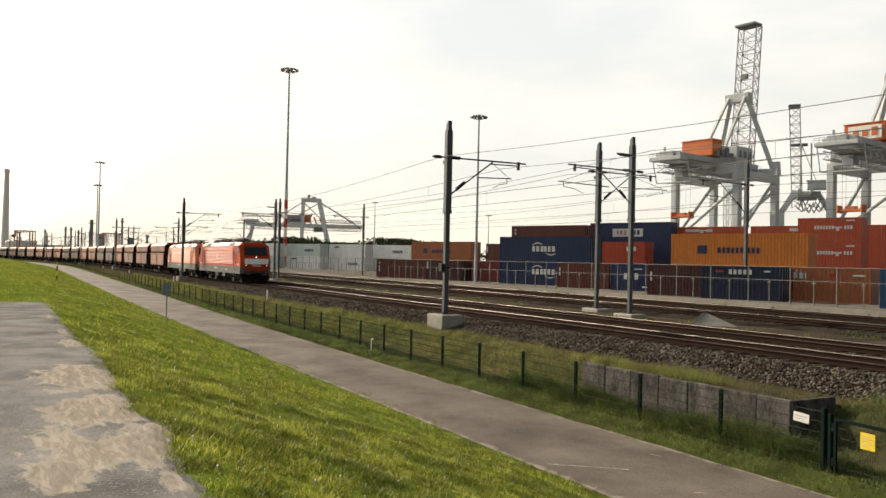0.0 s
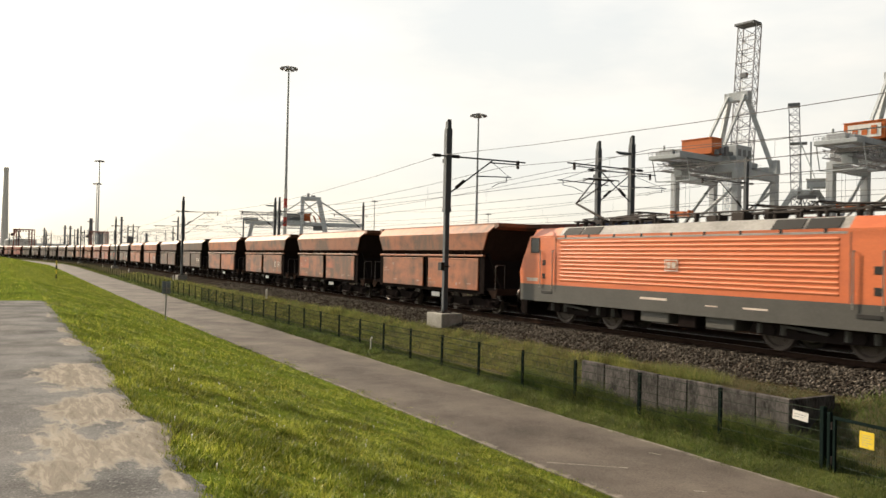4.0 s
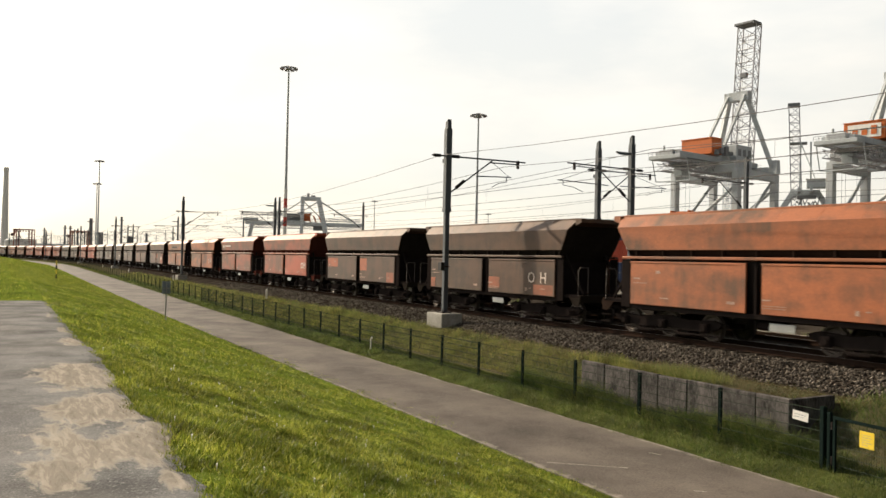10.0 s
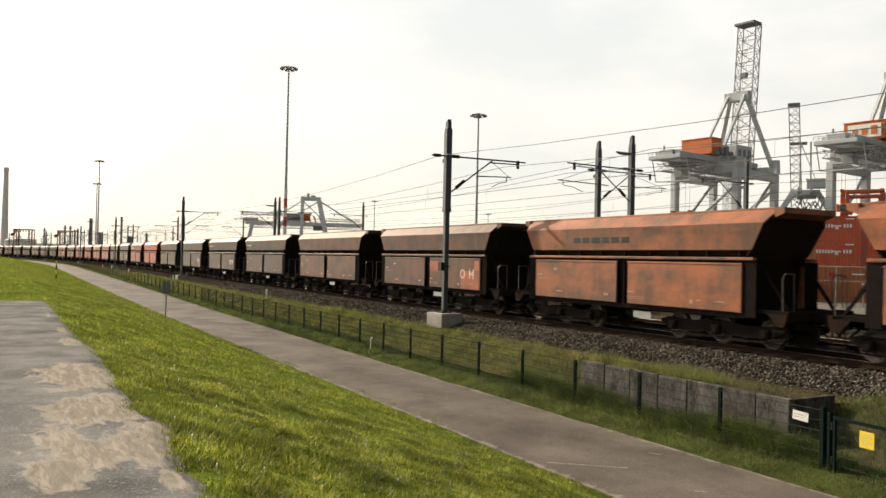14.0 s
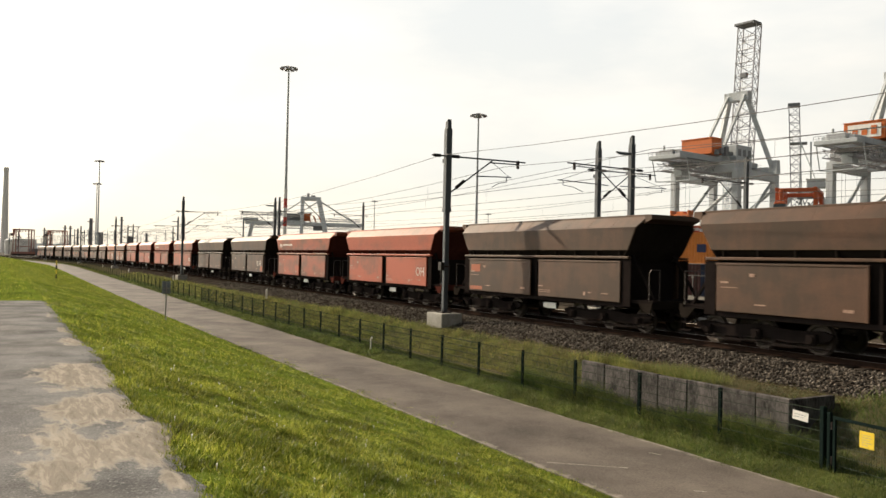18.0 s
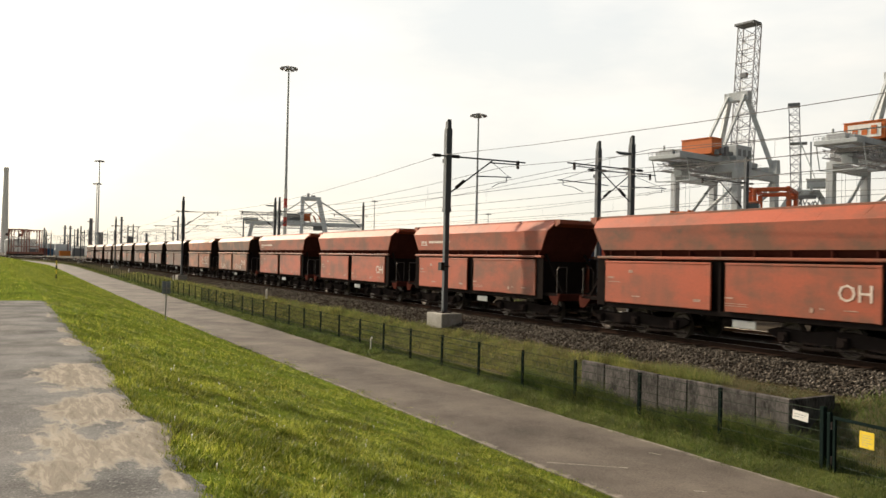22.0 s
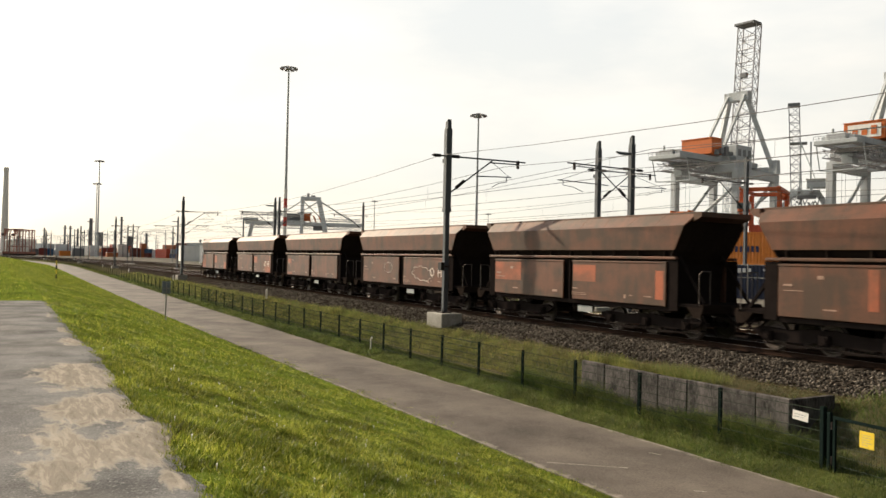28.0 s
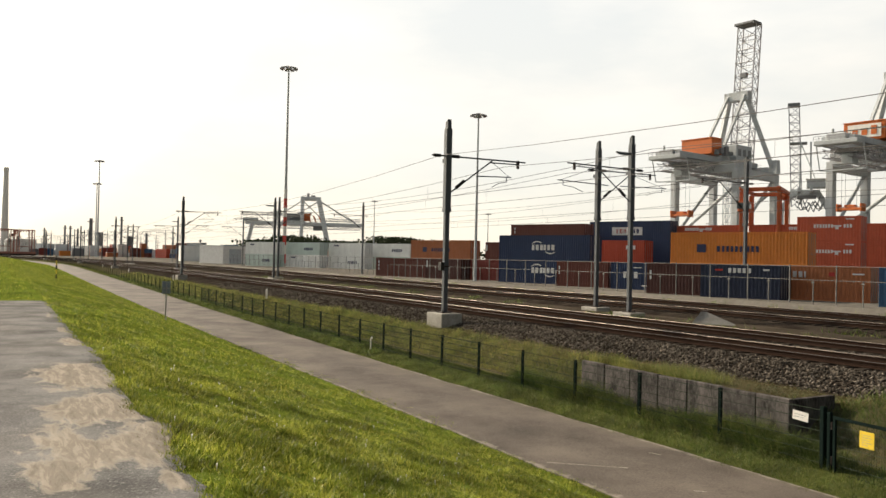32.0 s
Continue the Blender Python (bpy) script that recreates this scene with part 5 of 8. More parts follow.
def quay_crane(x, y, yaw, W, D, H, rear, boom, up, apex_h, label, house=True, z=0.0, wide=7.4):
    """A ship-to-shore crane. Local x runs along the quay, y towards the water. W, D: legs apart; H: height of the
    legs; rear: overhang to the landside; boom: its length; apex_h: height of the pylon."""
    t = thing("quay_crane", label, "crane", "harbour cranes", pose(x, y, z, 0, 0, yaw))
    G = M["cranegrey"]
    for sx in (-1, 1):
        for sy in (-1, 1):
            part("leg", Shape().box(sx * W / 2 - 1.05, sx * W / 2 + 1.05, sy * D / 2 - 1.15, sy * D / 2 + 1.15, 0, H, 0.15), G, t)
            part("wheel_truck", Shape().box(sx * W / 2 - 4, sx * W / 2 + 4, sy * D / 2 - 1.1, sy * D / 2 + 1.1, 0, 2.4, 0.25), M["cranedark"], t)
        part("diagonal", Shape().bar((sx * W / 2, -D / 2, H * 0.36), (sx * W / 2, D / 2, H * 0.96), 0.55, 8), G, t)
        part("side_beam", Shape().box(sx * W / 2 - 0.9, sx * W / 2 + 0.9, -D / 2, D / 2, H - 2.6, H, 0.1), G, t)
        part("lower_beam", Shape().box(sx * W / 2 - 0.8, sx * W / 2 + 0.8, -D / 2, D / 2, H * 0.3, H * 0.3 + 1.8, 0.1), G, t)
    for sy in (-1, 1):
        part("portal_beam", Shape().box(-W / 2, W / 2, sy * D / 2 - 1.2, sy * D / 2 + 1.2, H - 1, H + 2.4, 0.1), G, t)
        part("cross_diagonal", Shape().bar((-W / 2, sy * D / 2, H * 0.34), (W / 2, sy * D / 2, H * 0.85), 0.5, 8), G, t)
    g0, g1 = -D / 2 - rear, D / 2 + 1.5
    for sx in (-1, 1):
        part("girder", Shape().box(sx * 3.6 - 0.8, sx * 3.6 + 0.8, g0, g1, H + 1.9, H + 4.2, 0.1), G, t)
        part("walkway", Shape().box(sx * 5.2 - 0.45, sx * 5.2 + 0.45, g0 - 1, g1, H + 2.0, H + 2.2), M["cranedark"], t)
        rl = Shape()
        for q in range(int((g1 - g0) / 2.5)):
            rl.bar((sx * 5.75, g0 + q * 2.5, H + 2.2), (sx * 5.75, g0 + q * 2.5, H + 3.4), 0.06, 4, cap=False)
        rl.bar((sx * 5.75, g0, H + 3.4), (sx * 5.75, g1, H + 3.4), 0.06, 4).bar((sx * 5.75, g0, H + 2.8), (sx * 5.75, g1, H + 2.8), 0.05, 4)
        part("railing", rl, G, t)
        part("rail_hanger", Shape().bar((sx * 6.2, g0 + 1, H + 2), (sx * 6.2, g0 + 3, H - 4.5), 0.18, 5).bar((sx * 6.2, g0 + 3, H - 4.5), (sx * 2.0, g0 + 4, H - 4.6), 0.18, 5), G, t)
    part("rear_platform", Shape().box(-5.8, 5.8, g0 - 1.6, g0 + 1.6, H + 1.8, H + 3.0, 0.15), G, t)
    part("service_frame", truss(Shape(), (-3.4, g0 + 1, H - 0.2), (-3.4, D / 2, H - 0.2), 2.2, 9, 0.11, (1, 0, 0)), M["cranelattice"], t)
    part("service_frame", truss(Shape(), (3.4, g0 + 1, H - 0.2), (3.4, D / 2, H - 0.2), 2.2, 9, 0.11, (1, 0, 0)), M["cranelattice"], t)
    pr = Shape()
    for q in range(9):
        pr.bar((-5.8 + 1.45 * q, g0 - 1.5, H + 3.0), (-5.8 + 1.45 * q, g0 - 1.5, H + 4.2), 0.07, 4, cap=False)
    pr.bar((-5.8, g0 - 1.5, H + 4.2), (5.8, g0 - 1.5, H + 4.2), 0.07, 4).bar((-5.8, g0 - 1.5, H + 3.6), (5.8, g0 - 1.5, H + 3.6), 0.05, 4)
    part("platform_railing", pr, M["cranelattice"], t)
    if house:
        part("machinery_house", Shape().box(-5.6, 5.6, -D / 2 - 5.0, -D / 2 + 0.4, H + 4.7, H + 9.6, 0.15), M["craneorange"], t, "orange machinery house")
        part("house_roof", Shape().box(-5.75, 5.75, -D / 2 - 5.15, -D / 2 + 0.55, H + 9.6, H + 9.85), M["craneorange"], t)
        part("plant_room", Shape().box(-4.6, 4.6, -D / 2 + 0.6, -D / 2 + 6.0, H + 4.2, H + 8.4, 0.15), G, t)
        for q in range(4):
            part("air_unit", Shape().box(5.7, 6.6, -D / 2 - 4.0 + 2.6 * q, -D / 2 - 2.4 + 2.6 * q, H + 4.4 + 0.5 * (q % 2), H + 6.0 + 0.7 * (q % 3), 0.1), M["cranedark"], t)
        part("electrical_house", Shape().box(1.2, 6.4, -D / 2 + 7.5, -D / 2 + 16.5, H + 0.5, H + 8.8, 0.2), G, t)
        for q in range(3):
            part("vent", Shape().box(6.4, 6.5, -D / 2 + 8.4 + 2.8 * q, -D / 2 + 10 + 2.8 * q, H + 5.2, H + 7.4), M["cranedark"], t)
    part("trolley", Shape().box(-3.2, 3.2, g0 + 5, g0 + 11, H + 0.2, H + 1.5, 0.1), M["cranedark"], t)
    part("cabin", Shape().box(-1.6, 1.6, g0 + 5.4, g0 + 8.6, H - 2.8, H + 0.1, 0.2), M["cranegrey"], t)
    sp_ = part("spreader", Shape().box(-3.4, 3.4, g0 + 6.8, g0 + 9.0, H - 15.2, H - 14.5, 0.1).box(-3.4, -2.9, g0 + 6.6, g0 + 9.2, H - 15.5, H - 13.4, 0.08).box(2.9, 3.4, g0 + 6.6, g0 + 9.2, H - 15.5, H - 13.4, 0.08).box(-1.4, 1.4, g0 + 7.0, g0 + 8.8, H - 14.5, H - 13.7, 0.08), M["craneorange"], t, "orange container spreader hanging on ropes")
    rp_ = Shape()
    for a in (-2, 2):
        for b in (6.8, 9.0):
            rp_.bar((a, g0 + b, H - 14.5), (a, g0 + b, H + 0.3), 0.05, 4)
    part("ropes", rp_, M["cranedark"], sp_)
    apex = Vector((0, D / 2 - 4, apex_h))
    for sx in (-1, 1):
        part("pylon_leg", Shape().beam((sx * W / 2, D / 2, H), apex + Vector((sx * 3.0, 0, 0)), 1.5 if up else 2.8, 1.5 if up else 2.8), G, t)
        part("pylon_leg", Shape().beam((sx * 3.8, -D / 2 + 2, H + 4), apex + Vector((sx * 3.0, -1, 0)), 0.8, 0.8), G, t)
        part("shoulder", Shape().prism([(D / 2 - 1.4, H), (D / 2 + 1.4, H), (D / 2 + 0.8, H + 4.5), (D / 2 - 0.8, H + 4.5)], 0, sx * W / 2 - 1.3, sx * W / 2 + 1.3), G, t)
        if not up:
            part("fore_stay", Shape().bar(apex + Vector((sx * 3, 0, 0)), (sx * 3, D / 2 + boom * 0.8, H + 4.6), 0.35, 6), G, t)
            part("rear_stay", Shape().bar(apex + Vector((sx * 3, 0, 0)), (sx * 3, g0 + 4, H + 4.6), 0.3, 6), G, t)
    part("apex_beam", Shape().box(-4.4, 4.4, apex.y - 1.2, apex.y + 1.2, apex_h - 1.6, apex_h + 1.4, 0.15), G, t)
    foot = Vector((0, g1 - 2.8, H + 3))
    way = Vector((0, 0.08, 1)).normalized() if up else Vector((0, 1, 0.02)).normalized()
    tip = foot + way * boom
    part("boom", truss(Shape(), foot, tip, wide, max(8, int(boom / 4.2)), 0.15, (1, 0, 0), 3.4), M["cranelattice"], t, "raised lattice boom" if up else "lowered lattice boom")
    part("boom_tip", Shape().box(-wide * 0.56, wide * 0.56, tip.y - 3.6, tip.y + 1.2, tip.z - 0.3, tip.z + 0.5, 0.1) if up else Shape().box(-4.2, 4.2, tip.y - 1, tip.y + 1, tip.z - 1, tip.z + 1.2, 0.1), M["cranedark"], t)
    if up:
        ld = Shape()
        for q in (-0.5, 0.5):
            ld.bar(foot + Vector((q, -1.6, 3)), tip + Vector((q, -1.6, -3)), 0.1, 4)
        for q in range(20):
            mid_ = foot.lerp(tip, 0.06 + 0.045 * q) + Vector((0, -1.6, 0))
            ld.bar(mid_ + Vector((-wide / 2, 0, 0)), mid_ + Vector((wide / 2, 0, 0)), 0.09, 4)
        part("boom_ladder", ld, M["white"], t)
        part("sheave_block", Shape().box(-1.3, 1.3, foot.lerp(tip, 0.64).y - 2.2, foot.lerp(tip, 0.64).y - 1.2, foot.lerp(tip, 0.64).z - 0.9, foot.lerp(tip, 0.64).z + 0.9, 0.2), M["cranedark"], t)
    for q in range(7):
        part("festoon_hoop", Shape().bar((4.4, g0 + 6 + 3.4 * q, H + 1.8), (4.6, g0 + 7.2 + 3.4 * q, H - 0.6), 0.1, 5).bar((4.6, g0 + 7.2 + 3.4 * q, H - 0.6), (4.4, g0 + 8.6 + 3.4 * q, H + 1.8), 0.1, 5), M["cranedark"], t)
    part("stair_tower", truss(Shape(), (W / 2 - 3.2, -D / 2, 3), (W / 2 - 3.2, -D / 2, H), 1.8, 9, 0.08, (1, 0, 0)), G, t)
    part("rear_machine", Shape().box(-3.0, 2.2, g0 - 0.4, g0 + 3.0, H + 3.0, H + 4.8, 0.15).bar((-1.6, g0 + 0.6, H + 4.8), (-1.6, g0 + 0.6, H + 6.2), 0.35, 8), G, t)
    part("under_walk", Shape().box(-2.8, 6.4, g0 + 2.4, g0 + 4.4, H - 4.8, H - 4.5).bar((-2.8, g0 + 2.4, H - 3.5), (6.4, g0 + 2.4, H - 3.5), 0.08, 4), G, t)
    return t


c1 = quay_crane(-182.5, 207.0, 9, 22.5, 22, 33.0, 20, 49, True, 59.5, "grey quay crane with orange machinery house and raised boom", wide=6.6)
c2 = quay_crane(-136.6, 222.4, 9, 22.5, 22, 33.6, 20, 47, True, 60.0, "grey quay crane with orange machinery house and raised boom", wide=6.6)
part("name_board", Shape().box(-4.3, 4.6, -16.3, -16.15, 38.9, 42.6), M["white"], c2, "white board with orange blocks")
for q in range(3):
    part("name_block", Shape().box(-3.0 + 2.5 * q, -1.5 + 2.5 * q, -16.4, -16.3, 39.6, 41.2 + 0.8 * (q == 2)), M["craneorange"], c2)


def arched_crane(x, y, yaw, label):
    """A slim crane on a portal with bent shoulders, its boom upright. Local x runs along the quay."""
    t = thing("quay_crane", label, "crane", "harbour cranes", pose(x, y, 0, 0, 0, yaw))
    G = M["cranegrey"]
    for sy in (-6, 6):
        for sx in (-1, 1):
            part("leg", Shape().beam((sx * 10.2, sy, 0), (sx * 10.2, sy, 30.5), 1.9, 1.9), G, t)
            part("shoulder", Shape().beam((sx * 10.2, sy, 30.0), (sx * 5.6, sy, 37.5), 1.9, 1.9), G, t)
        part("portal_beam", Shape().box(-6.4, 6.4, sy - 1.0, sy + 1.0, 36.6, 39.0, 0.1), G, t)
    for sx in (-1, 1):
        part("side_beam", Shape().box(sx * 10.2 - 0.8, sx * 10.2 + 0.8, -6, 6, 28.4, 30.4, 0.1), G, t)
        part("girder", Shape().box(sx * 2.6 - 0.6, sx * 2.6 + 0.6, -17, 8, 37.2, 39.2, 0.1), G, t)
        part("back_stay", Shape().beam((sx * 2.4, 2, 38), (sx * 2.2, -1.5, 62), 0.7, 0.7), G, t)
    part("machinery_house", Shape().box(0.6, 8.6, -15, -8, 39.2, 42.8, 0.2), G, t)
    part("house_roof", Shape().box(0.2, 9.0, -15.4, -7.6, 42.8, 43.3, 0.1), M["white"], t)
    part("boom", truss(Shape(), (-3.6, 3, 32), (-5.4, 3.4, 80), 4.6, 12, 0.17, (1, 0, 0), 3.6), M["cranelattice"], t, "raised lattice boom")
    part("boom_tip", Shape().box(-8.2, -2.8, 1.6, 5.2, 79.6, 81.4, 0.15), M["cranedark"], t)
    part("mast_brace", Shape().bar((-2.2, 0, 62), (4.4, -9, 43), 0.3, 6), G, t)
    part("boom_platform", Shape().box(-7.0, 0.6, 0.6, 5.8, 61.6, 62.4, 0.1), M["cranedark"], t)
    rg = random.Random(8)
    for q in range(14):
        cx_, cz_ = -3.0 + 0.75 * q, 32.5 + 1.8 * math.sin(q * 1.9)
        part("cable_loop", Shape().bar((cx_ - 1.2, -9, cz_ + rg.uniform(-1, 2)), (cx_, -9.4, cz_ - 2.2), 0.24, 5).bar((cx_, -9.4, cz_ - 2.2), (cx_ + 1.2, -9, cz_ + rg.uniform(-1, 2)), 0.24, 5), M["cranedark"], t)
    part("trolley", Shape().box(-3.4, 4.8, -10.5, -7.5, 34.5, 36.2, 0.2), M["cranedark"], t)
    return t


arched_crane(-243.0, 330.0, 36, "grey-blue quay crane with an arched portal and raised boom")


def bridge_crane(x, y, yaw, label):
    """A crane seen along the quay: a long level girder on a raked portal, an A-shaped pylon and stays."""
    t = thing("quay_crane", label, "crane", "harbour cranes", pose(x, y, 0, 0, 0, yaw) @ Matrix.Diagonal((1, 1, 1.16, 1)))
    # paler than the near cranes to paint in the haze
    G = M["cranepale"]
    for sy in (-9, 9):
        part("girder", Shape().box(-49, 51, sy * 0.45 - 0.7, sy * 0.45 + 0.7, 26.0, 28.4, 0.1), G, t)
        part("pylon_leg", Shape().beam((-1.5, sy, 0), (-0.5, sy * 0.5, 46.5), 2.6, 3.0), G, t)
        part("pylon_leg", Shape().beam((25.0, sy, 0), (13.2, sy * 0.5, 46.5), 2.6, 3.4), G, t)
        part("rear_leg", Shape().beam((-50, sy, 0), (-43.5, sy * 0.5, 26), 2.2, 2.6), G, t)
        part("fore_stay", Shape().bar((13.0, sy * 0.5, 45.5), (47, sy * 0.5, 28), 0.32, 6), G, t)
        part("rear_stay", Shape().bar((0.0, sy * 0.5, 45.5), (-22, sy * 0.5, 32), 0.3, 6), G, t)
        part("cross_stay", Shape().bar((0.0, sy * 0.5, 44.5), (18, sy * 0.5, 30), 0.24, 6), G, t)
        part("cross_stay", Shape().bar((13.0, sy * 0.5, 44.5), (-14, sy * 0.5, 29), 0.24, 6), G, t)
        part("portal_beam", Shape().box(-4, 24, sy - 0.8, sy + 0.8, 10.5, 12.4, 0.1), G, t)
        part("walkway", Shape().box(-53, -6, sy * 0.7 - 0.4, sy * 0.7 + 0.4, 33.0, 33.4).bar((-53, sy * 0.7, 34.6), (-6, sy * 0.7, 34.6), 0.12, 4), M["cranelattice"], t)
    for q in range(11):
        part("walkway_post", Shape().bar((-52 + 4.4 * q, -6.3, 28.2), (-52 + 4.4 * q, -6.3, 34.6), 0.16, 4), M["cranelattice"], t)
    part("apex_beam", Shape().box(-2.4, 15.0, -5.5, 5.5, 45.0, 47.6, 0.2), G, t)
    part("apex_sheave", Shape().box(3.0, 5.4, -1.5, 1.5, 47.6, 50.4, 0.2).box(6.5, 10.5, -1.2, 1.2, 47.6, 49.0, 0.2), M["cranelattice"], t)
    part("machinery_house", Shape().box(-17, 0.5, -4, 4, 29.4, 34.6, 0.2), M["cranedark"], t)
    part("hoist_house", Shape().box(0.5, 6.5, -4.2, 4.2, 29.4, 35.0, 0.2), M["craneorange"], t, "orange hoist house")
    part("house_band", Shape().box(-18, 2.0, -4.2, 4.2, 28.4, 29.4), G, t)
    for q in range(3):
        part("hoist_arm", Shape().beam((4.5 + 4.6 * q, -3, 33.5), (7.4 + 4.6 * q, -3, 27.0), 1.2, 1.2), M["craneorange"], t)
    part("cabin", Shape().box(-25.0, -20.0, -3, 3, 29.2, 36.2, 0.2), G, t)
    part("rear_platform", Shape().box(-51, -38, -5, 5, 28.4, 30.6, 0.2), G, t)
    part("trolley", Shape().box(9, 18, -4, 4, 22.5, 25.8, 0.2), M["cranedark"], t)
    part("boom_tip", Shape().box(50, 53, -4.5, 4.5, 25.6, 28.8, 0.2), G, t)
    part("under_truss", truss(Shape(), (-42, 0, 24.6), (50, 0, 24.6), 3.0, 24, 0.16, (0, 1, 0), 2.2), M["cranelattice"], t)
    part("boom_rail", truss(Shape(), (18, 0, 30.6), (50, 0, 30.6), 3.0, 8, 0.14, (0, 1, 0), 2.0), M["cranelattice"], t)
    return t


bridge_crane(-666.6, 229.5, 71.0, "grey quay crane with a long level girder far off, paled for haze")


def straddle_carrier(label, paint="carrier"):
    """A tall orange straddle carrier; local x is its length. The origin is on the ground under its middle."""
    t = thing("straddle_carrier", label, "straddle carrier", "straddle carriers")
    O = M[paint]
    for sy in (-1, 1):
        part("top_beam", Shape().box(-4.2, 4.2, sy * 2.2 - 0.22, sy * 2.2 + 0.22, 12.05, 12.5, 0.05), O, t)
        part("base_beam", Shape().box(-4.6, 4.6, sy * 2.2 - 0.35, sy * 2.2 + 0.35, 0.9, 1.9, 0.08), O, t)
        for x in (-3.9, -2.7, 2.7, 3.9):
            part("column", Shape().box(x - 0.17, x + 0.17, sy * 2.2 - 0.2, sy * 2.2 + 0.2, 1.9, 11.95, 0.03), O, t)
        for x in (-3.3, 3.3):
            rg = Shape()
            for k in range(8):
                rg.bar((x - 0.6, sy * 2.2, 2.6 + 1.2 * k), (x + 0.6, sy * 2.2, 3.2 + 1.2 * k), 0.07, 4)
            part("column_lacing", rg, M["cranedark"], t)
        for x in (-3.9, -1.3, 1.3, 3.9):
            part("tyre", Shape().bar((x, sy * 2.2 - 0.25, 0.8), (x, sy * 2.2 + 0.25, 0.8), 0.8, 16), M["black"], t)
        part("ladder", Shape().bar((2.4, sy * 2.6, 2.0), (2.4, sy * 2.6, 11.4), 0.05, 4).bar((2.8, sy * 2.6, 2.0), (2.8, sy * 2.6, 11.4), 0.05, 4), M["white"], t)
        part("brace", Shape().bar((-2.9, sy * 2.2, 3.0), (2.9, sy * 2.2, 7.4), 0.1, 6), M["cranedark"], t)
        part("brace", Shape().bar((-2.9, sy * 2.2, 9.8), (0.4, sy * 2.2, 5.4), 0.07, 6), M["cranedark"], t)
    for x in (-3.9, 3.9):
        part("cross_beam", Shape().box(x - 0.3, x + 0.3, -2.2, 2.2, 11.9, 12.4, 0.05), O, t)
    for k in range(5):
        part("sheave", Shape().bar((-2.4 + 1.2 * k, -2.05, 11.55), (-2.4 + 1.2 * k, -1.75, 11.55), 0.34, 8), O, t)
    part("cabin", Shape().box(-6.0, -4.4, 0.9, 2.3, 9.2, 10.6, 0.15), O, t)
    part("cabin_glass", Shape().box(-6.05, -4.6, 0.86, 2.34, 9.6, 10.3, 0.05), M["glass_far"], t)
    part("cabin_hanger", Shape().box(-4.9, -4.1, 1.4, 1.8, 10.5, 12.2, 0.05), O, t)
    part("spreader", Shape().box(-3.0, 3.0, -1.2, 1.2, 4.2, 4.6, 0.05), O, t)
    return t


# carrier orange greyed and lightened: distance haze painted into the colour
M["carrierhaze"] = shade("carrier_haze_orange", (0.4, 0.19, 0.14), 0.7, scale=0.3, fine=2, amount=0.6, bump=0)
M["glass_far"] = shade("cabin_glass", (0.05, 0.07, 0.08), 0.15, scale=1, fine=5, amount=0.3, bump=0)
CARRIERS = [straddle_carrier("tall orange straddle carrier driving between container stacks"), straddle_carrier("tall orange straddle carrier far off in the yard, paled for haze", "carrierhaze"), straddle_carrier("tall orange straddle carrier driving far off in the yard, paled for haze", "carrierhaze")]

ch = thing("chimney", "tall concrete chimney far off, whitened for haze", "chimney", m=pose(-1030, 1.2, 0))
# white paint on the shaft stands in for the haze in front of it
part("shaft", Shape().bar((0, 0, 0), (0, 0, 92), 4.2, 20, 2.6), M["white"], ch)
part("rim", Shape().bar((0, 0, 92), (0, 0, 97), 3.0, 20, 2.9), M["white"], ch)

# the far end of the harbour: sheds, stacks, columns
rng = random.Random(11)


def far_box(x, y, z, L, d, h, mat, name, label, cat, yaw=20):
    t = thing(name, label, cat, "far harbour", pose(x, y, z, 0, 0, yaw))
    part("wall", Shape().box(-L / 2, L / 2, -d / 2, d / 2, 0, h, 0.05), M[mat], t)
    if cat == "building":
        part("roof", Shape().box(-L / 2 - 0.1, L / 2 + 0.1, -d / 2 - 0.1, d / 2 + 0.1, h, h + 0.15), M["cranegrey"] if mat != "cranegrey" else M["white"], t)
    return t


for k, (x, y, L, h, mt) in enumerate(((-640, 62, 60, 10, "white"), (-560, 96, 46, 7, "white"), (-470, 120, 50, 8, "white"), (-880, 30, 80, 14, "cranegrey"))):
    far_box(x, y, 0, L, 14, h * 0.7, mt, "warehouse", "low pale warehouse far off in the harbour", "building")
cols = ("box_brown", "box_navy", "box_rust", "box_red", "box_white", "box_blue", "box_grey", "box_orange", "box_darkbrown")
for k in range(64):
    x = -640 + 7.0 * k + rng.uniform(-4, 4)
    y = 70 + (x + 640) * 0.06 + rng.uniform(-12, 30)
    lv = rng.choice((1, 2, 2, 3))
    if -225 < x and y < 90:
        continue
    for q in range(lv):
        far_box(x, y, 0.1 + 2.6 * q, 12.19, 2.44, 2.59, rng.choice(cols), "far_container", "freight container in a distant stack", "container")
FAR_ROW = ((-548, 12, 12, 9.5, "white"), (-546, 16.5, 5, 3.8, "cranedark"), (-543, 21.5, 4.5, 4.4, "box_redbrown"), (-543, 25.5, 3.2, 4.2, "box_blue"), (-541, 32, 8, 7.0, "cranepale"), (-532, 33, 6, 3.0, "box_orange"), (-530, 40, 6, 4.6, "cranedark"), (-528, 49, 5, 6.6, "cranepale"),
           (-520, 56.5, 8, 5.4, "box_redbrown"), (-500, 56, 6, 2.6, "box_rust"), (-515, 63, 5, 7.6, "white"), (-508, 72, 9.5, 5.6, "box_brown"), (-506, 74, 3, 8.4, "box_rust"), (-500, 83, 10, 4.4, "cranepale"), (-496, 90, 5.5, 4.4, "white"), (-300, 62, 10, 5.6, "box_white"), (-296, 70, 12, 5.2, "box_white"))
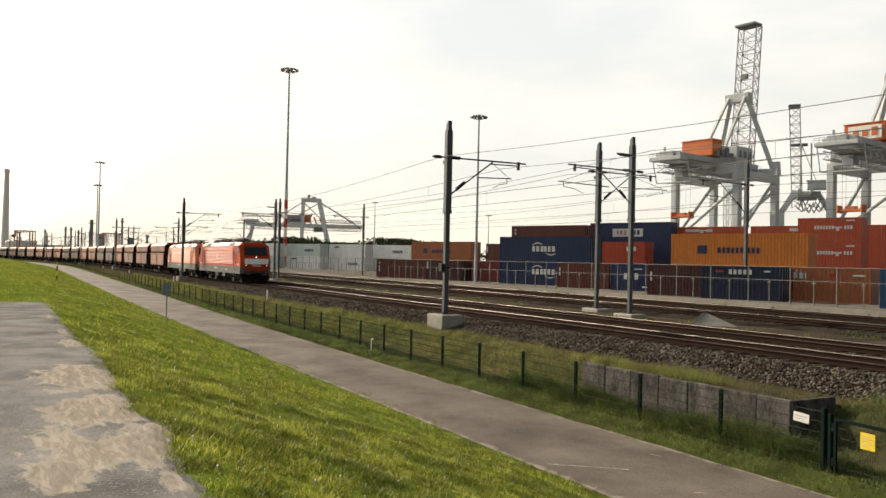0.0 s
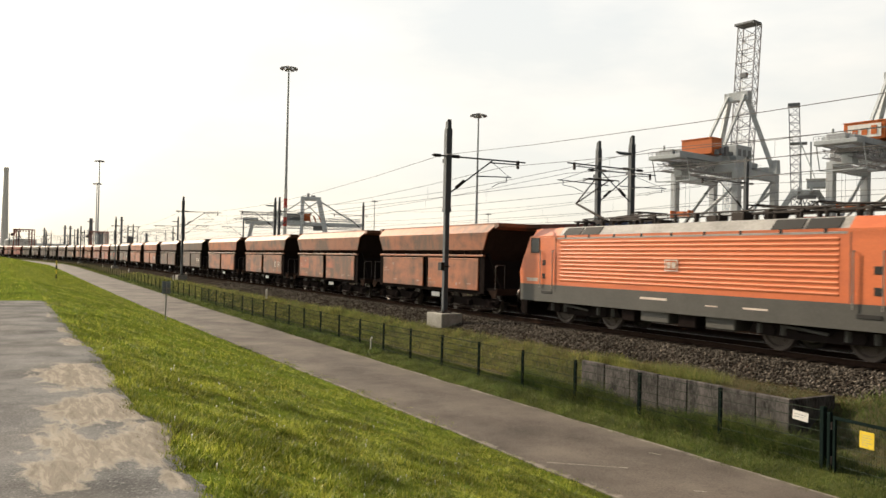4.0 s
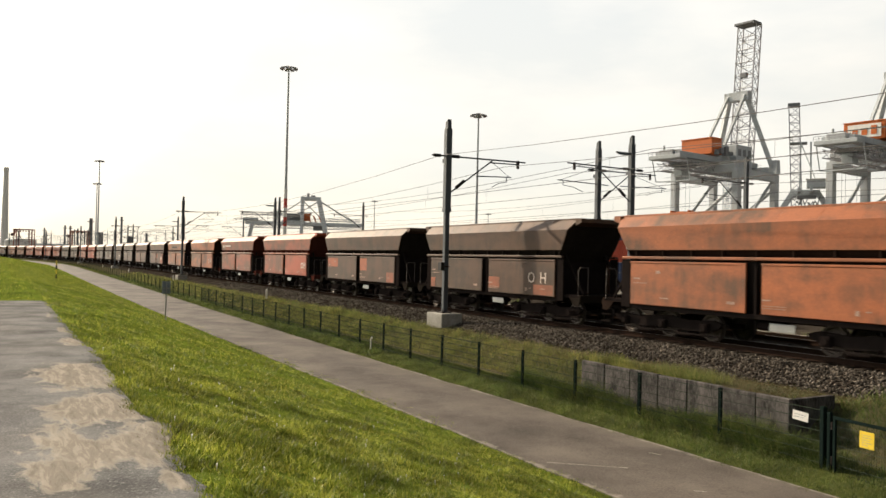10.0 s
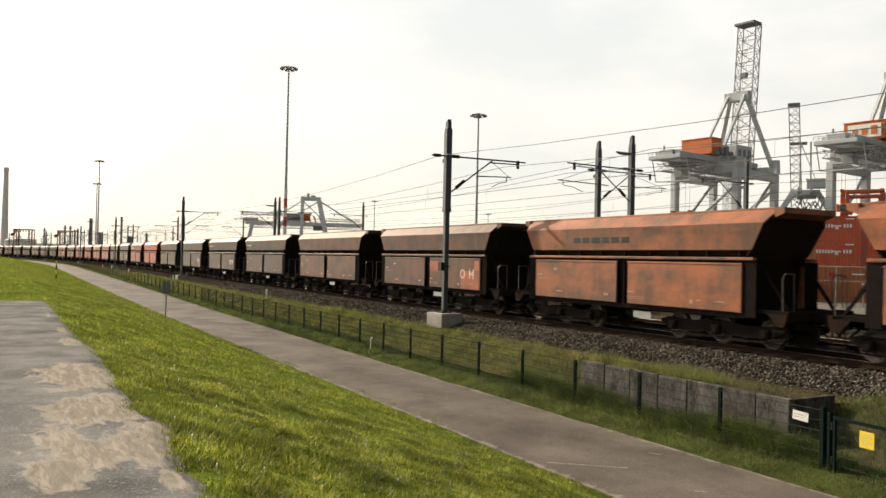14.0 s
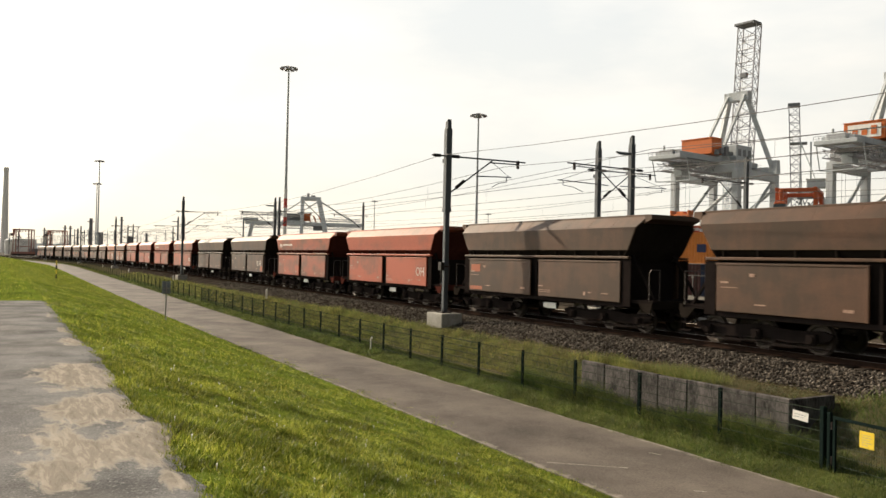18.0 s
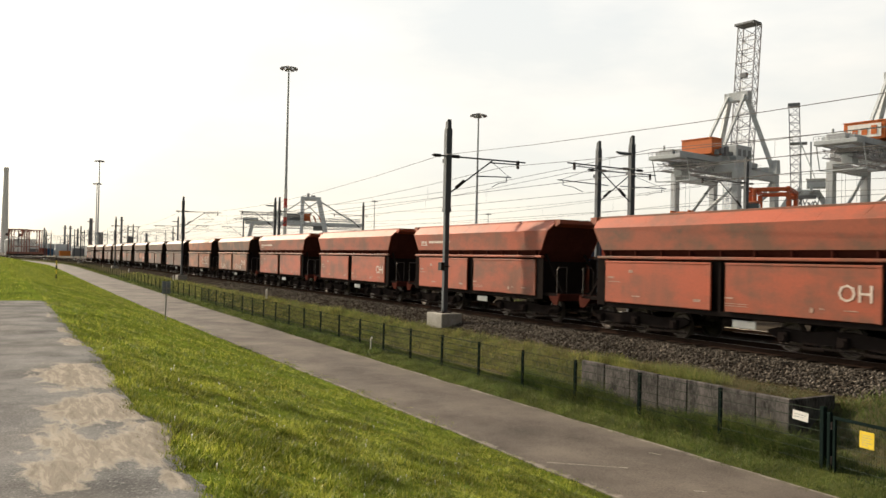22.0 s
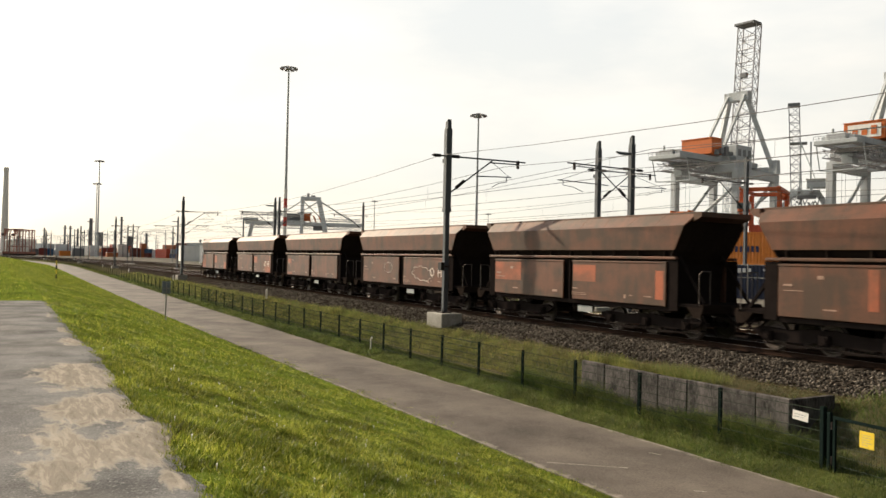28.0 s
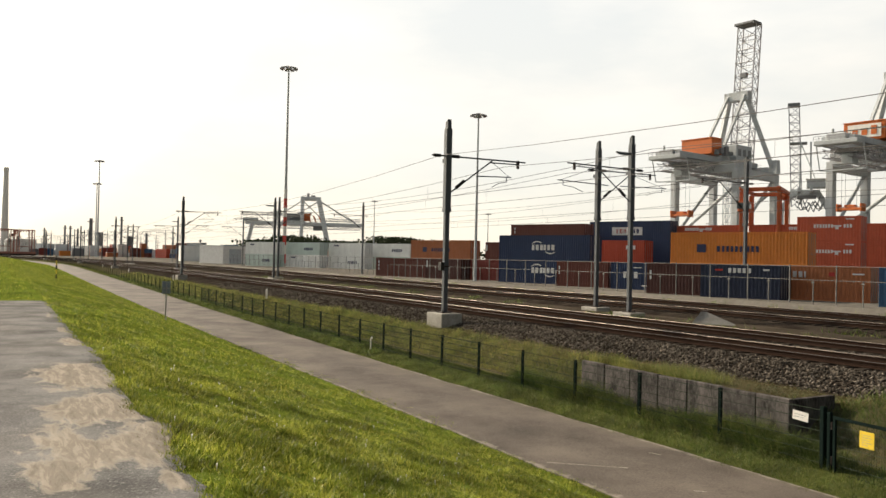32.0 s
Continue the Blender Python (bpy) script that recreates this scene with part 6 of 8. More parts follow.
for x, y, w_, h, mt in FAR_ROW:
    far_box(x, y, 0, 8, w_, h, mt, "storage_shed", "low industrial shed beside distant container stacks", "building", yaw=0)
rng = random.Random(23)
for k in range(26):
    x, y = -560 + 3.2 * k + rng.uniform(-2, 2), 6 + 3.4 * k + rng.uniform(-3, 3)
    lm = thing("lattice_pole", "slim dark lattice pole among distant sheds", "pole", "far harbour", pose(x, y, 0))
    h = rng.uniform(8.5, 17.5)
    part("shaft", Shape().bar((0, 0, 0), (0, 0, h), rng.uniform(0.18, 0.42), 6, 0.14), M["cranedark" if k % 3 else "carrierhaze"], lm)
    for half, up, r in ((1.6, 0.86, 0.14), (1.0, 0.7, 0.12)):
        part("crossarm", Shape().bar((0, -half, h * up), (0, half, h * up), r, 5), M["cranedark"], lm)
for x, y, h, r_ in ((-560, 8.5, 9.5, 3.2), (-562, 3.5, 9.0, 2.6)):
    tk = thing("storage_tank", "pale round storage tank far off in the harbour", "tank", "far harbour", pose(x, y, 0))
    part("shell", Shape().bar((0, 0, 0), (0, 0, h), r_, 20), M["white"], tk, smooth=False)
    part("cap", Shape().bar((0, 0, h), (0, 0, h + 0.9), r_, 20, r_ * 0.25), M["cranepale"], tk)
for k, (x, y, h, r_) in enumerate(((-700, 62, 30, 1.6), (-705, 70, 19, 2.2), (-690, 84, 32, 1.0), (-730, 96, 17, 3.0), (-650, 40, 22, 0.8), (-655, 44, 22, 0.8), (-600, 90, 17, 1.0), (-610, 130, 14, 0.8), (-740, 30, 22, 0.8), (-620, 112, 16, 0.7), (-800, 60, 24, 1.0))):
    t = thing("process_column", "dark steel column of a plant far off", "industrial column", "far harbour", pose(x, y, 0))
    part("shell", Shape().bar((0, 0, 0), (0, 0, h), r_, 12, r_ * 0.8), M["cranedark"], t)
    for q in range(3):
        part("platform", Shape().bar((0, 0, h * (0.4 + 0.25 * q)), (0, 0, h * (0.4 + 0.25 * q) + 0.5), r_ * 1.9, 10), M["cranedark"], t)
for k in range(14):
    x = -300 - 26 * k
    t = thing("catenary_mast", "slim dark steel line mast far along the tracks", "catenary mast", "overhead line masts", pose(x, (29, 47, 54)[k % 3] + bend(x) + rng.uniform(-3, 3), -0.2))
    part("pole", Shape().box(-0.14, 0.14, -0.14, 0.14, 0, 10.5, 0.02), M["mast"], t)
    part("arm", Shape().bar((0, -0.1, 8.2), (0, -4.2, 8.1), 0.06, 5).bar((0, -0.1, 6.4), (0, -2.4, 8.1), 0.05, 5), M["steel"], t)

# far trees
M["leaf"] = shade("far_leaves", (0.07, 0.085, 0.05), 0.9, dark=(0.035, 0.045, 0.025), scale=0.2, fine=2, amount=0.8, bump=0)
rng = random.Random(4)
wood = Shape()
for i in range(9000):
    u = rng.uniform(-0.42, 0.1) if i % 4 else rng.random()
    x, y = -420 + 190 * u + rng.uniform(-9, 9), 190 + 120 * u + rng.uniform(-12, 12)
    big = 1.0 + 0.5 * math.sin(u * 17) + 0.3 * math.sin(u * 41)
    z = (8.6 if u > 0.1 else 13.0) * (0.75 + 0.25 * big) * rng.random() ** 0.6
    r = rng.uniform(0.5, 1.3)
    vs = [Vector((rng.uniform(-1, 1), rng.uniform(-1, 1), rng.uniform(-0.8, 0.8))).normalized() * r * rng.uniform(0.7, 1.2) + Vector((x, y, z)) for _ in range(6)]
    wood.add(vs, [(0, 1, 2), (0, 2, 3), (0, 3, 4), (1, 4, 5), (2, 5, 3), (1, 5, 2), (0, 4, 1), (3, 5, 4)])
solid("far_wood", wood, M["leaf"], "low dark belt of leafy trees far behind the yard", "trees", kind="stuff")


# ---- the train: two electric locomotives and thirty-eight hopper wagons ----
LP = 15.277          # from wagon to wagon


def wagon_paint(name, base, grime, share, rough=0.6, gloss=0.32, vary=0.08):
    """Old wagon paint: grime in blotches and upright streaks over the colour; each panel has its own."""
    m = bpy.data.materials.new(name)
    m.use_nodes = True
    n, l = m.node_tree.nodes, m.node_tree.links
    b = n["Principled BSDF"]
    tc = n.new("ShaderNodeTexCoord")
    info = n.new("ShaderNodeObjectInfo")
    mul = n.new("ShaderNodeMath")
    mul.operation = "MULTIPLY"
    mul.inputs[1].default_value = 60.0
    l.new(info.outputs["Random"], mul.inputs[0])
    off = n.new("ShaderNodeVectorMath")
    off.operation = "ADD"
    l.new(tc.outputs["Object"], off.inputs[0])
    l.new(mul.outputs[0], off.inputs[1])

    def cloud(scale, stretch, detail, rough_=0.6):
        mp_ = n.new("ShaderNodeMapping")
        mp_.inputs["Scale"].default_value = stretch
        l.new(off.outputs[0], mp_.inputs["Vector"])
        t = n.new("ShaderNodeTexNoise")
        t.inputs["Scale"].default_value, t.inputs["Detail"].default_value, t.inputs["Roughness"].default_value = scale, detail, rough_
        l.new(mp_.outputs[0], t.inputs["Vector"])
        return t.outputs["Fac"]

    def rng_(sock, lo, hi, a=0.0, c=1.0):
        r = n.new("ShaderNodeMapRange")
        for k, v in (("From Min", lo), ("From Max", hi), ("To Min", a), ("To Max", c)):
            r.inputs[k].default_value = v
        l.new(sock, r.inputs["Value"])
        return r.outputs[0]

    def mixc(fac, a, c):
        x = n.new("ShaderNodeMix")
        x.data_type = "RGBA"
        l.new(fac, x.inputs[0])
        for i, q in ((6, a), (7, c)):
            if isinstance(q, tuple):
                x.inputs[i].default_value = (*q, 1)
            else:
                l.new(q, x.inputs[i])
        return x.outputs[2]

    blot = rng_(cloud(0.6, (0.8, 0.8, 1.5), 6), 0.41, 0.59)
    streak = rng_(cloud(1.0, (1.7, 1.7, 0.45), 5), 0.36, 0.64)
    fine = rng_(cloud(14, (1, 1, 1), 4), 0.35, 0.65)
    pick = n.new("ShaderNodeMath")
    pick.operation = "MULTIPLY"
    l.new(rng_(blot, 0, 1, share - 0.34, min(1.0, share + 0.3)), pick.inputs[0])
    l.new(rng_(streak, 0, 1, 0.62, 1.2), pick.inputs[1])
    own = n.new("ShaderNodeMath")       # some panels are dirtier than others
    own.use_clamp = True
    l.new(pick.outputs[0], own.inputs[0])
    l.new(rng_(info.outputs["Random"], 0, 1, -vary, vary * 1.4), own.inputs[1])
    col = mixc(own.outputs[0], base, grime)
    dark = tuple(v * 0.6 for v in grime)
    col = mixc(rng_(fine, 0, 1, 0.22, 0.0), col, dark)
    l.new(col, b.inputs["Base Color"])
    b.inputs["Roughness"].default_value = rough
    b.inputs["Specular IOR Level"].default_value = gloss
    b.inputs["Specular Tint"].default_value = (1.0, 0.78, 0.62, 1)
    bp = n.new("ShaderNodeBump")
    bp.inputs["Strength"].default_value, bp.inputs["Distance"].default_value = 0.25, 0.02
    l.new(cloud(2.2, (1, 1, 1), 2), bp.inputs["Height"])
    l.new(bp.outputs["Normal"], b.inputs["Normal"])
    return m


GR = (0.105, 0.058, 0.038)
PAINTS = {
    "R": wagon_paint("wagon_red", (0.34, 0.07, 0.035), (0.115, 0.056, 0.038), 0.36, vary=0.3),
    "O": wagon_paint("wagon_faded_red", (0.37, 0.115, 0.047), (0.095, 0.053, 0.036), 0.62, vary=0.2),
    "B": wagon_paint("wagon_brown", (0.16, 0.056, 0.032), (0.046, 0.029, 0.021), 0.88),
    "V": wagon_paint("wagon_olive_brown", (0.095, 0.046, 0.028), (0.038, 0.025, 0.018), 0.86),
}
RUST = wagon_paint("wagon_rust_patch", (0.34, 0.09, 0.042), (0.1, 0.052, 0.034), 0.42)
# near-black tones that put the shade of ends and slopes into the colour
SHADED = {k: shade("shaded_end_" + k, c_, 0.85, scale=1.2, fine=12, amount=0.8, bump=0.1) for k, c_ in (("R", (0.075, 0.024, 0.018)), ("O", (0.03, 0.02, 0.016)), ("B", (0.024, 0.018, 0.015)), ("V", (0.022, 0.018, 0.015)))}
M["under"] = shade("brake_dust_steel", (0.019, 0.015, 0.014), 0.88, 0.0, scale=2, fine=25, amount=0.7, bump=0.2)
M["wheel"] = shade("wheel_steel", (0.085, 0.07, 0.062), 0.5, 0.6, scale=3, fine=25, amount=0.6, bump=0.1)
M["stencil"] = shade("faded_stencil_paint", (0.36, 0.24, 0.18), 0.7, dark=(0.2, 0.12, 0.085), scale=6, fine=30, amount=1.0, bump=0)
M["mark"] = shade("worn_white_lettering", (0.62, 0.55, 0.48), 0.6, dark=(0.4, 0.3, 0.24), scale=3, fine=20, amount=0.7, bump=0)
MESH = {}


def cached(key, make):
    if key not in MESH:
        MESH[key] = make()
    return MESH[key]


def wheelset_mesh(r, mat):
    s = Shape().bar((0, -1.0, 0), (0, 1.0, 0), 0.085, 8)
    for q in (-1, 1):
        rings = [(0.7525 - 0.07, r + 0.028), (0.7525 - 0.03, r + 0.03), (0.7525 - 0.025, r + 0.002), (0.7525 + 0.065, r - 0.002), (0.7525 + 0.065, r * 0.82), (0.7525 + 0.02, r * 0.74), (0.7525 + 0.03, r * 0.35), (0.7525 + 0.08, r * 0.3), (0.7525 + 0.08, 0.05)]
        n = 24
        vs, fs = [], []
        for y, rr in rings:
            for i in range(n):
                a = 2 * math.pi * i / n
                vs.append((rr * math.cos(a), q * y, rr * math.sin(a)))
        for k in range(len(rings) - 1):
            for i in range(n):
                j = (i + 1) % n
                fs.append((k * n + i, k * n + j, (k + 1) * n + j, (k + 1) * n + i))
        s.add(vs, fs)
        for i in range(5):      # holes in the disc show that it turns
            a = 2 * math.pi * i / 5
            s.bar((r * 0.55 * math.cos(a), q * 0.775, r * 0.55 * math.sin(a)), (r * 0.55 * math.cos(a), q * 0.8, r * 0.55 * math.sin(a)), 0.05, 6)
    return s.mesh("wheelset", mat)


WHEELSETS = {"w": [[], [], []], "l": [[], []]}
BOGIE_X = 4.1
AXLES = (-1.9, 0.0, 1.9)


def wagon_bogie(t, x):
    bg_ = part("bogie", cached("wb_frame", lambda: Shape().box(-0.25, 0.25, -0.9, 0.9, 0.5, 0.75, 0.03).box(-2.5, 2.5, -0.06, 0.06, 0.45, 0.6).mesh("bogie", M["under"])), None, t, m=pose(x, 0, 0))
    for q in (-1, 1):
        def frame_side():
            o = [(-2.55, 0.62), (-2.2, 0.72), (-1.2, 0.66), (-0.5, 0.74), (0.5, 0.74), (1.2, 0.66), (2.2, 0.72), (2.55, 0.62), (2.45, 0.5), (2.1, 0.36), (1.6, 0.34), (1.1, 0.3), (0.3, 0.36), (-0.3, 0.36), (-1.1, 0.3), (-1.6, 0.34), (-2.1, 0.36), (-2.45, 0.5)]
            return Shape().prism(o, 1, -0.05, 0.05).mesh("side_frame", M["under"])
        part("side_frame", cached("wb_side", frame_side), None, bg_, m=pose(0, q * 1.02, 0))
        part("brake_beam", cached("wb_beam", lambda: Shape().bar((-2.45, 0, 0.24), (2.45, 0, 0.2), 0.025, 5).box(-1.3, -0.6, -0.02, 0.02, 0.16, 0.22).box(0.6, 1.3, -0.02, 0.02, 0.16, 0.22).mesh("brake_beam", M["under"])), None, bg_, m=pose(0, q * 1.12, 0))
        for a in AXLES:
            part("axle_box", cached("wb_box", lambda: Shape().box(-0.16, 0.16, -0.09, 0.09, 0.3, 0.62, 0.03).bar((0, -0.13, 0.46), (0, 0.02, 0.46), 0.11, 10).mesh("axle_box", M["under"])), None, bg_, m=pose(a, q * 1.13 if q < 0 else q * 1.13, 0) @ (pose(0, 0, 0) if q < 0 else pose(0, 0, 0, 0, 0, 180)))
    for k, a in enumerate(AXLES):
        w = part("wheelset", cached("w_wheel", lambda: wheelset_mesh(0.46, M["wheel"])), None, bg_, m=pose(a, 0, 0.46))
        WHEELSETS["w"][k].append(w)


def wagon(kind, marks, label):
    """A saddle-bottom hopper wagon. The origin is on the rails under its middle."""
    t = thing("hopper_wagon", label, "freight wagon", "hopper wagons of the train")
    P, S = PAINTS[kind], SHADED[kind]

    def c(key, make):
        return cached((key, kind), make)

    W = 1.42
    for q in (-1, 1):
        def upper():
            s = Shape()
            # the outer skin slopes in at both ends with the end walls
            o = [(-5.68, 0.05, 3.03), (5.68, 0.05, 3.03), (6.14, 0.0, 3.86), (-6.14, 0.0, 3.86)]
            s.add(o + [(x, y + 0.05, z) for x, y, z in o], [(0, 1, 2, 3), (7, 6, 5, 4), (0, 4, 5, 1), (1, 5, 6, 2), (2, 6, 7, 3), (3, 7, 4, 0)])
            return s.mesh("upper_side", P)
        part("upper_side", c("upper", upper), None, t, m=pose(0, -W - 0.06, 0) if q < 0 else pose(0, W + 0.06, 0, 0, 0, 180))

        def chamfer():
            xs_ = [-6.14]
            for i in range(1, 9):
                x = -6.14 + 12.28 * i / 9
                xs_ += [x - 0.02, x, x + 0.02]
            xs_.append(6.14)
            vs = []
            for k, x in enumerate(xs_):
                dip = 0.005 if 0 < k < len(xs_) - 1 and k % 3 == 2 else 0.0
                top = x * 6.36 / 6.14
                vs += [(x, 0.0 + dip, 3.86 - dip), (top, 0.42 + dip, 4.29 - dip), (top, 0.46, 4.25), (x, 0.05, 3.83)]
            fs = [(i * 4 + j, (i + 1) * 4 + j, (i + 1) * 4 + (j + 1) % 4, i * 4 + (j + 1) % 4) for i in range(len(xs_) - 1) for j in range(4)]
            fs += [(0, 1, 2, 3), tuple(range(len(vs) - 4, len(vs)))]
            return Shape().add(vs, fs).mesh("top_panel", P)
        part("top_panel", c("chamf", chamfer), None, t, m=pose(0, -W - 0.06, 0) if q < 0 else pose(0, W + 0.06, 0, 0, 0, 180))
        part("top_rim", c("rim", lambda: Shape().box(-6.34, 6.34, -0.05, 0.05, 4.25, 4.33, 0.015).mesh("top_rim", P)), None, t, m=pose(0, q * (W - 0.38), 0))
        # slope and gussets below the fold: their shade is painted in with S
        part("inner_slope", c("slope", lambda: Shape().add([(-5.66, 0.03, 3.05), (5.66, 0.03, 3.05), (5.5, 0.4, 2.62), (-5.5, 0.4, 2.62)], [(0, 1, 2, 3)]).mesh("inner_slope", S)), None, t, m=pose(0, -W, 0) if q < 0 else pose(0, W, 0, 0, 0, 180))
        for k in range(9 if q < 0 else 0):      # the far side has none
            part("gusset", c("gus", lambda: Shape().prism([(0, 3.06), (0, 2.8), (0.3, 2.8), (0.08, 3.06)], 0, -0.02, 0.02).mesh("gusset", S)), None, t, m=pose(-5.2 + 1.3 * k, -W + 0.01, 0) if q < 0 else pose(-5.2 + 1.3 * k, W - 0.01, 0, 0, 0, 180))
        part("ledge", c("ledge", lambda: Shape().box(-5.84, 5.84, -0.09, 0.07, 2.7, 2.8, 0.02).mesh("ledge", P)), None, t, m=pose(0, q * (W + 0.02), 0))
        for h_ in (-1, 1):
            def door():
                s = Shape().box(-2.55, 2.55, -0.03, 0.03, 1.08, 2.6, 0.02)
                s.box(-2.56, 2.56, -0.05, 0.02, 2.55, 2.62, 0.012)
                s.box(2.44, 2.56, -0.045, 0.02, 1.08, 2.55, 0.01)
                return s.mesh("discharge_door", P)
            part("discharge_door", c("door", door), None, t, m=pose(h_ * 2.84, q * 1.47, 0) if q < 0 else pose(h_ * 2.84, q * 1.47, 0, 0, 0, 180))
        part("centre_rib", c("rib", lambda: Shape().box(-0.05, 0.05, -0.02, 0.12, 1.0, 2.68, 0.01).mesh("centre_rib", M["under"])), None, t, m=pose(0, q * 1.4, 0))
        part("sill", c("sill", lambda: Shape().box(-5.6, 5.6, -0.05, 0.05, 0.92, 1.07, 0.01).mesh("sill", M["under"])), None, t, m=pose(0, q * 1.36, 0))
        if q > 0:
            continue
        part("air_tank", cached("tank", lambda: Shape().bar((-0.5, 0, 0.72), (0.5, 0, 0.72), 0.16, 10).mesh("air_tank", M["under"])), None, t, m=pose(-0.3 * q, q * 0.9, 0))
        part("lever_plate", cached("lever", lambda: Shape().box(-0.44, 0.44, -0.01, 0.01, 0.6, 0.84, 0.004).mesh("lever_plate", M["steel"])), None, t, m=pose(0.9 * -q, q * 1.32, 0))
    # ends, painted near black with S for the shade between wagons
    for e in (-1, 1):
        rot = pose(0, 0, 0) if e > 0 else pose(0, 0, 0, 0, 0, 180)

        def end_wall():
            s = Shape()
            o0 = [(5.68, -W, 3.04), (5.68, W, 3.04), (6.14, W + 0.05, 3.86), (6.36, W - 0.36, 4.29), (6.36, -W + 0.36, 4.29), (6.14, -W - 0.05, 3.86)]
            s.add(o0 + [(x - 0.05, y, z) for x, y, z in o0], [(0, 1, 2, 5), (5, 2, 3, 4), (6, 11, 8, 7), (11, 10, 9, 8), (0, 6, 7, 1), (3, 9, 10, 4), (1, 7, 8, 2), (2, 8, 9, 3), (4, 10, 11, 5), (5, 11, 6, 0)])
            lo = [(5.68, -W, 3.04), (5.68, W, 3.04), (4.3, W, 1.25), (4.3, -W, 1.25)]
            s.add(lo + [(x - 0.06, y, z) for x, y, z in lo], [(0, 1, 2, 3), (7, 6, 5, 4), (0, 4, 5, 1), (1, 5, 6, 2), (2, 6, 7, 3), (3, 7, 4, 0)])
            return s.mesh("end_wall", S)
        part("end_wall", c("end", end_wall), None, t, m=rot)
        part("end_lip", c("lip", lambda: Shape().prism([(6.3, 4.0), (6.66, 4.14), (6.66, 4.31), (6.3, 4.31)], 1, -1.2, 1.2).mesh("end_lip", P)), None, t, m=rot)
        part("walk_floor", c("wfloor", lambda: Shape().box(5.6, 6.86, -1.36, 1.36, 1.17, 1.22).mesh("walk_floor", M["under"])), None, t, m=rot)
        for q in (-1, 1):
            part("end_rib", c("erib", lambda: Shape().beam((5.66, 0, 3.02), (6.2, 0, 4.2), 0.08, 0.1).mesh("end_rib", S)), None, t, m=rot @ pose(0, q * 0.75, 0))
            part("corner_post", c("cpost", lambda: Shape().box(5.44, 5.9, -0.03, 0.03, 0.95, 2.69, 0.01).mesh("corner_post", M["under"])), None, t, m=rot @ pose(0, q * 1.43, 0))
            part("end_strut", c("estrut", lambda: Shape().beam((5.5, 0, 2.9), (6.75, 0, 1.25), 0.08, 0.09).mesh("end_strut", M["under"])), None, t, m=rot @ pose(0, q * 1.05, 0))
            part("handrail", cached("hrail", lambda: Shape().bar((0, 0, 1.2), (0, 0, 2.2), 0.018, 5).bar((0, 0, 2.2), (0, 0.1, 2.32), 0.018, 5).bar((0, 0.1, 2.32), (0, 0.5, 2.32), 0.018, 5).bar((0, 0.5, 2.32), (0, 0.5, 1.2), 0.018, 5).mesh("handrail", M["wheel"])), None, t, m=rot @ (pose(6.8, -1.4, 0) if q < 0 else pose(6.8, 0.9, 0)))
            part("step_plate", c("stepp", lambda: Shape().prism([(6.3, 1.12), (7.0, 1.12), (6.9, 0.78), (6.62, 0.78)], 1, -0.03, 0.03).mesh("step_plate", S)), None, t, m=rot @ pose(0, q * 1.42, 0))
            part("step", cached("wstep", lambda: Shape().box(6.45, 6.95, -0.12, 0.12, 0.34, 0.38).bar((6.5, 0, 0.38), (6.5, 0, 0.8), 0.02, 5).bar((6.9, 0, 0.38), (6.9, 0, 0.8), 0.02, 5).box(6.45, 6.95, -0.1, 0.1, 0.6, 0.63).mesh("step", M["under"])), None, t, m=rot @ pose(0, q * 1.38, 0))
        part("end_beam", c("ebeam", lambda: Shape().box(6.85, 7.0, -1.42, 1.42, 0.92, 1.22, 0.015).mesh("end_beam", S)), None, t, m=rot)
        part("coupling", cached("coup", lambda: Shape().box(6.98, 7.4, -0.16, 0.16, 0.86, 1.16, 0.03).box(7.36, 7.63, -0.32, 0.3, 0.74, 1.3, 0.04).bar((7.0, -0.35, 0.95), (7.5, -0.3, 0.5), 0.035, 5).bar((7.0, 0.35, 0.95), (7.5, 0.3, 0.5), 0.035, 5).mesh("coupling", M["under"])), None, t, m=rot)
        wagon_bogie(t, e * BOGIE_X)
    part("underframe", cached("uframe", lambda: Shape().box(-6.9, 6.9, -0.35, 0.35, 0.8, 1.15, 0.02).box(-6.9, -5.4, -1.35, 1.35, 1.1, 1.16).box(5.4, 6.9, -1.35, 1.35, 1.1, 1.16).mesh("underframe", M["under"])), None, t)
    part("hopper_bottom", c("hopb", lambda: Shape().prism([(-1.38, 2.66), (1.38, 2.66), (1.2, 1.0), (-1.2, 1.0)], 0, -5.3, 5.3).mesh("hopper_bottom", M["under"])), None, t)
    part("inner_load", cached("load", lambda: Shape().box(-5.4, 5.4, -1.3, 1.3, 3.2, 3.85, 0.1).mesh("inner_load", M["black"])), None, t, "dark coal in the hopper")
    # lettering
    y = -1.51
    if "O" in marks:
        part("letter", cached("let_O", lambda: letters("O", 0.68)), None, t, m=pose(4.42 if kind == "R" else 3.75, y, 1.62)).data.materials or MESH["let_O"].materials.append(M["mark"])
        part("letter", cached("let_H", lambda: letters("H", 0.68)), None, t, m=pose(4.95 if kind == "R" else 4.6, y, 1.62)).data.materials or MESH["let_H"].materials.append(M["mark"])
    for k, (a, b, z0, z1) in enumerate(STENCILS):
        part("stencil_marking", cached(("stencil", k), lambda: Shape().box(a, b, -0.004, 0.004, z0, z1).mesh("stencil_marking", M["stencil"])), None, t, m=pose(0, y, 0))
    if "D" in marks:
        part("name_marking", cached("dbs", name_bars), None, t, "white worn name in plain blocks", m=pose(0, -1.455, 0))
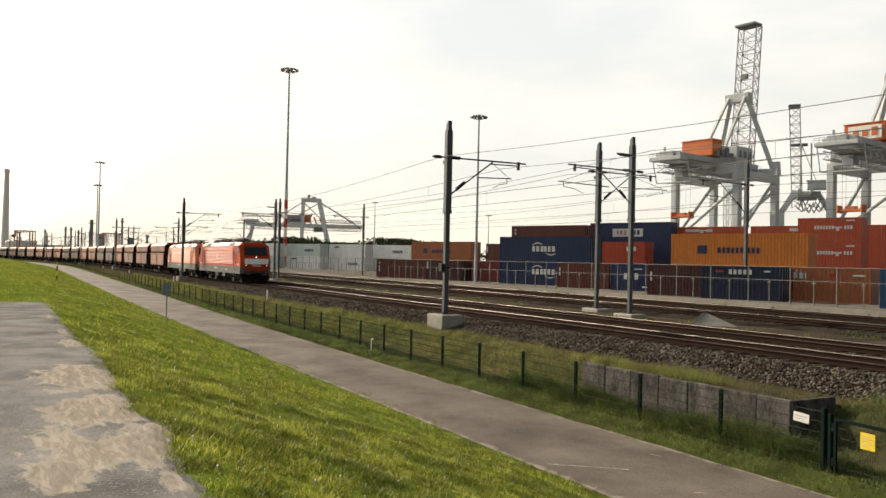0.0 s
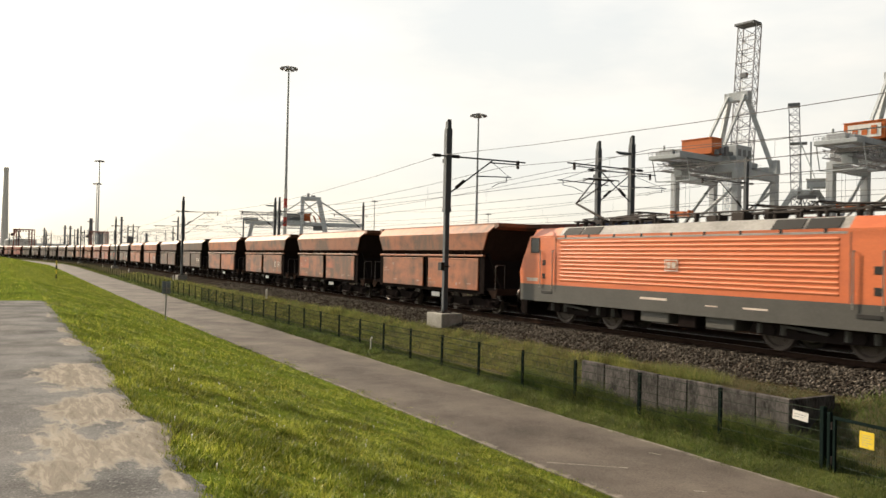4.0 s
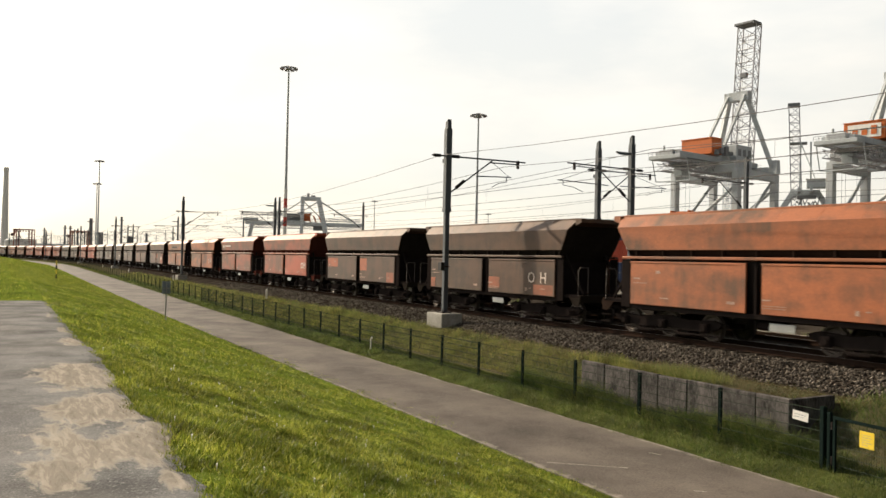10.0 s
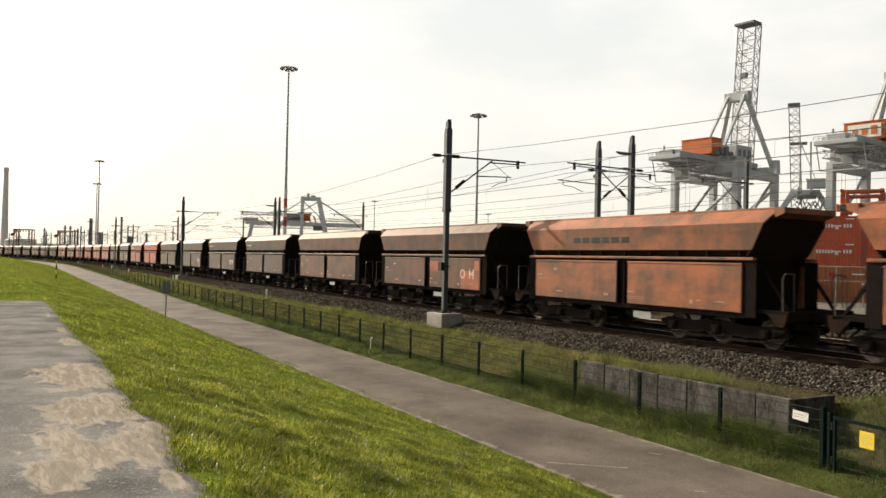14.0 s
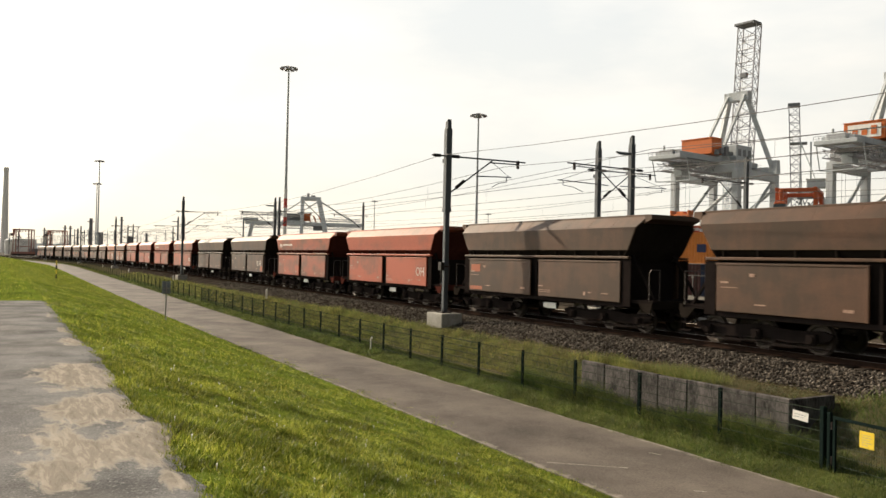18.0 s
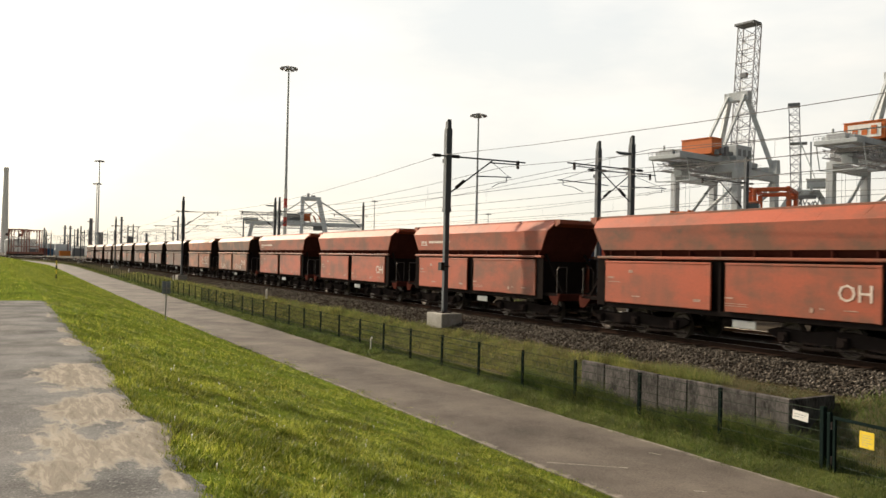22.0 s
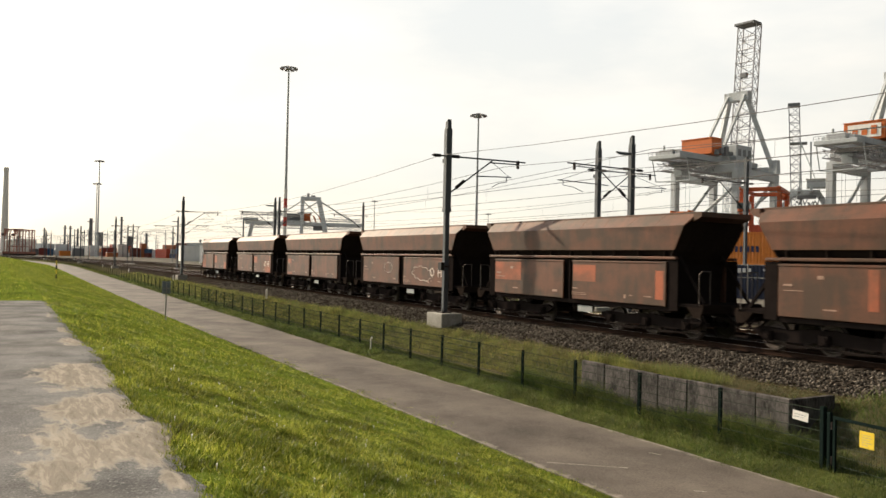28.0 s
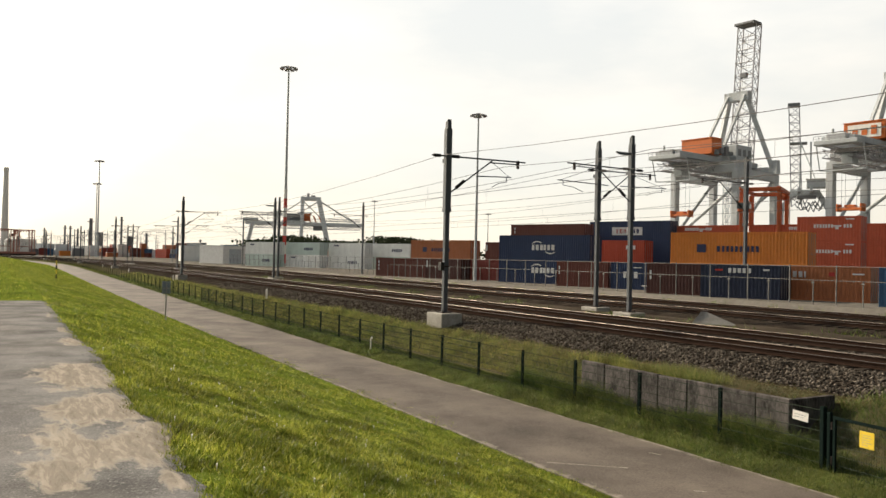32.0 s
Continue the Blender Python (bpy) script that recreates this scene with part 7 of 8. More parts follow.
    for k, (a, b, z0, z1) in enumerate(PATCHES.get(marks[-1:], ())):
        part("paint_patch", cached(("patch", a, z0), lambda: Shape().box(a, b, -0.004, 0.004, z0, z1).mesh("paint_patch", RUST)), None, t, "faded rust-red patch of older paint", m=pose(0, -1.5025, 0))
    if "L" in marks:
        s_ = Shape()
        x = -2.9
        for w_ in (0.42, 0.42, 0.5, 0.4, 0.44, 0.42):
            s_.box(x, x + w_, -0.004, 0.004, 3.3, 3.72)
            x += w_ + 0.12
        part("name_marking", s_, M["black"], t, "dark worn name in plain blocks", m=pose(0, -1.455, 0))
    if "N" in marks:
        part("name_marking", cached("smallname", small_name), None, t, "small white worn lettering", m=pose(0, -1.455, 0))
    for key_, x0, z0, n_, cell in (("S", 1.5, 1.75, 9, 0.4), ("T", -4.6, 1.25, 8, 0.3), ("T", 1.3, 1.25, 7, 0.3)):
        if key_ in marks:
            part("scrawl", scrawl(x0, z0, n_, cell), M["mark"], t, "white spray-paint scrawl of letter-like strokes", m=pose(0, -1.502, 0))
    for cx, cz, rx_, rz_ in ((-1.7, 2.0, 0.7, 0.28), (2.6, 1.75, 1.15, 0.42)) if "G" in marks else ():     # bubbly outlines
        s_, old = Shape(), None
        for i in range(71):
            u = 2 * math.pi * i / 70
            k_ = 0.8 + 0.2 * abs(math.sin(u * 4.5)) + 0.12 * math.sin(u * 2 + cx)
            q = (cx + rx_ * k_ * math.cos(u), cz + rz_ * k_ * math.sin(u))
            if old:
                s_.bar((old[0], 0, old[1]), (q[0], 0, q[1]), 0.014, 4)
            old = q
        part("scrawl", s_, M["mark"], t, "looping white spray-paint outline", m=pose(0, -1.502, 0))
    return t


def scrawl(x0, z0, n, cell):
    """A row of angular sprayed signs that spell nothing, and a wavy stroke below some of them."""
    rg, s = random.Random(int(x0 * 10 + n)), Shape()
    for i in range(n):
        a = x0 + i * cell
        pts = [(a + rg.uniform(0, 0.75) * cell, z0 + rg.choice((0.0, 0.5, 1.0)) * cell * 1.4 + rg.uniform(-0.05, 0.05)) for _ in range(rg.choice((4, 5, 5, 6)))]
        for p0, p1 in zip(pts, pts[1:]):
            if p0 != p1:
                s.beam((p0[0], 0, p0[1]), (p1[0], 0, p1[1]), 0.01, 0.035)
    if n > 8:
        for i in range(14):
            a = x0 + 0.3 + i * cell * 0.5
            s.beam((a, 0, z0 - 0.16 - 0.1 * (i % 2)), (a + cell * 0.5, 0, z0 - 0.16 - 0.1 * ((i + 1) % 2)), 0.01, 0.03)
    return s


def small_name():
    s = Shape()
    for k in range(7):
        s.box(-5.4 + 0.19 * k, -5.26 + 0.19 * k, -0.004, 0.004, 3.42, 3.63)
    return s.mesh("name_marking", M["mark"])


def name_bars():
    s = Shape()
    for a, b in ((0, 0.05), (0.62, 0.67)):
        s.box(-5.3 + a, -5.3 + b, -0.004, 0.004, 3.27, 3.76)
    s.box(-5.3, -4.63, -0.004, 0.004, 3.27, 3.32).box(-5.3, -4.63, -0.004, 0.004, 3.71, 3.76)
    s.box(-5.2, -5.0, -0.004, 0.004, 3.38, 3.65).box(-4.93, -4.73, -0.004, 0.004, 3.38, 3.65)
    x = -4.4
    for w in (0.2, 0.22, 0.22, 0.2, 0.23, 0.22, 0.2, 0.22):
        s.box(x, x + w, -0.004, 0.004, 3.38, 3.65)
        x += w + 0.07
    return s.mesh("name_marking", M["mark"])


STENCILS = ((0.3, 0.62, 1.5, 1.545), (0.3, 1.15, 1.34, 1.36), (0.3, 1.15, 1.27, 1.29), (3.3, 3.42, 1.26, 1.4), (3.6, 3.75, 1.36, 1.4), (4.35, 4.75, 1.36, 1.39),
            (-5.2, -4.9, 1.98, 2.04), (-5.2, -4.55, 1.84, 1.865), (-3.9, -3.5, 1.34, 1.38), (-1.0, -0.7, 1.32, 1.41), (-4.1, -3.9, 2.2, 2.3))
PATCHES = {"p": ((-5.35, -4.9, 1.12, 1.6), (0.35, 1.25, 1.3, 1.8), (3.9, 5.35, 1.12, 1.55)), "q": ((-5.35, -3.5, 1.9, 2.5), (0.3, 1.35, 1.75, 2.5), (4.3, 5.3, 1.12, 1.7)),
           "r": ((4.6, 5.2, 1.15, 1.6),), "u": ((-5.2, -4.4, 2.0, 2.35), (-5.3, -4.2, 1.15, 1.32)), "x": ((0.3, 1.2, 1.9, 2.45), (3.6, 5.35, 1.12, 2.0), (4.85, 5.35, 2.02, 2.5)),
           "w": ((0.3, 2.6, 1.7, 2.5), (3.4, 5.35, 1.15, 2.45), (-2.6, -2.3, 1.4, 2.5)), "v": ((-5.35, -3.3, 1.7, 2.5), (0.35, 1.7, 1.8, 2.45), (4.9, 5.3, 1.3, 2.3)), "z": ((-5.35, -3.9, 1.14, 2.53), (0.35, 1.3, 1.7, 2.45), (4.5, 5.35, 1.12, 1.8))}
SAY = {"R": "red bottom-discharge hopper wagon, slightly dusty", "O": "faded orange-red hopper wagon with grimy streaks", "B": "brown grimy hopper wagon with rusty patches", "V": "dark olive-brown hopper wagon caked in coal dust"}
ORDER = "OOOOVBOOVVRROOBBVVVVRRVVRRRROOBBBBBBBB"
ODD = {1: "v", 2: "O", 4: "O", 6: "O", 8: "Op", 9: "q", 10: "O", 11: "D", 12: "O", 13: "L", 14: "Ox", 16: "N", 17: "ON", 18: "Or", 19: "u", 20: "O", 21: "D", 22: "Or", 24: "O", 25: "D", 26: "O", 27: "D", 28: "OT", 29: "S", 30: "u", 31: "v", 32: "Ow", 33: "v", 34: "OG", 35: "u", 36: "Ox", 37: "z"}
WAGONS = []
for j, kind in enumerate(ORDER):
    mk = ODD.get(j, "")
    WAGONS.append(wagon(kind, mk, SAY[kind] + (", lettered in white" if mk[:1] in ("O", "D") else ", with white scrawl" if mk[:1] in ("S", "T") else "")))


# ---- the locomotives ----
M["lred"] = wagon_paint("loco_red", (0.42, 0.042, 0.008), (0.25, 0.042, 0.014), 0.28, 0.5, 0.1)
# second loco: same red, paled to paint in the sun's grazing sheen
M["lpale"] = wagon_paint("loco_sheen_red", (0.58, 0.145, 0.05), (0.44, 0.11, 0.05), 0.3, 0.4, 0.5)
# slats lighter than the body: sun glints on the louvres put into colour
M["slat_lred"] = wagon_paint("loco_slat_glint_red", (0.45, 0.065, 0.02), (0.3, 0.055, 0.02), 0.35, 0.42, 0.35)
M["slat_lpale"] = wagon_paint("loco_slat_glint_pale", (0.64, 0.2, 0.09), (0.5, 0.14, 0.06), 0.35, 0.45, 0.4)
M["lgrey"] = shade("loco_grey", (0.068, 0.066, 0.058), 0.6, scale=1, fine=12, amount=0.6, bump=0.05)
M["lroof"] = shade("loco_roof", (0.33, 0.32, 0.3), 0.4, dark=(0.2, 0.19, 0.175), scale=1, fine=10, amount=0.8, bump=0.1)
M["ltop"] = shade("loco_roof_top", (0.1, 0.085, 0.07), 0.8, scale=1, fine=10, amount=0.8, bump=0.1)
gl = bpy.data.materials.new("cab_glass")
gl.use_nodes = True
gb = gl.node_tree.nodes["Principled BSDF"]
gb.inputs["Base Color"].default_value, gb.inputs["Roughness"].default_value = (0.02, 0.025, 0.03, 1), 0.06
M["glass"] = gl
M["sideglass"] = shade("cab_side_glass", (0.018, 0.02, 0.022), 0.3, scale=1, fine=8, amount=0.3, bump=0)
hlm = bpy.data.materials.new("headlight_glow")
hlm.use_nodes = True
hb = hlm.node_tree.nodes["Principled BSDF"]
hb.inputs["Emission Color"].default_value, hb.inputs["Emission Strength"].default_value = (1, 0.95, 0.85, 1), 2.5
M["glow"] = hlm


NOSE = 0.36        # the cab fronts taper forward


def loco(label, up_front, red):
    t = thing("locomotive", label, "locomotive", "locomotives of the train")
    # body: side outline pushed through the width, cabs slope back
    nose = [(8.98, 1.58), (9.05, 2.1), (8.86, 2.55), (8.3, 3.62)]
    o = [(-x, z) for x, z in nose] + [(x, z) for x, z in reversed(nose)]
    part("body", Shape().prism(o, 1, -1.49, 1.49), M[red], t)
    part("skirt", Shape().prism([(-8.95, 0.87), (8.95, 0.87), (8.98, 1.58), (-8.98, 1.58)], 1, -1.5, 1.5), M["lgrey"], t)
    # roof: sloping light grey flanks and a dark flat top
    for q in (-1, 1):
        part("roof_flank", Shape().prism([(q * 1.495, 3.47), (q * 1.495, 3.53), (q * 1.12, 3.97), (q * 1.0, 3.97), (q * 1.0, 3.47)], 0, -6.4, 6.4), M["lroof"], t)
        for e in (-1, 1):
            part("cab_roof_flank", Shape().add([(e * 6.4, q * 1.495, 3.55), (e * 8.3, q * 1.495, 3.55), (e * 8.05, q * 1.12, 3.93), (e * 6.4, q * 1.12, 3.97), (e * 6.4, q * 0.9, 3.5), (e * 8.3, q * 0.9, 3.5), (e * 8.05, q * 0.9, 3.93), (e * 6.4, q * 0.9, 3.97)], [(0, 1, 2, 3), (4, 7, 6, 5), (3, 2, 6, 7), (1, 5, 6, 2), (0, 3, 7, 4), (0, 4, 5, 1)]), M[red], t)
            for k in range(2):
                part("roof_vent", Shape().add([(e * (3.9 + 1.15 * k), q * 1.45, 3.63), (e * (4.95 + 1.15 * k), q * 1.45, 3.63), (e * (4.95 + 1.15 * k), q * 1.17, 3.94), (e * (3.9 + 1.15 * k), q * 1.17, 3.94), (e * (3.9 + 1.15 * k), q * 1.4, 3.59), (e * (4.95 + 1.15 * k), q * 1.4, 3.59), (e * (4.95 + 1.15 * k), q * 1.12, 3.9), (e * (3.9 + 1.15 * k), q * 1.12, 3.9)], [(0, 1, 2, 3), (4, 7, 6, 5), (0, 4, 5, 1), (1, 5, 6, 2), (2, 6, 7, 3), (3, 7, 4, 0)]), M["black"], t)
        for k in range(11):
            part("louvre", cached("louv_" + red, lambda: Shape().prism([(-0.004, 0.0), (-0.03, 0.06), (-0.024, 0.08), (-0.004, 0.1), (0.02, 0.11), (0.02, 0.0)], 0, -6.15, 6.15).mesh("louvre", M["slat_" + red])), None, t, m=pose(0, q * 1.49, 1.75 + 0.153 * k) if q < 0 else pose(0, q * 1.49, 1.75 + 0.153 * k, 0, 0, 180))
        for e in (-1, 1):
            wd = part("side_window", Shape().box(e * 7.92 - 0.27, e * 7.92 + 0.27, q * 1.5 - 0.008, q * 1.5 + 0.008, 2.94, 3.5, 0.01), M["sideglass"], t, "dark cab side window")
            part("window_frame", Shape().box(e * 7.92 - 0.3, e * 7.92 - 0.27, q * 1.5 - 0.014, q * 1.5 + 0.014, 2.9, 3.54).box(e * 7.92 + 0.27, e * 7.92 + 0.3, q * 1.5 - 0.014, q * 1.5 + 0.014, 2.9, 3.54).box(e * 7.92 - 0.27, e * 7.92 + 0.27, q * 1.5 - 0.014, q * 1.5 + 0.014, 2.9, 2.94).box(e * 7.92 - 0.27, e * 7.92 + 0.27, q * 1.5 - 0.014, q * 1.5 + 0.014, 3.5, 3.54), M["black"], wd)
            for dx in (6.62, 7.46):
                part("door_rail", Shape().bar((e * dx, q * 1.56, 1.42), (e * dx, q * 1.56, 3.0), 0.022, 6).bar((e * dx, q * 1.49, 3.0), (e * dx, q * 1.56, 3.0), 0.018, 5), M["lroof"], t)
            part("door_grip", Shape().box(e * 7.28 - 0.11, e * 7.28 + 0.11, q * 1.5 - 0.01, q * 1.5 + 0.01, 2.38, 2.6, 0.01), M["black"], t)
            part("door_grip", Shape().box(e * 7.28 - 0.11, e * 7.28 + 0.11, q * 1.5 - 0.01, q * 1.5 + 0.01, 1.82, 2.04, 0.01), M["black"], t)
            part("door_step", Shape().box(e * 7.05 - 0.36, e * 7.05 + 0.36, q * 1.51 - 0.015, q * 1.51 + 0.015, 1.2, 1.32, 0.01), M["black"], t)
            part("door_seam", Shape().box(e * 6.5 - 0.012, e * 6.5 + 0.012, q * 1.494 - 0.004, q * 1.494 + 0.004, 1.6, 3.5), M["lgrey"], t)
            part("number_bar", Shape().box(e * 8.1 - 0.4, e * 8.1 + 0.4, q * 1.497 - 0.005, q * 1.497 + 0.005, 1.7, 1.84), M["mark"], t)
        part("stencil_marking", Shape().box(-1.5, -0.2, q * 1.503 - 0.003, q * 1.503 + 0.003, 1.28, 1.36).box(1.5, 2.0, q * 1.503 - 0.003, q * 1.503 + 0.003, 1.2, 1.24).box(3.0, 3.9, q * 1.503 - 0.003, q * 1.503 + 0.003, 1.2, 1.26), M["mark"], t)
        part("logo_block", Shape().box(-0.3, 0.3, q * 1.53 - 0.006, q * 1.53 + 0.006, 2.3, 2.34).box(-0.3, 0.3, q * 1.53 - 0.006, q * 1.53 + 0.006, 2.66, 2.7).box(-0.3, -0.26, q * 1.53 - 0.006, q * 1.53 + 0.006, 2.34, 2.66).box(0.26, 0.3, q * 1.53 - 0.006, q * 1.53 + 0.006, 2.34, 2.66).box(-0.2, -0.03, q * 1.53 - 0.006, q * 1.53 + 0.006, 2.39, 2.61).box(0.03, 0.2, q * 1.53 - 0.006, q * 1.53 + 0.006, 2.39, 2.61), M["mark"], t)
    part("roof_top", Shape().box(-7.2, 7.2, -1.02, 1.02, 3.5, 3.95, 0.02), M["ltop"], t)
    for e in (-1, 1):
        lv = [(x, z) for x, z in nose]
        vs_ = [p_ for x, z in lv for p_ in ((e * x, -1.49, z), (e * (x + NOSE), -1.2, z), (e * (x + NOSE), 1.2, z), (e * x, 1.49, z))]
        fs_ = [(4 * i + j, 4 * i + j + 1, 4 * i + j + 5, 4 * i + j + 4) for i in range(3) for j in range(3)] + [(0, 1, 2, 3), (12, 13, 14, 15)]
        fs_ += [(0, 3, 7, 4), (4, 7, 11, 8), (8, 11, 15, 12)]
        part("nose", Shape().add(vs_, fs_), M[red], t)
        part("nose_skirt", Shape().add([(e * 8.95, -1.5, 0.87), (e * (8.95 + NOSE), -1.22, 0.95), (e * (8.95 + NOSE), 1.22, 0.95), (e * 8.95, 1.5, 0.87), (e * 8.98, -1.5, 1.58), (e * (8.98 + NOSE), -1.22, 1.58), (e * (8.98 + NOSE), 1.22, 1.58), (e * 8.98, 1.5, 1.58)], [(0, 1, 2, 3), (4, 7, 6, 5), (0, 4, 5, 1), (1, 5, 6, 2), (2, 6, 7, 3), (3, 7, 4, 0)]), M["lgrey"], t)
        # front: screen, white band, lights
        def slab(z0, x0, z1, x1, w0, w1, thick, mat, name, label_=""):
            a = Vector((e * (x0 + NOSE), 0, z0))
            b2 = Vector((e * (x1 + NOSE), 0, z1))
            d = (b2 - a).normalized()
            nn = Vector((d.z * e, 0, -d.x * e)) * thick
            q = [a + Vector((0, -w0, 0)), a + Vector((0, w0, 0)), b2 + Vector((0, w1, 0)), b2 + Vector((0, -w1, 0))]
            return part(name, Shape().add([v + nn for v in q] + [v - nn * 2 for v in q], [(0, 1, 2, 3), (7, 6, 5, 4), (0, 4, 5, 1), (1, 5, 6, 2), (2, 6, 7, 3), (3, 7, 4, 0)]), mat, t, label_)
        slab(2.74, 8.765, 3.5, 8.368, 1.12, 1.04, 0.02, M["glass"], "windscreen", "dark cab windscreen")
        slab(2.68, 8.8, 2.74, 8.77, 1.16, 1.15, 0.03, M["black"], "screen_frame")
        slab(2.72, 8.775, 3.52, 8.36, 0.03, 0.03, 0.03, M["black"], "screen_pillar")
        slab(1.84, 9.06, 2.36, 9.0, 1.16, 1.15, 0.02, M["panelwhite"], "front_panel", "white front panel")
        part("cab_brow", Shape().prism([(e * (8.3 + NOSE), 3.6), (e * (7.98 + NOSE), 3.93), (e * 7.2, 3.965), (e * 7.2, 3.6)], 1, -1.12, 1.12), M[red], t)
        part("front_apron", Shape().box(min(e * 9.3, e * 9.36), max(e * 9.3, e * 9.36), -1.18, 1.18, 1.22, 1.58, 0.01), M[red], t)
        for q in (-1, 1):
            lamp_ = part("headlight", Shape().bar((e * 9.3, q * 0.98, 1.7), (e * 9.4, q * 0.98, 1.7), 0.12, 12), M["black"], t)
            part("bulb", Shape().bar((e * 9.4, q * 1.02, 1.7), (e * 9.41, q * 1.02, 1.7), 0.04, 12), M["glow" if e > 0 and up_front else "glass"], lamp_)
            bf = part("buffer", Shape().bar((e * 9.2, q * 0.875, 1.06), (e * 9.55, q * 0.875, 1.06), 0.15, 10), M["under"], t)
            part("buffer_head", Shape().bar((e * 9.68, q * 0.875, 1.06), (e * 9.74, q * 0.875, 1.06), 0.26, 14).bar((e * 9.5, q * 0.875, 1.06), (e * 9.68, q * 0.875, 1.06), 0.09, 8), M["wheel"], bf)
            part("cab_step", Shape().box(min(e * 8.5, e * 8.95), max(e * 8.5, e * 8.95), q * 1.42 - 0.03, q * 1.42 + 0.03, 0.3, 0.95, 0.01), M["under"], t)
        part("top_light", Shape().bar((e * 9.2, 0, 2.52), (e * 9.28, 0, 2.5), 0.045, 12), M["glow" if e > 0 and up_front else "glass"], t)
        part("number_plate_bar", Shape().box(min(e * 9.36, e * 9.41), max(e * 9.36, e * 9.41), -0.42, 0.42, 1.62, 1.78), M["mark"], t)
        part("snow_plough", Shape().prism([(-1.2, 0.2), (1.2, 0.2), (1.35, 0.75), (-1.35, 0.75)], 0, min(e * 8.75, e * 8.95), max(e * 8.75, e * 8.95)), M["under"], t)
        part("coupling", Shape().bar((e * 9.0, 0, 1.0), (e * 9.7, 0, 0.95), 0.06, 6).box(min(e * 9.35, e * 9.7), max(e * 9.35, e * 9.7), -0.1, 0.1, 0.65, 1.0, 0.02), M["under"], t)
        # bogies
        bg_ = part("bogie", Shape().box(-2.0, 2.0, -0.9, 0.9, 0.55, 0.8, 0.03), M["under"], t, m=pose(e * 5.2, 0, 0))
        for q in (-1, 1):
            part("side_frame", Shape().prism([(-2.3, 0.5), (-2.1, 0.8), (-0.9, 0.85), (-0.5, 0.62), (0.5, 0.62), (0.9, 0.85), (2.1, 0.8), (2.3, 0.5), (1.9, 0.48), (0.8, 0.42), (-0.8, 0.42), (-1.9, 0.48)], 1, q * 1.08 - 0.06, q * 1.08 + 0.06), M["under"], bg_)
            part("damper", Shape().bar((-0.9, q * 1.22, 0.78), (0.5, q * 1.22, 0.66), 0.05, 8), M["lgrey"], bg_)
            for a in (-1.45, 1.45):
                part("axle_box", Shape().bar((a, q * 1.0, 0.625), (a, q * 1.2, 0.625), 0.17, 10), M["under"], bg_)
                part("spring", Shape().bar((a + 0.42, q * 1.1, 0.5), (a + 0.42, q * 1.1, 0.8), 0.11, 8).bar((a - 0.42, q * 1.1, 0.5), (a - 0.42, q * 1.1, 0.8), 0.11, 8), M["lgrey"], bg_)
        for k, a in enumerate((-1.45, 1.45)):
            w_ = part("wheelset", cached("l_wheel", lambda: wheelset_mesh(0.62, M["wheel"])), None, bg_, m=pose(a, 0, 0.62))
            WHEELSETS["l"][k].append(w_)
    part("underframe", Shape().box(-8.8, 8.8, -1.2, 1.2, 0.85, 1.0), M["under"], t)
    for k, (a, b2) in enumerate(((-2.6, -1.9), (-1.6, -0.2), (0.2, 1.0), (1.4, 2.6))):
        part("equipment_case", Shape().box(a, b2, -1.38, 1.38, 0.42 + 0.06 * (k % 2), 0.96, 0.04), M["lgrey" if k % 2 else "under"], t)
    # roof gear
    gear = part("busbar", Shape().bar((-6.2, -0.35, 4.22), (6.0, -0.35, 4.22), 0.03, 6).bar((-3, 0.3, 4.15), (4.5, 0.3, 4.15), 0.03, 6), M["darksteel"], t, m=pose(0, 0, 0.11))
    for k in range(13):
        x = -6.0 + k
        part("insulator", Shape().bar((x, -0.35, 3.84), (x, -0.35, 4.2), 0.06 if k % 3 else 0.1, 8), M["darksteel"], gear)
    for k in range(6):
        part("roof_cable", Shape().bar((-5.5 + 2.1 * k, 0.45, 4.0), (-4.9 + 2.1 * k, 0.1, 4.3), 0.035, 5).bar((-4.9 + 2.1 * k, 0.1, 4.3), (-4.2 + 2.1 * k, -0.3, 4.28), 0.035, 5), M["darksteel"], t)
    for k in range(9):
        part("roof_step", Shape().box(-5.9 + 1.45 * k, -5.8 + 1.45 * k, -1.5, -1.42, 3.5, 3.62), M["black"], t)
    for k, x in enumerate((-2.2, 0.4, 1.5, 2.8)):
        part("roof_box", Shape().box(x - 0.25, x + 0.25, -0.1, 0.5, 3.9, 4.2 + 0.06 * k, 0.03), M["darksteel"], t)
    for n_p, x in enumerate((-5.6, -3.4, 3.4, 5.6)):
        pg = part("pantograph", Shape().box(-0.9, 0.9, -0.55, -0.5, 4.08, 4.14).box(-0.9, 0.9, 0.5, 0.55, 4.08, 4.14).box(-0.9, -0.84, -0.5, 0.5, 4.08, 4.14).box(0.84, 0.9, -0.5, 0.5, 4.08, 4.14), M["darksteel"], t, m=pose(x, 0, 0.11))
        up = (n_p == 3 and up_front) or (n_p == 0 and not up_front)
        sg = -1 if x < 0 else 1
        if up:
            el, tip = Vector((sg * 1.5, 0, 4.95)), Vector((-sg * 0.1, 0, 5.8))
        else:
            el, tip = Vector((sg * 1.5, 0, 4.25)), Vector((-sg * 0.7, 0, 4.32))
        part("lower_arm", Shape().bar((-sg * 0.6, 0, 4.12), el, 0.05, 6), M["darksteel"], pg)
        part("upper_arm", Shape().bar(el, tip + Vector((0, -0.35, 0)), 0.03, 5).bar(el, tip + Vector((0, 0.35, 0)), 0.03, 5), M["darksteel"], pg)
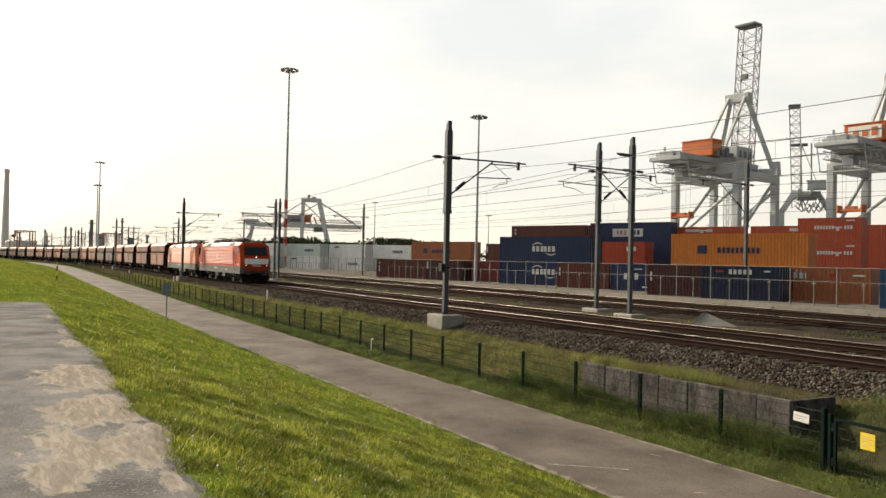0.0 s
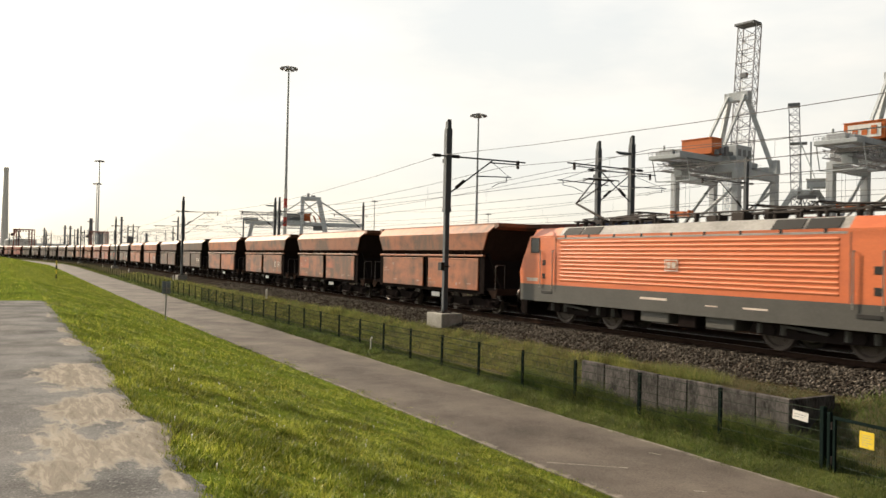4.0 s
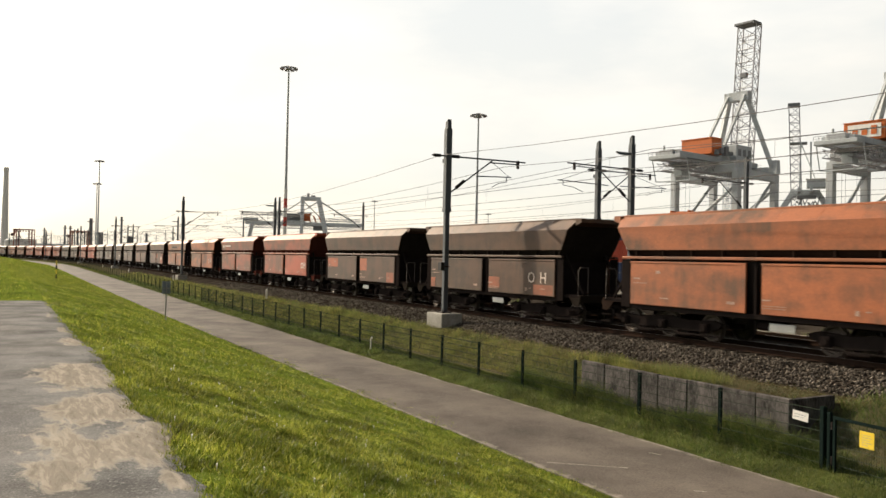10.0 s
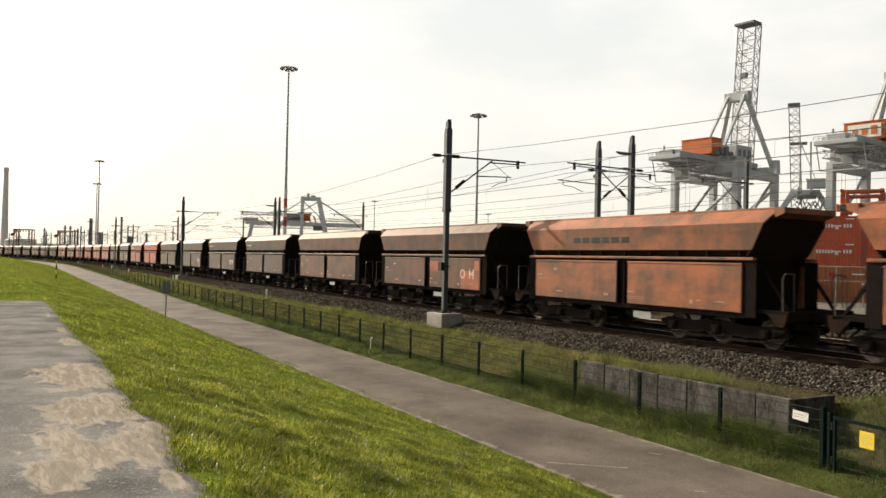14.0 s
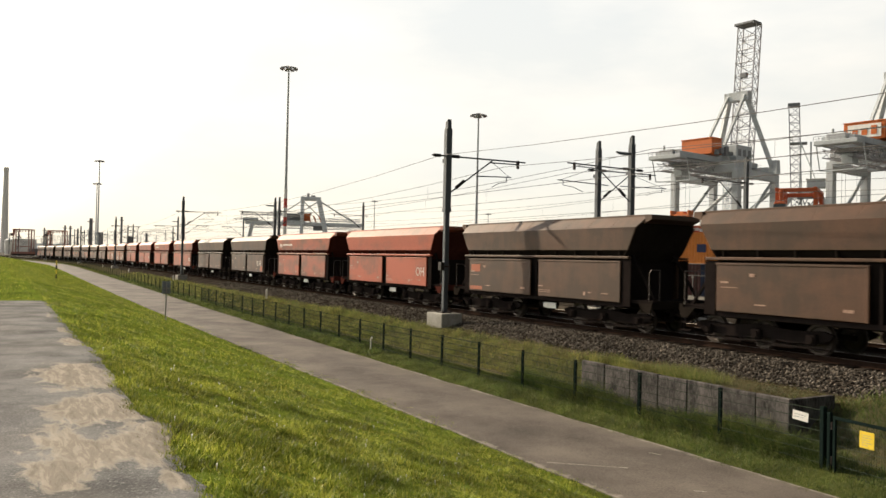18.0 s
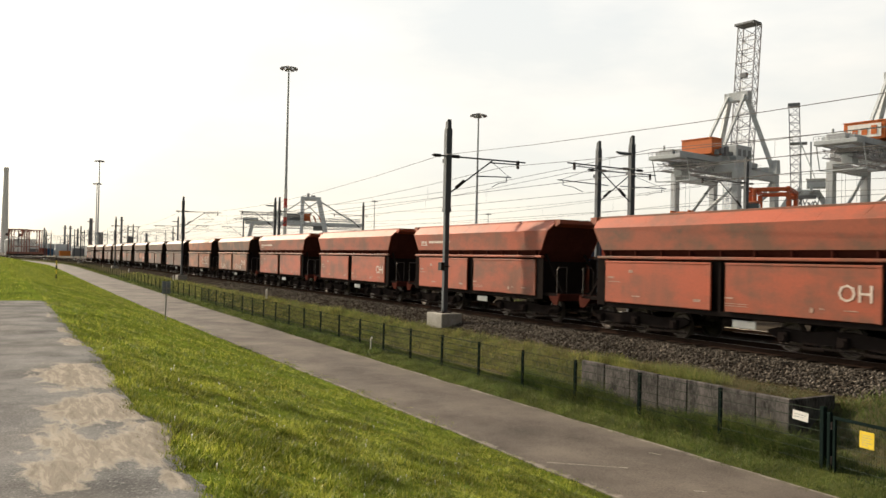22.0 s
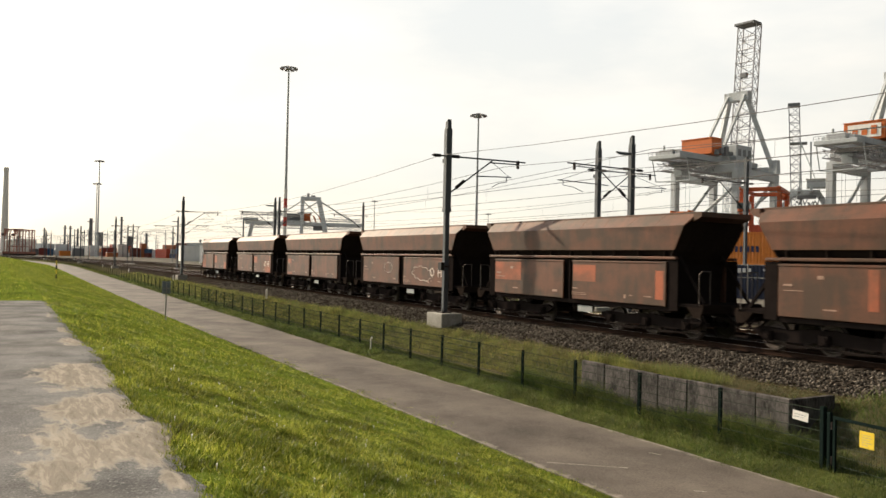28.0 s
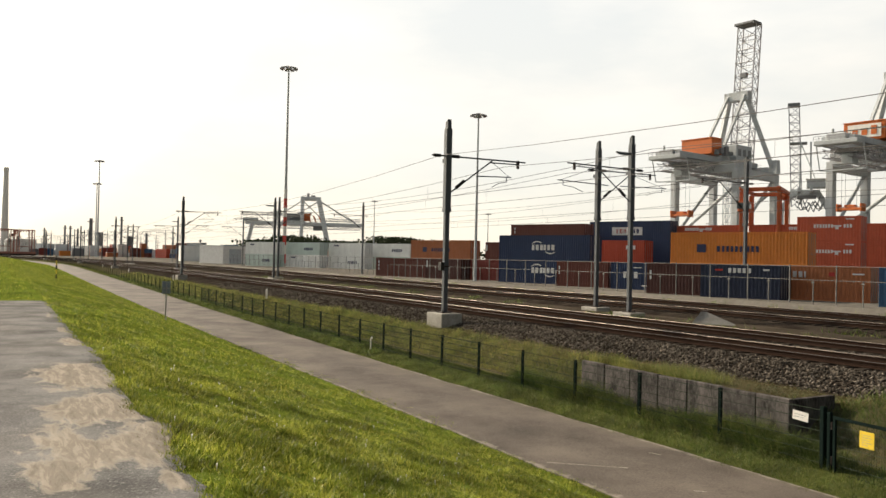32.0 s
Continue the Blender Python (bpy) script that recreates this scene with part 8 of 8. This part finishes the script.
        part("pan_head", Shape().bar(tip + Vector((-0.15, -0.8, 0.04)), tip + Vector((-0.15, 0.8, 0.04)), 0.025, 5).bar(tip + Vector((0.15, -0.8, 0.04)), tip + Vector((0.15, 0.8, 0.04)), 0.025, 5).bar(tip + Vector((0.15, -0.8, 0.04)), tip + Vector((0, -0.98, -0.12)), 0.02, 5).bar(tip + Vector((0.15, 0.8, 0.04)), tip + Vector((0, 0.98, -0.12)), 0.02, 5), M["darksteel"], pg)
        for a in (-0.8, 0.8):
            part("insulator", Shape().bar((a, -0.45, 3.84), (a, -0.45, 4.08), 0.07, 8).bar((a, 0.45, 3.84), (a, 0.45, 4.08), 0.07, 8), M["darksteel"], pg)
    return t


LOCOS = [loco("orange-red electric locomotive with white front panel and lit headlights", True, "lred"),
         loco("orange-red electric locomotive with grey skirt, rear pantograph raised", False, "lpale")]


# ---- how things move ----
# seconds, and how far the first wagon's middle has come along the track
RUN = [(0, -123.3), (3.5, -48.4), (6.7, 20.0), (9.9, 88.4), (13.5, 165.6), (17.0, 241.0), (20.5, 316.4), (23.4, 379.2), (27.2, 461.4), (31.0, 543.7), (32.0, 565.4)]


# seconds and places of the straddle carriers
DRIVE = [(0, -42.5, 133.4), (9, -53.1, 114.3), (12.0, -59.9, 102.2), (13, -61.9, 98.5), (14, -62.8, 96.9), (14.5, -63.3, 96.0), (16.5, -65.9, 91.4), (17, -66.2, 90.8), (18, -66.8, 89.7), (19, -67.2, 89.0), (20, -67.9, 87.8), (21, -68.2, 87.3), (23, -68.7, 86.3), (25, -68.9, 86.0), (28, -69.0, 85.8), (32, -69.0, 85.8)]
DRIVE_B = [(0, -418.8, 8.6), (17, -418.8, 8.6), (21, -419.7, 7.0), (25, -420.5, 5.6), (28, -420.9, 4.9), (30, -421.5, 3.7), (32, -423.6, 0.0)]
DRIVE_C = [(0, -409.8, 45.3), (3.5, -412.3, 40.8), (8, -415.3, 35.4), (12, -418.8, 29.2), (14, -420.0, 27.0), (17, -421.7, 24.0), (19, -423.3, 21.1), (21, -426.6, 15.2), (23, -429.3, 10.2), (25, -429.7, 9.5), (28, -430.0, 9.0), (32, -430.0, 9.0)]


def run(t):
    for (a, sa), (b, sb) in zip(RUN, RUN[1:]):
        if t <= b:
            return sa + (sb - sa) * (t - a) / (b - a)
    return RUN[-1][1]


def motions():
    train = [(ob, -LP * j) for j, ob in enumerate(WAGONS)] + [(LOCOS[1], 17.95), (LOCOS[0], 38.3)]
    for ob, lead in train:
        walk(ob, [(t, on_track(run(t) + lead)) for t in range(33)])
    # straddle carriers in the yard
    walk(CARRIERS[0], [(t, pose(x, y, 0.1, 0, 0, 120)) for t, x, y in DRIVE])
    walk(CARRIERS[1], [(t, pose(x, y, 0.1, 0, 0, 75)) for t, x, y in DRIVE_B])
    walk(CARRIERS[2], [(t, pose(x, y, 0.1, 0, 0, 75)) for t, x, y in DRIVE_C])
    # wheels roll: alike wheelsets of all bogies share one set of keys
    for key, r, spots in (("w", 0.46, AXLES), ("l", 0.62, (-1.45, 1.45))):
        for k, x in enumerate(spots):
            first, *rest = WHEELSETS[key][k]
            walk(first, [(f / FPS, pose(x, 0, r) @ Matrix.Rotation((run(f / FPS) - RUN[0][1]) / r, 4, "Y")) for f in range(0, 32 * FPS + 1)])
            data = first.animation_data
            for ob in rest:
                ob.rotation_mode = "QUATERNION"
                ob.animation_data_create()
                ob.animation_data.action = data.action
                ob.animation_data.action_slot = data.action_slot


motions()
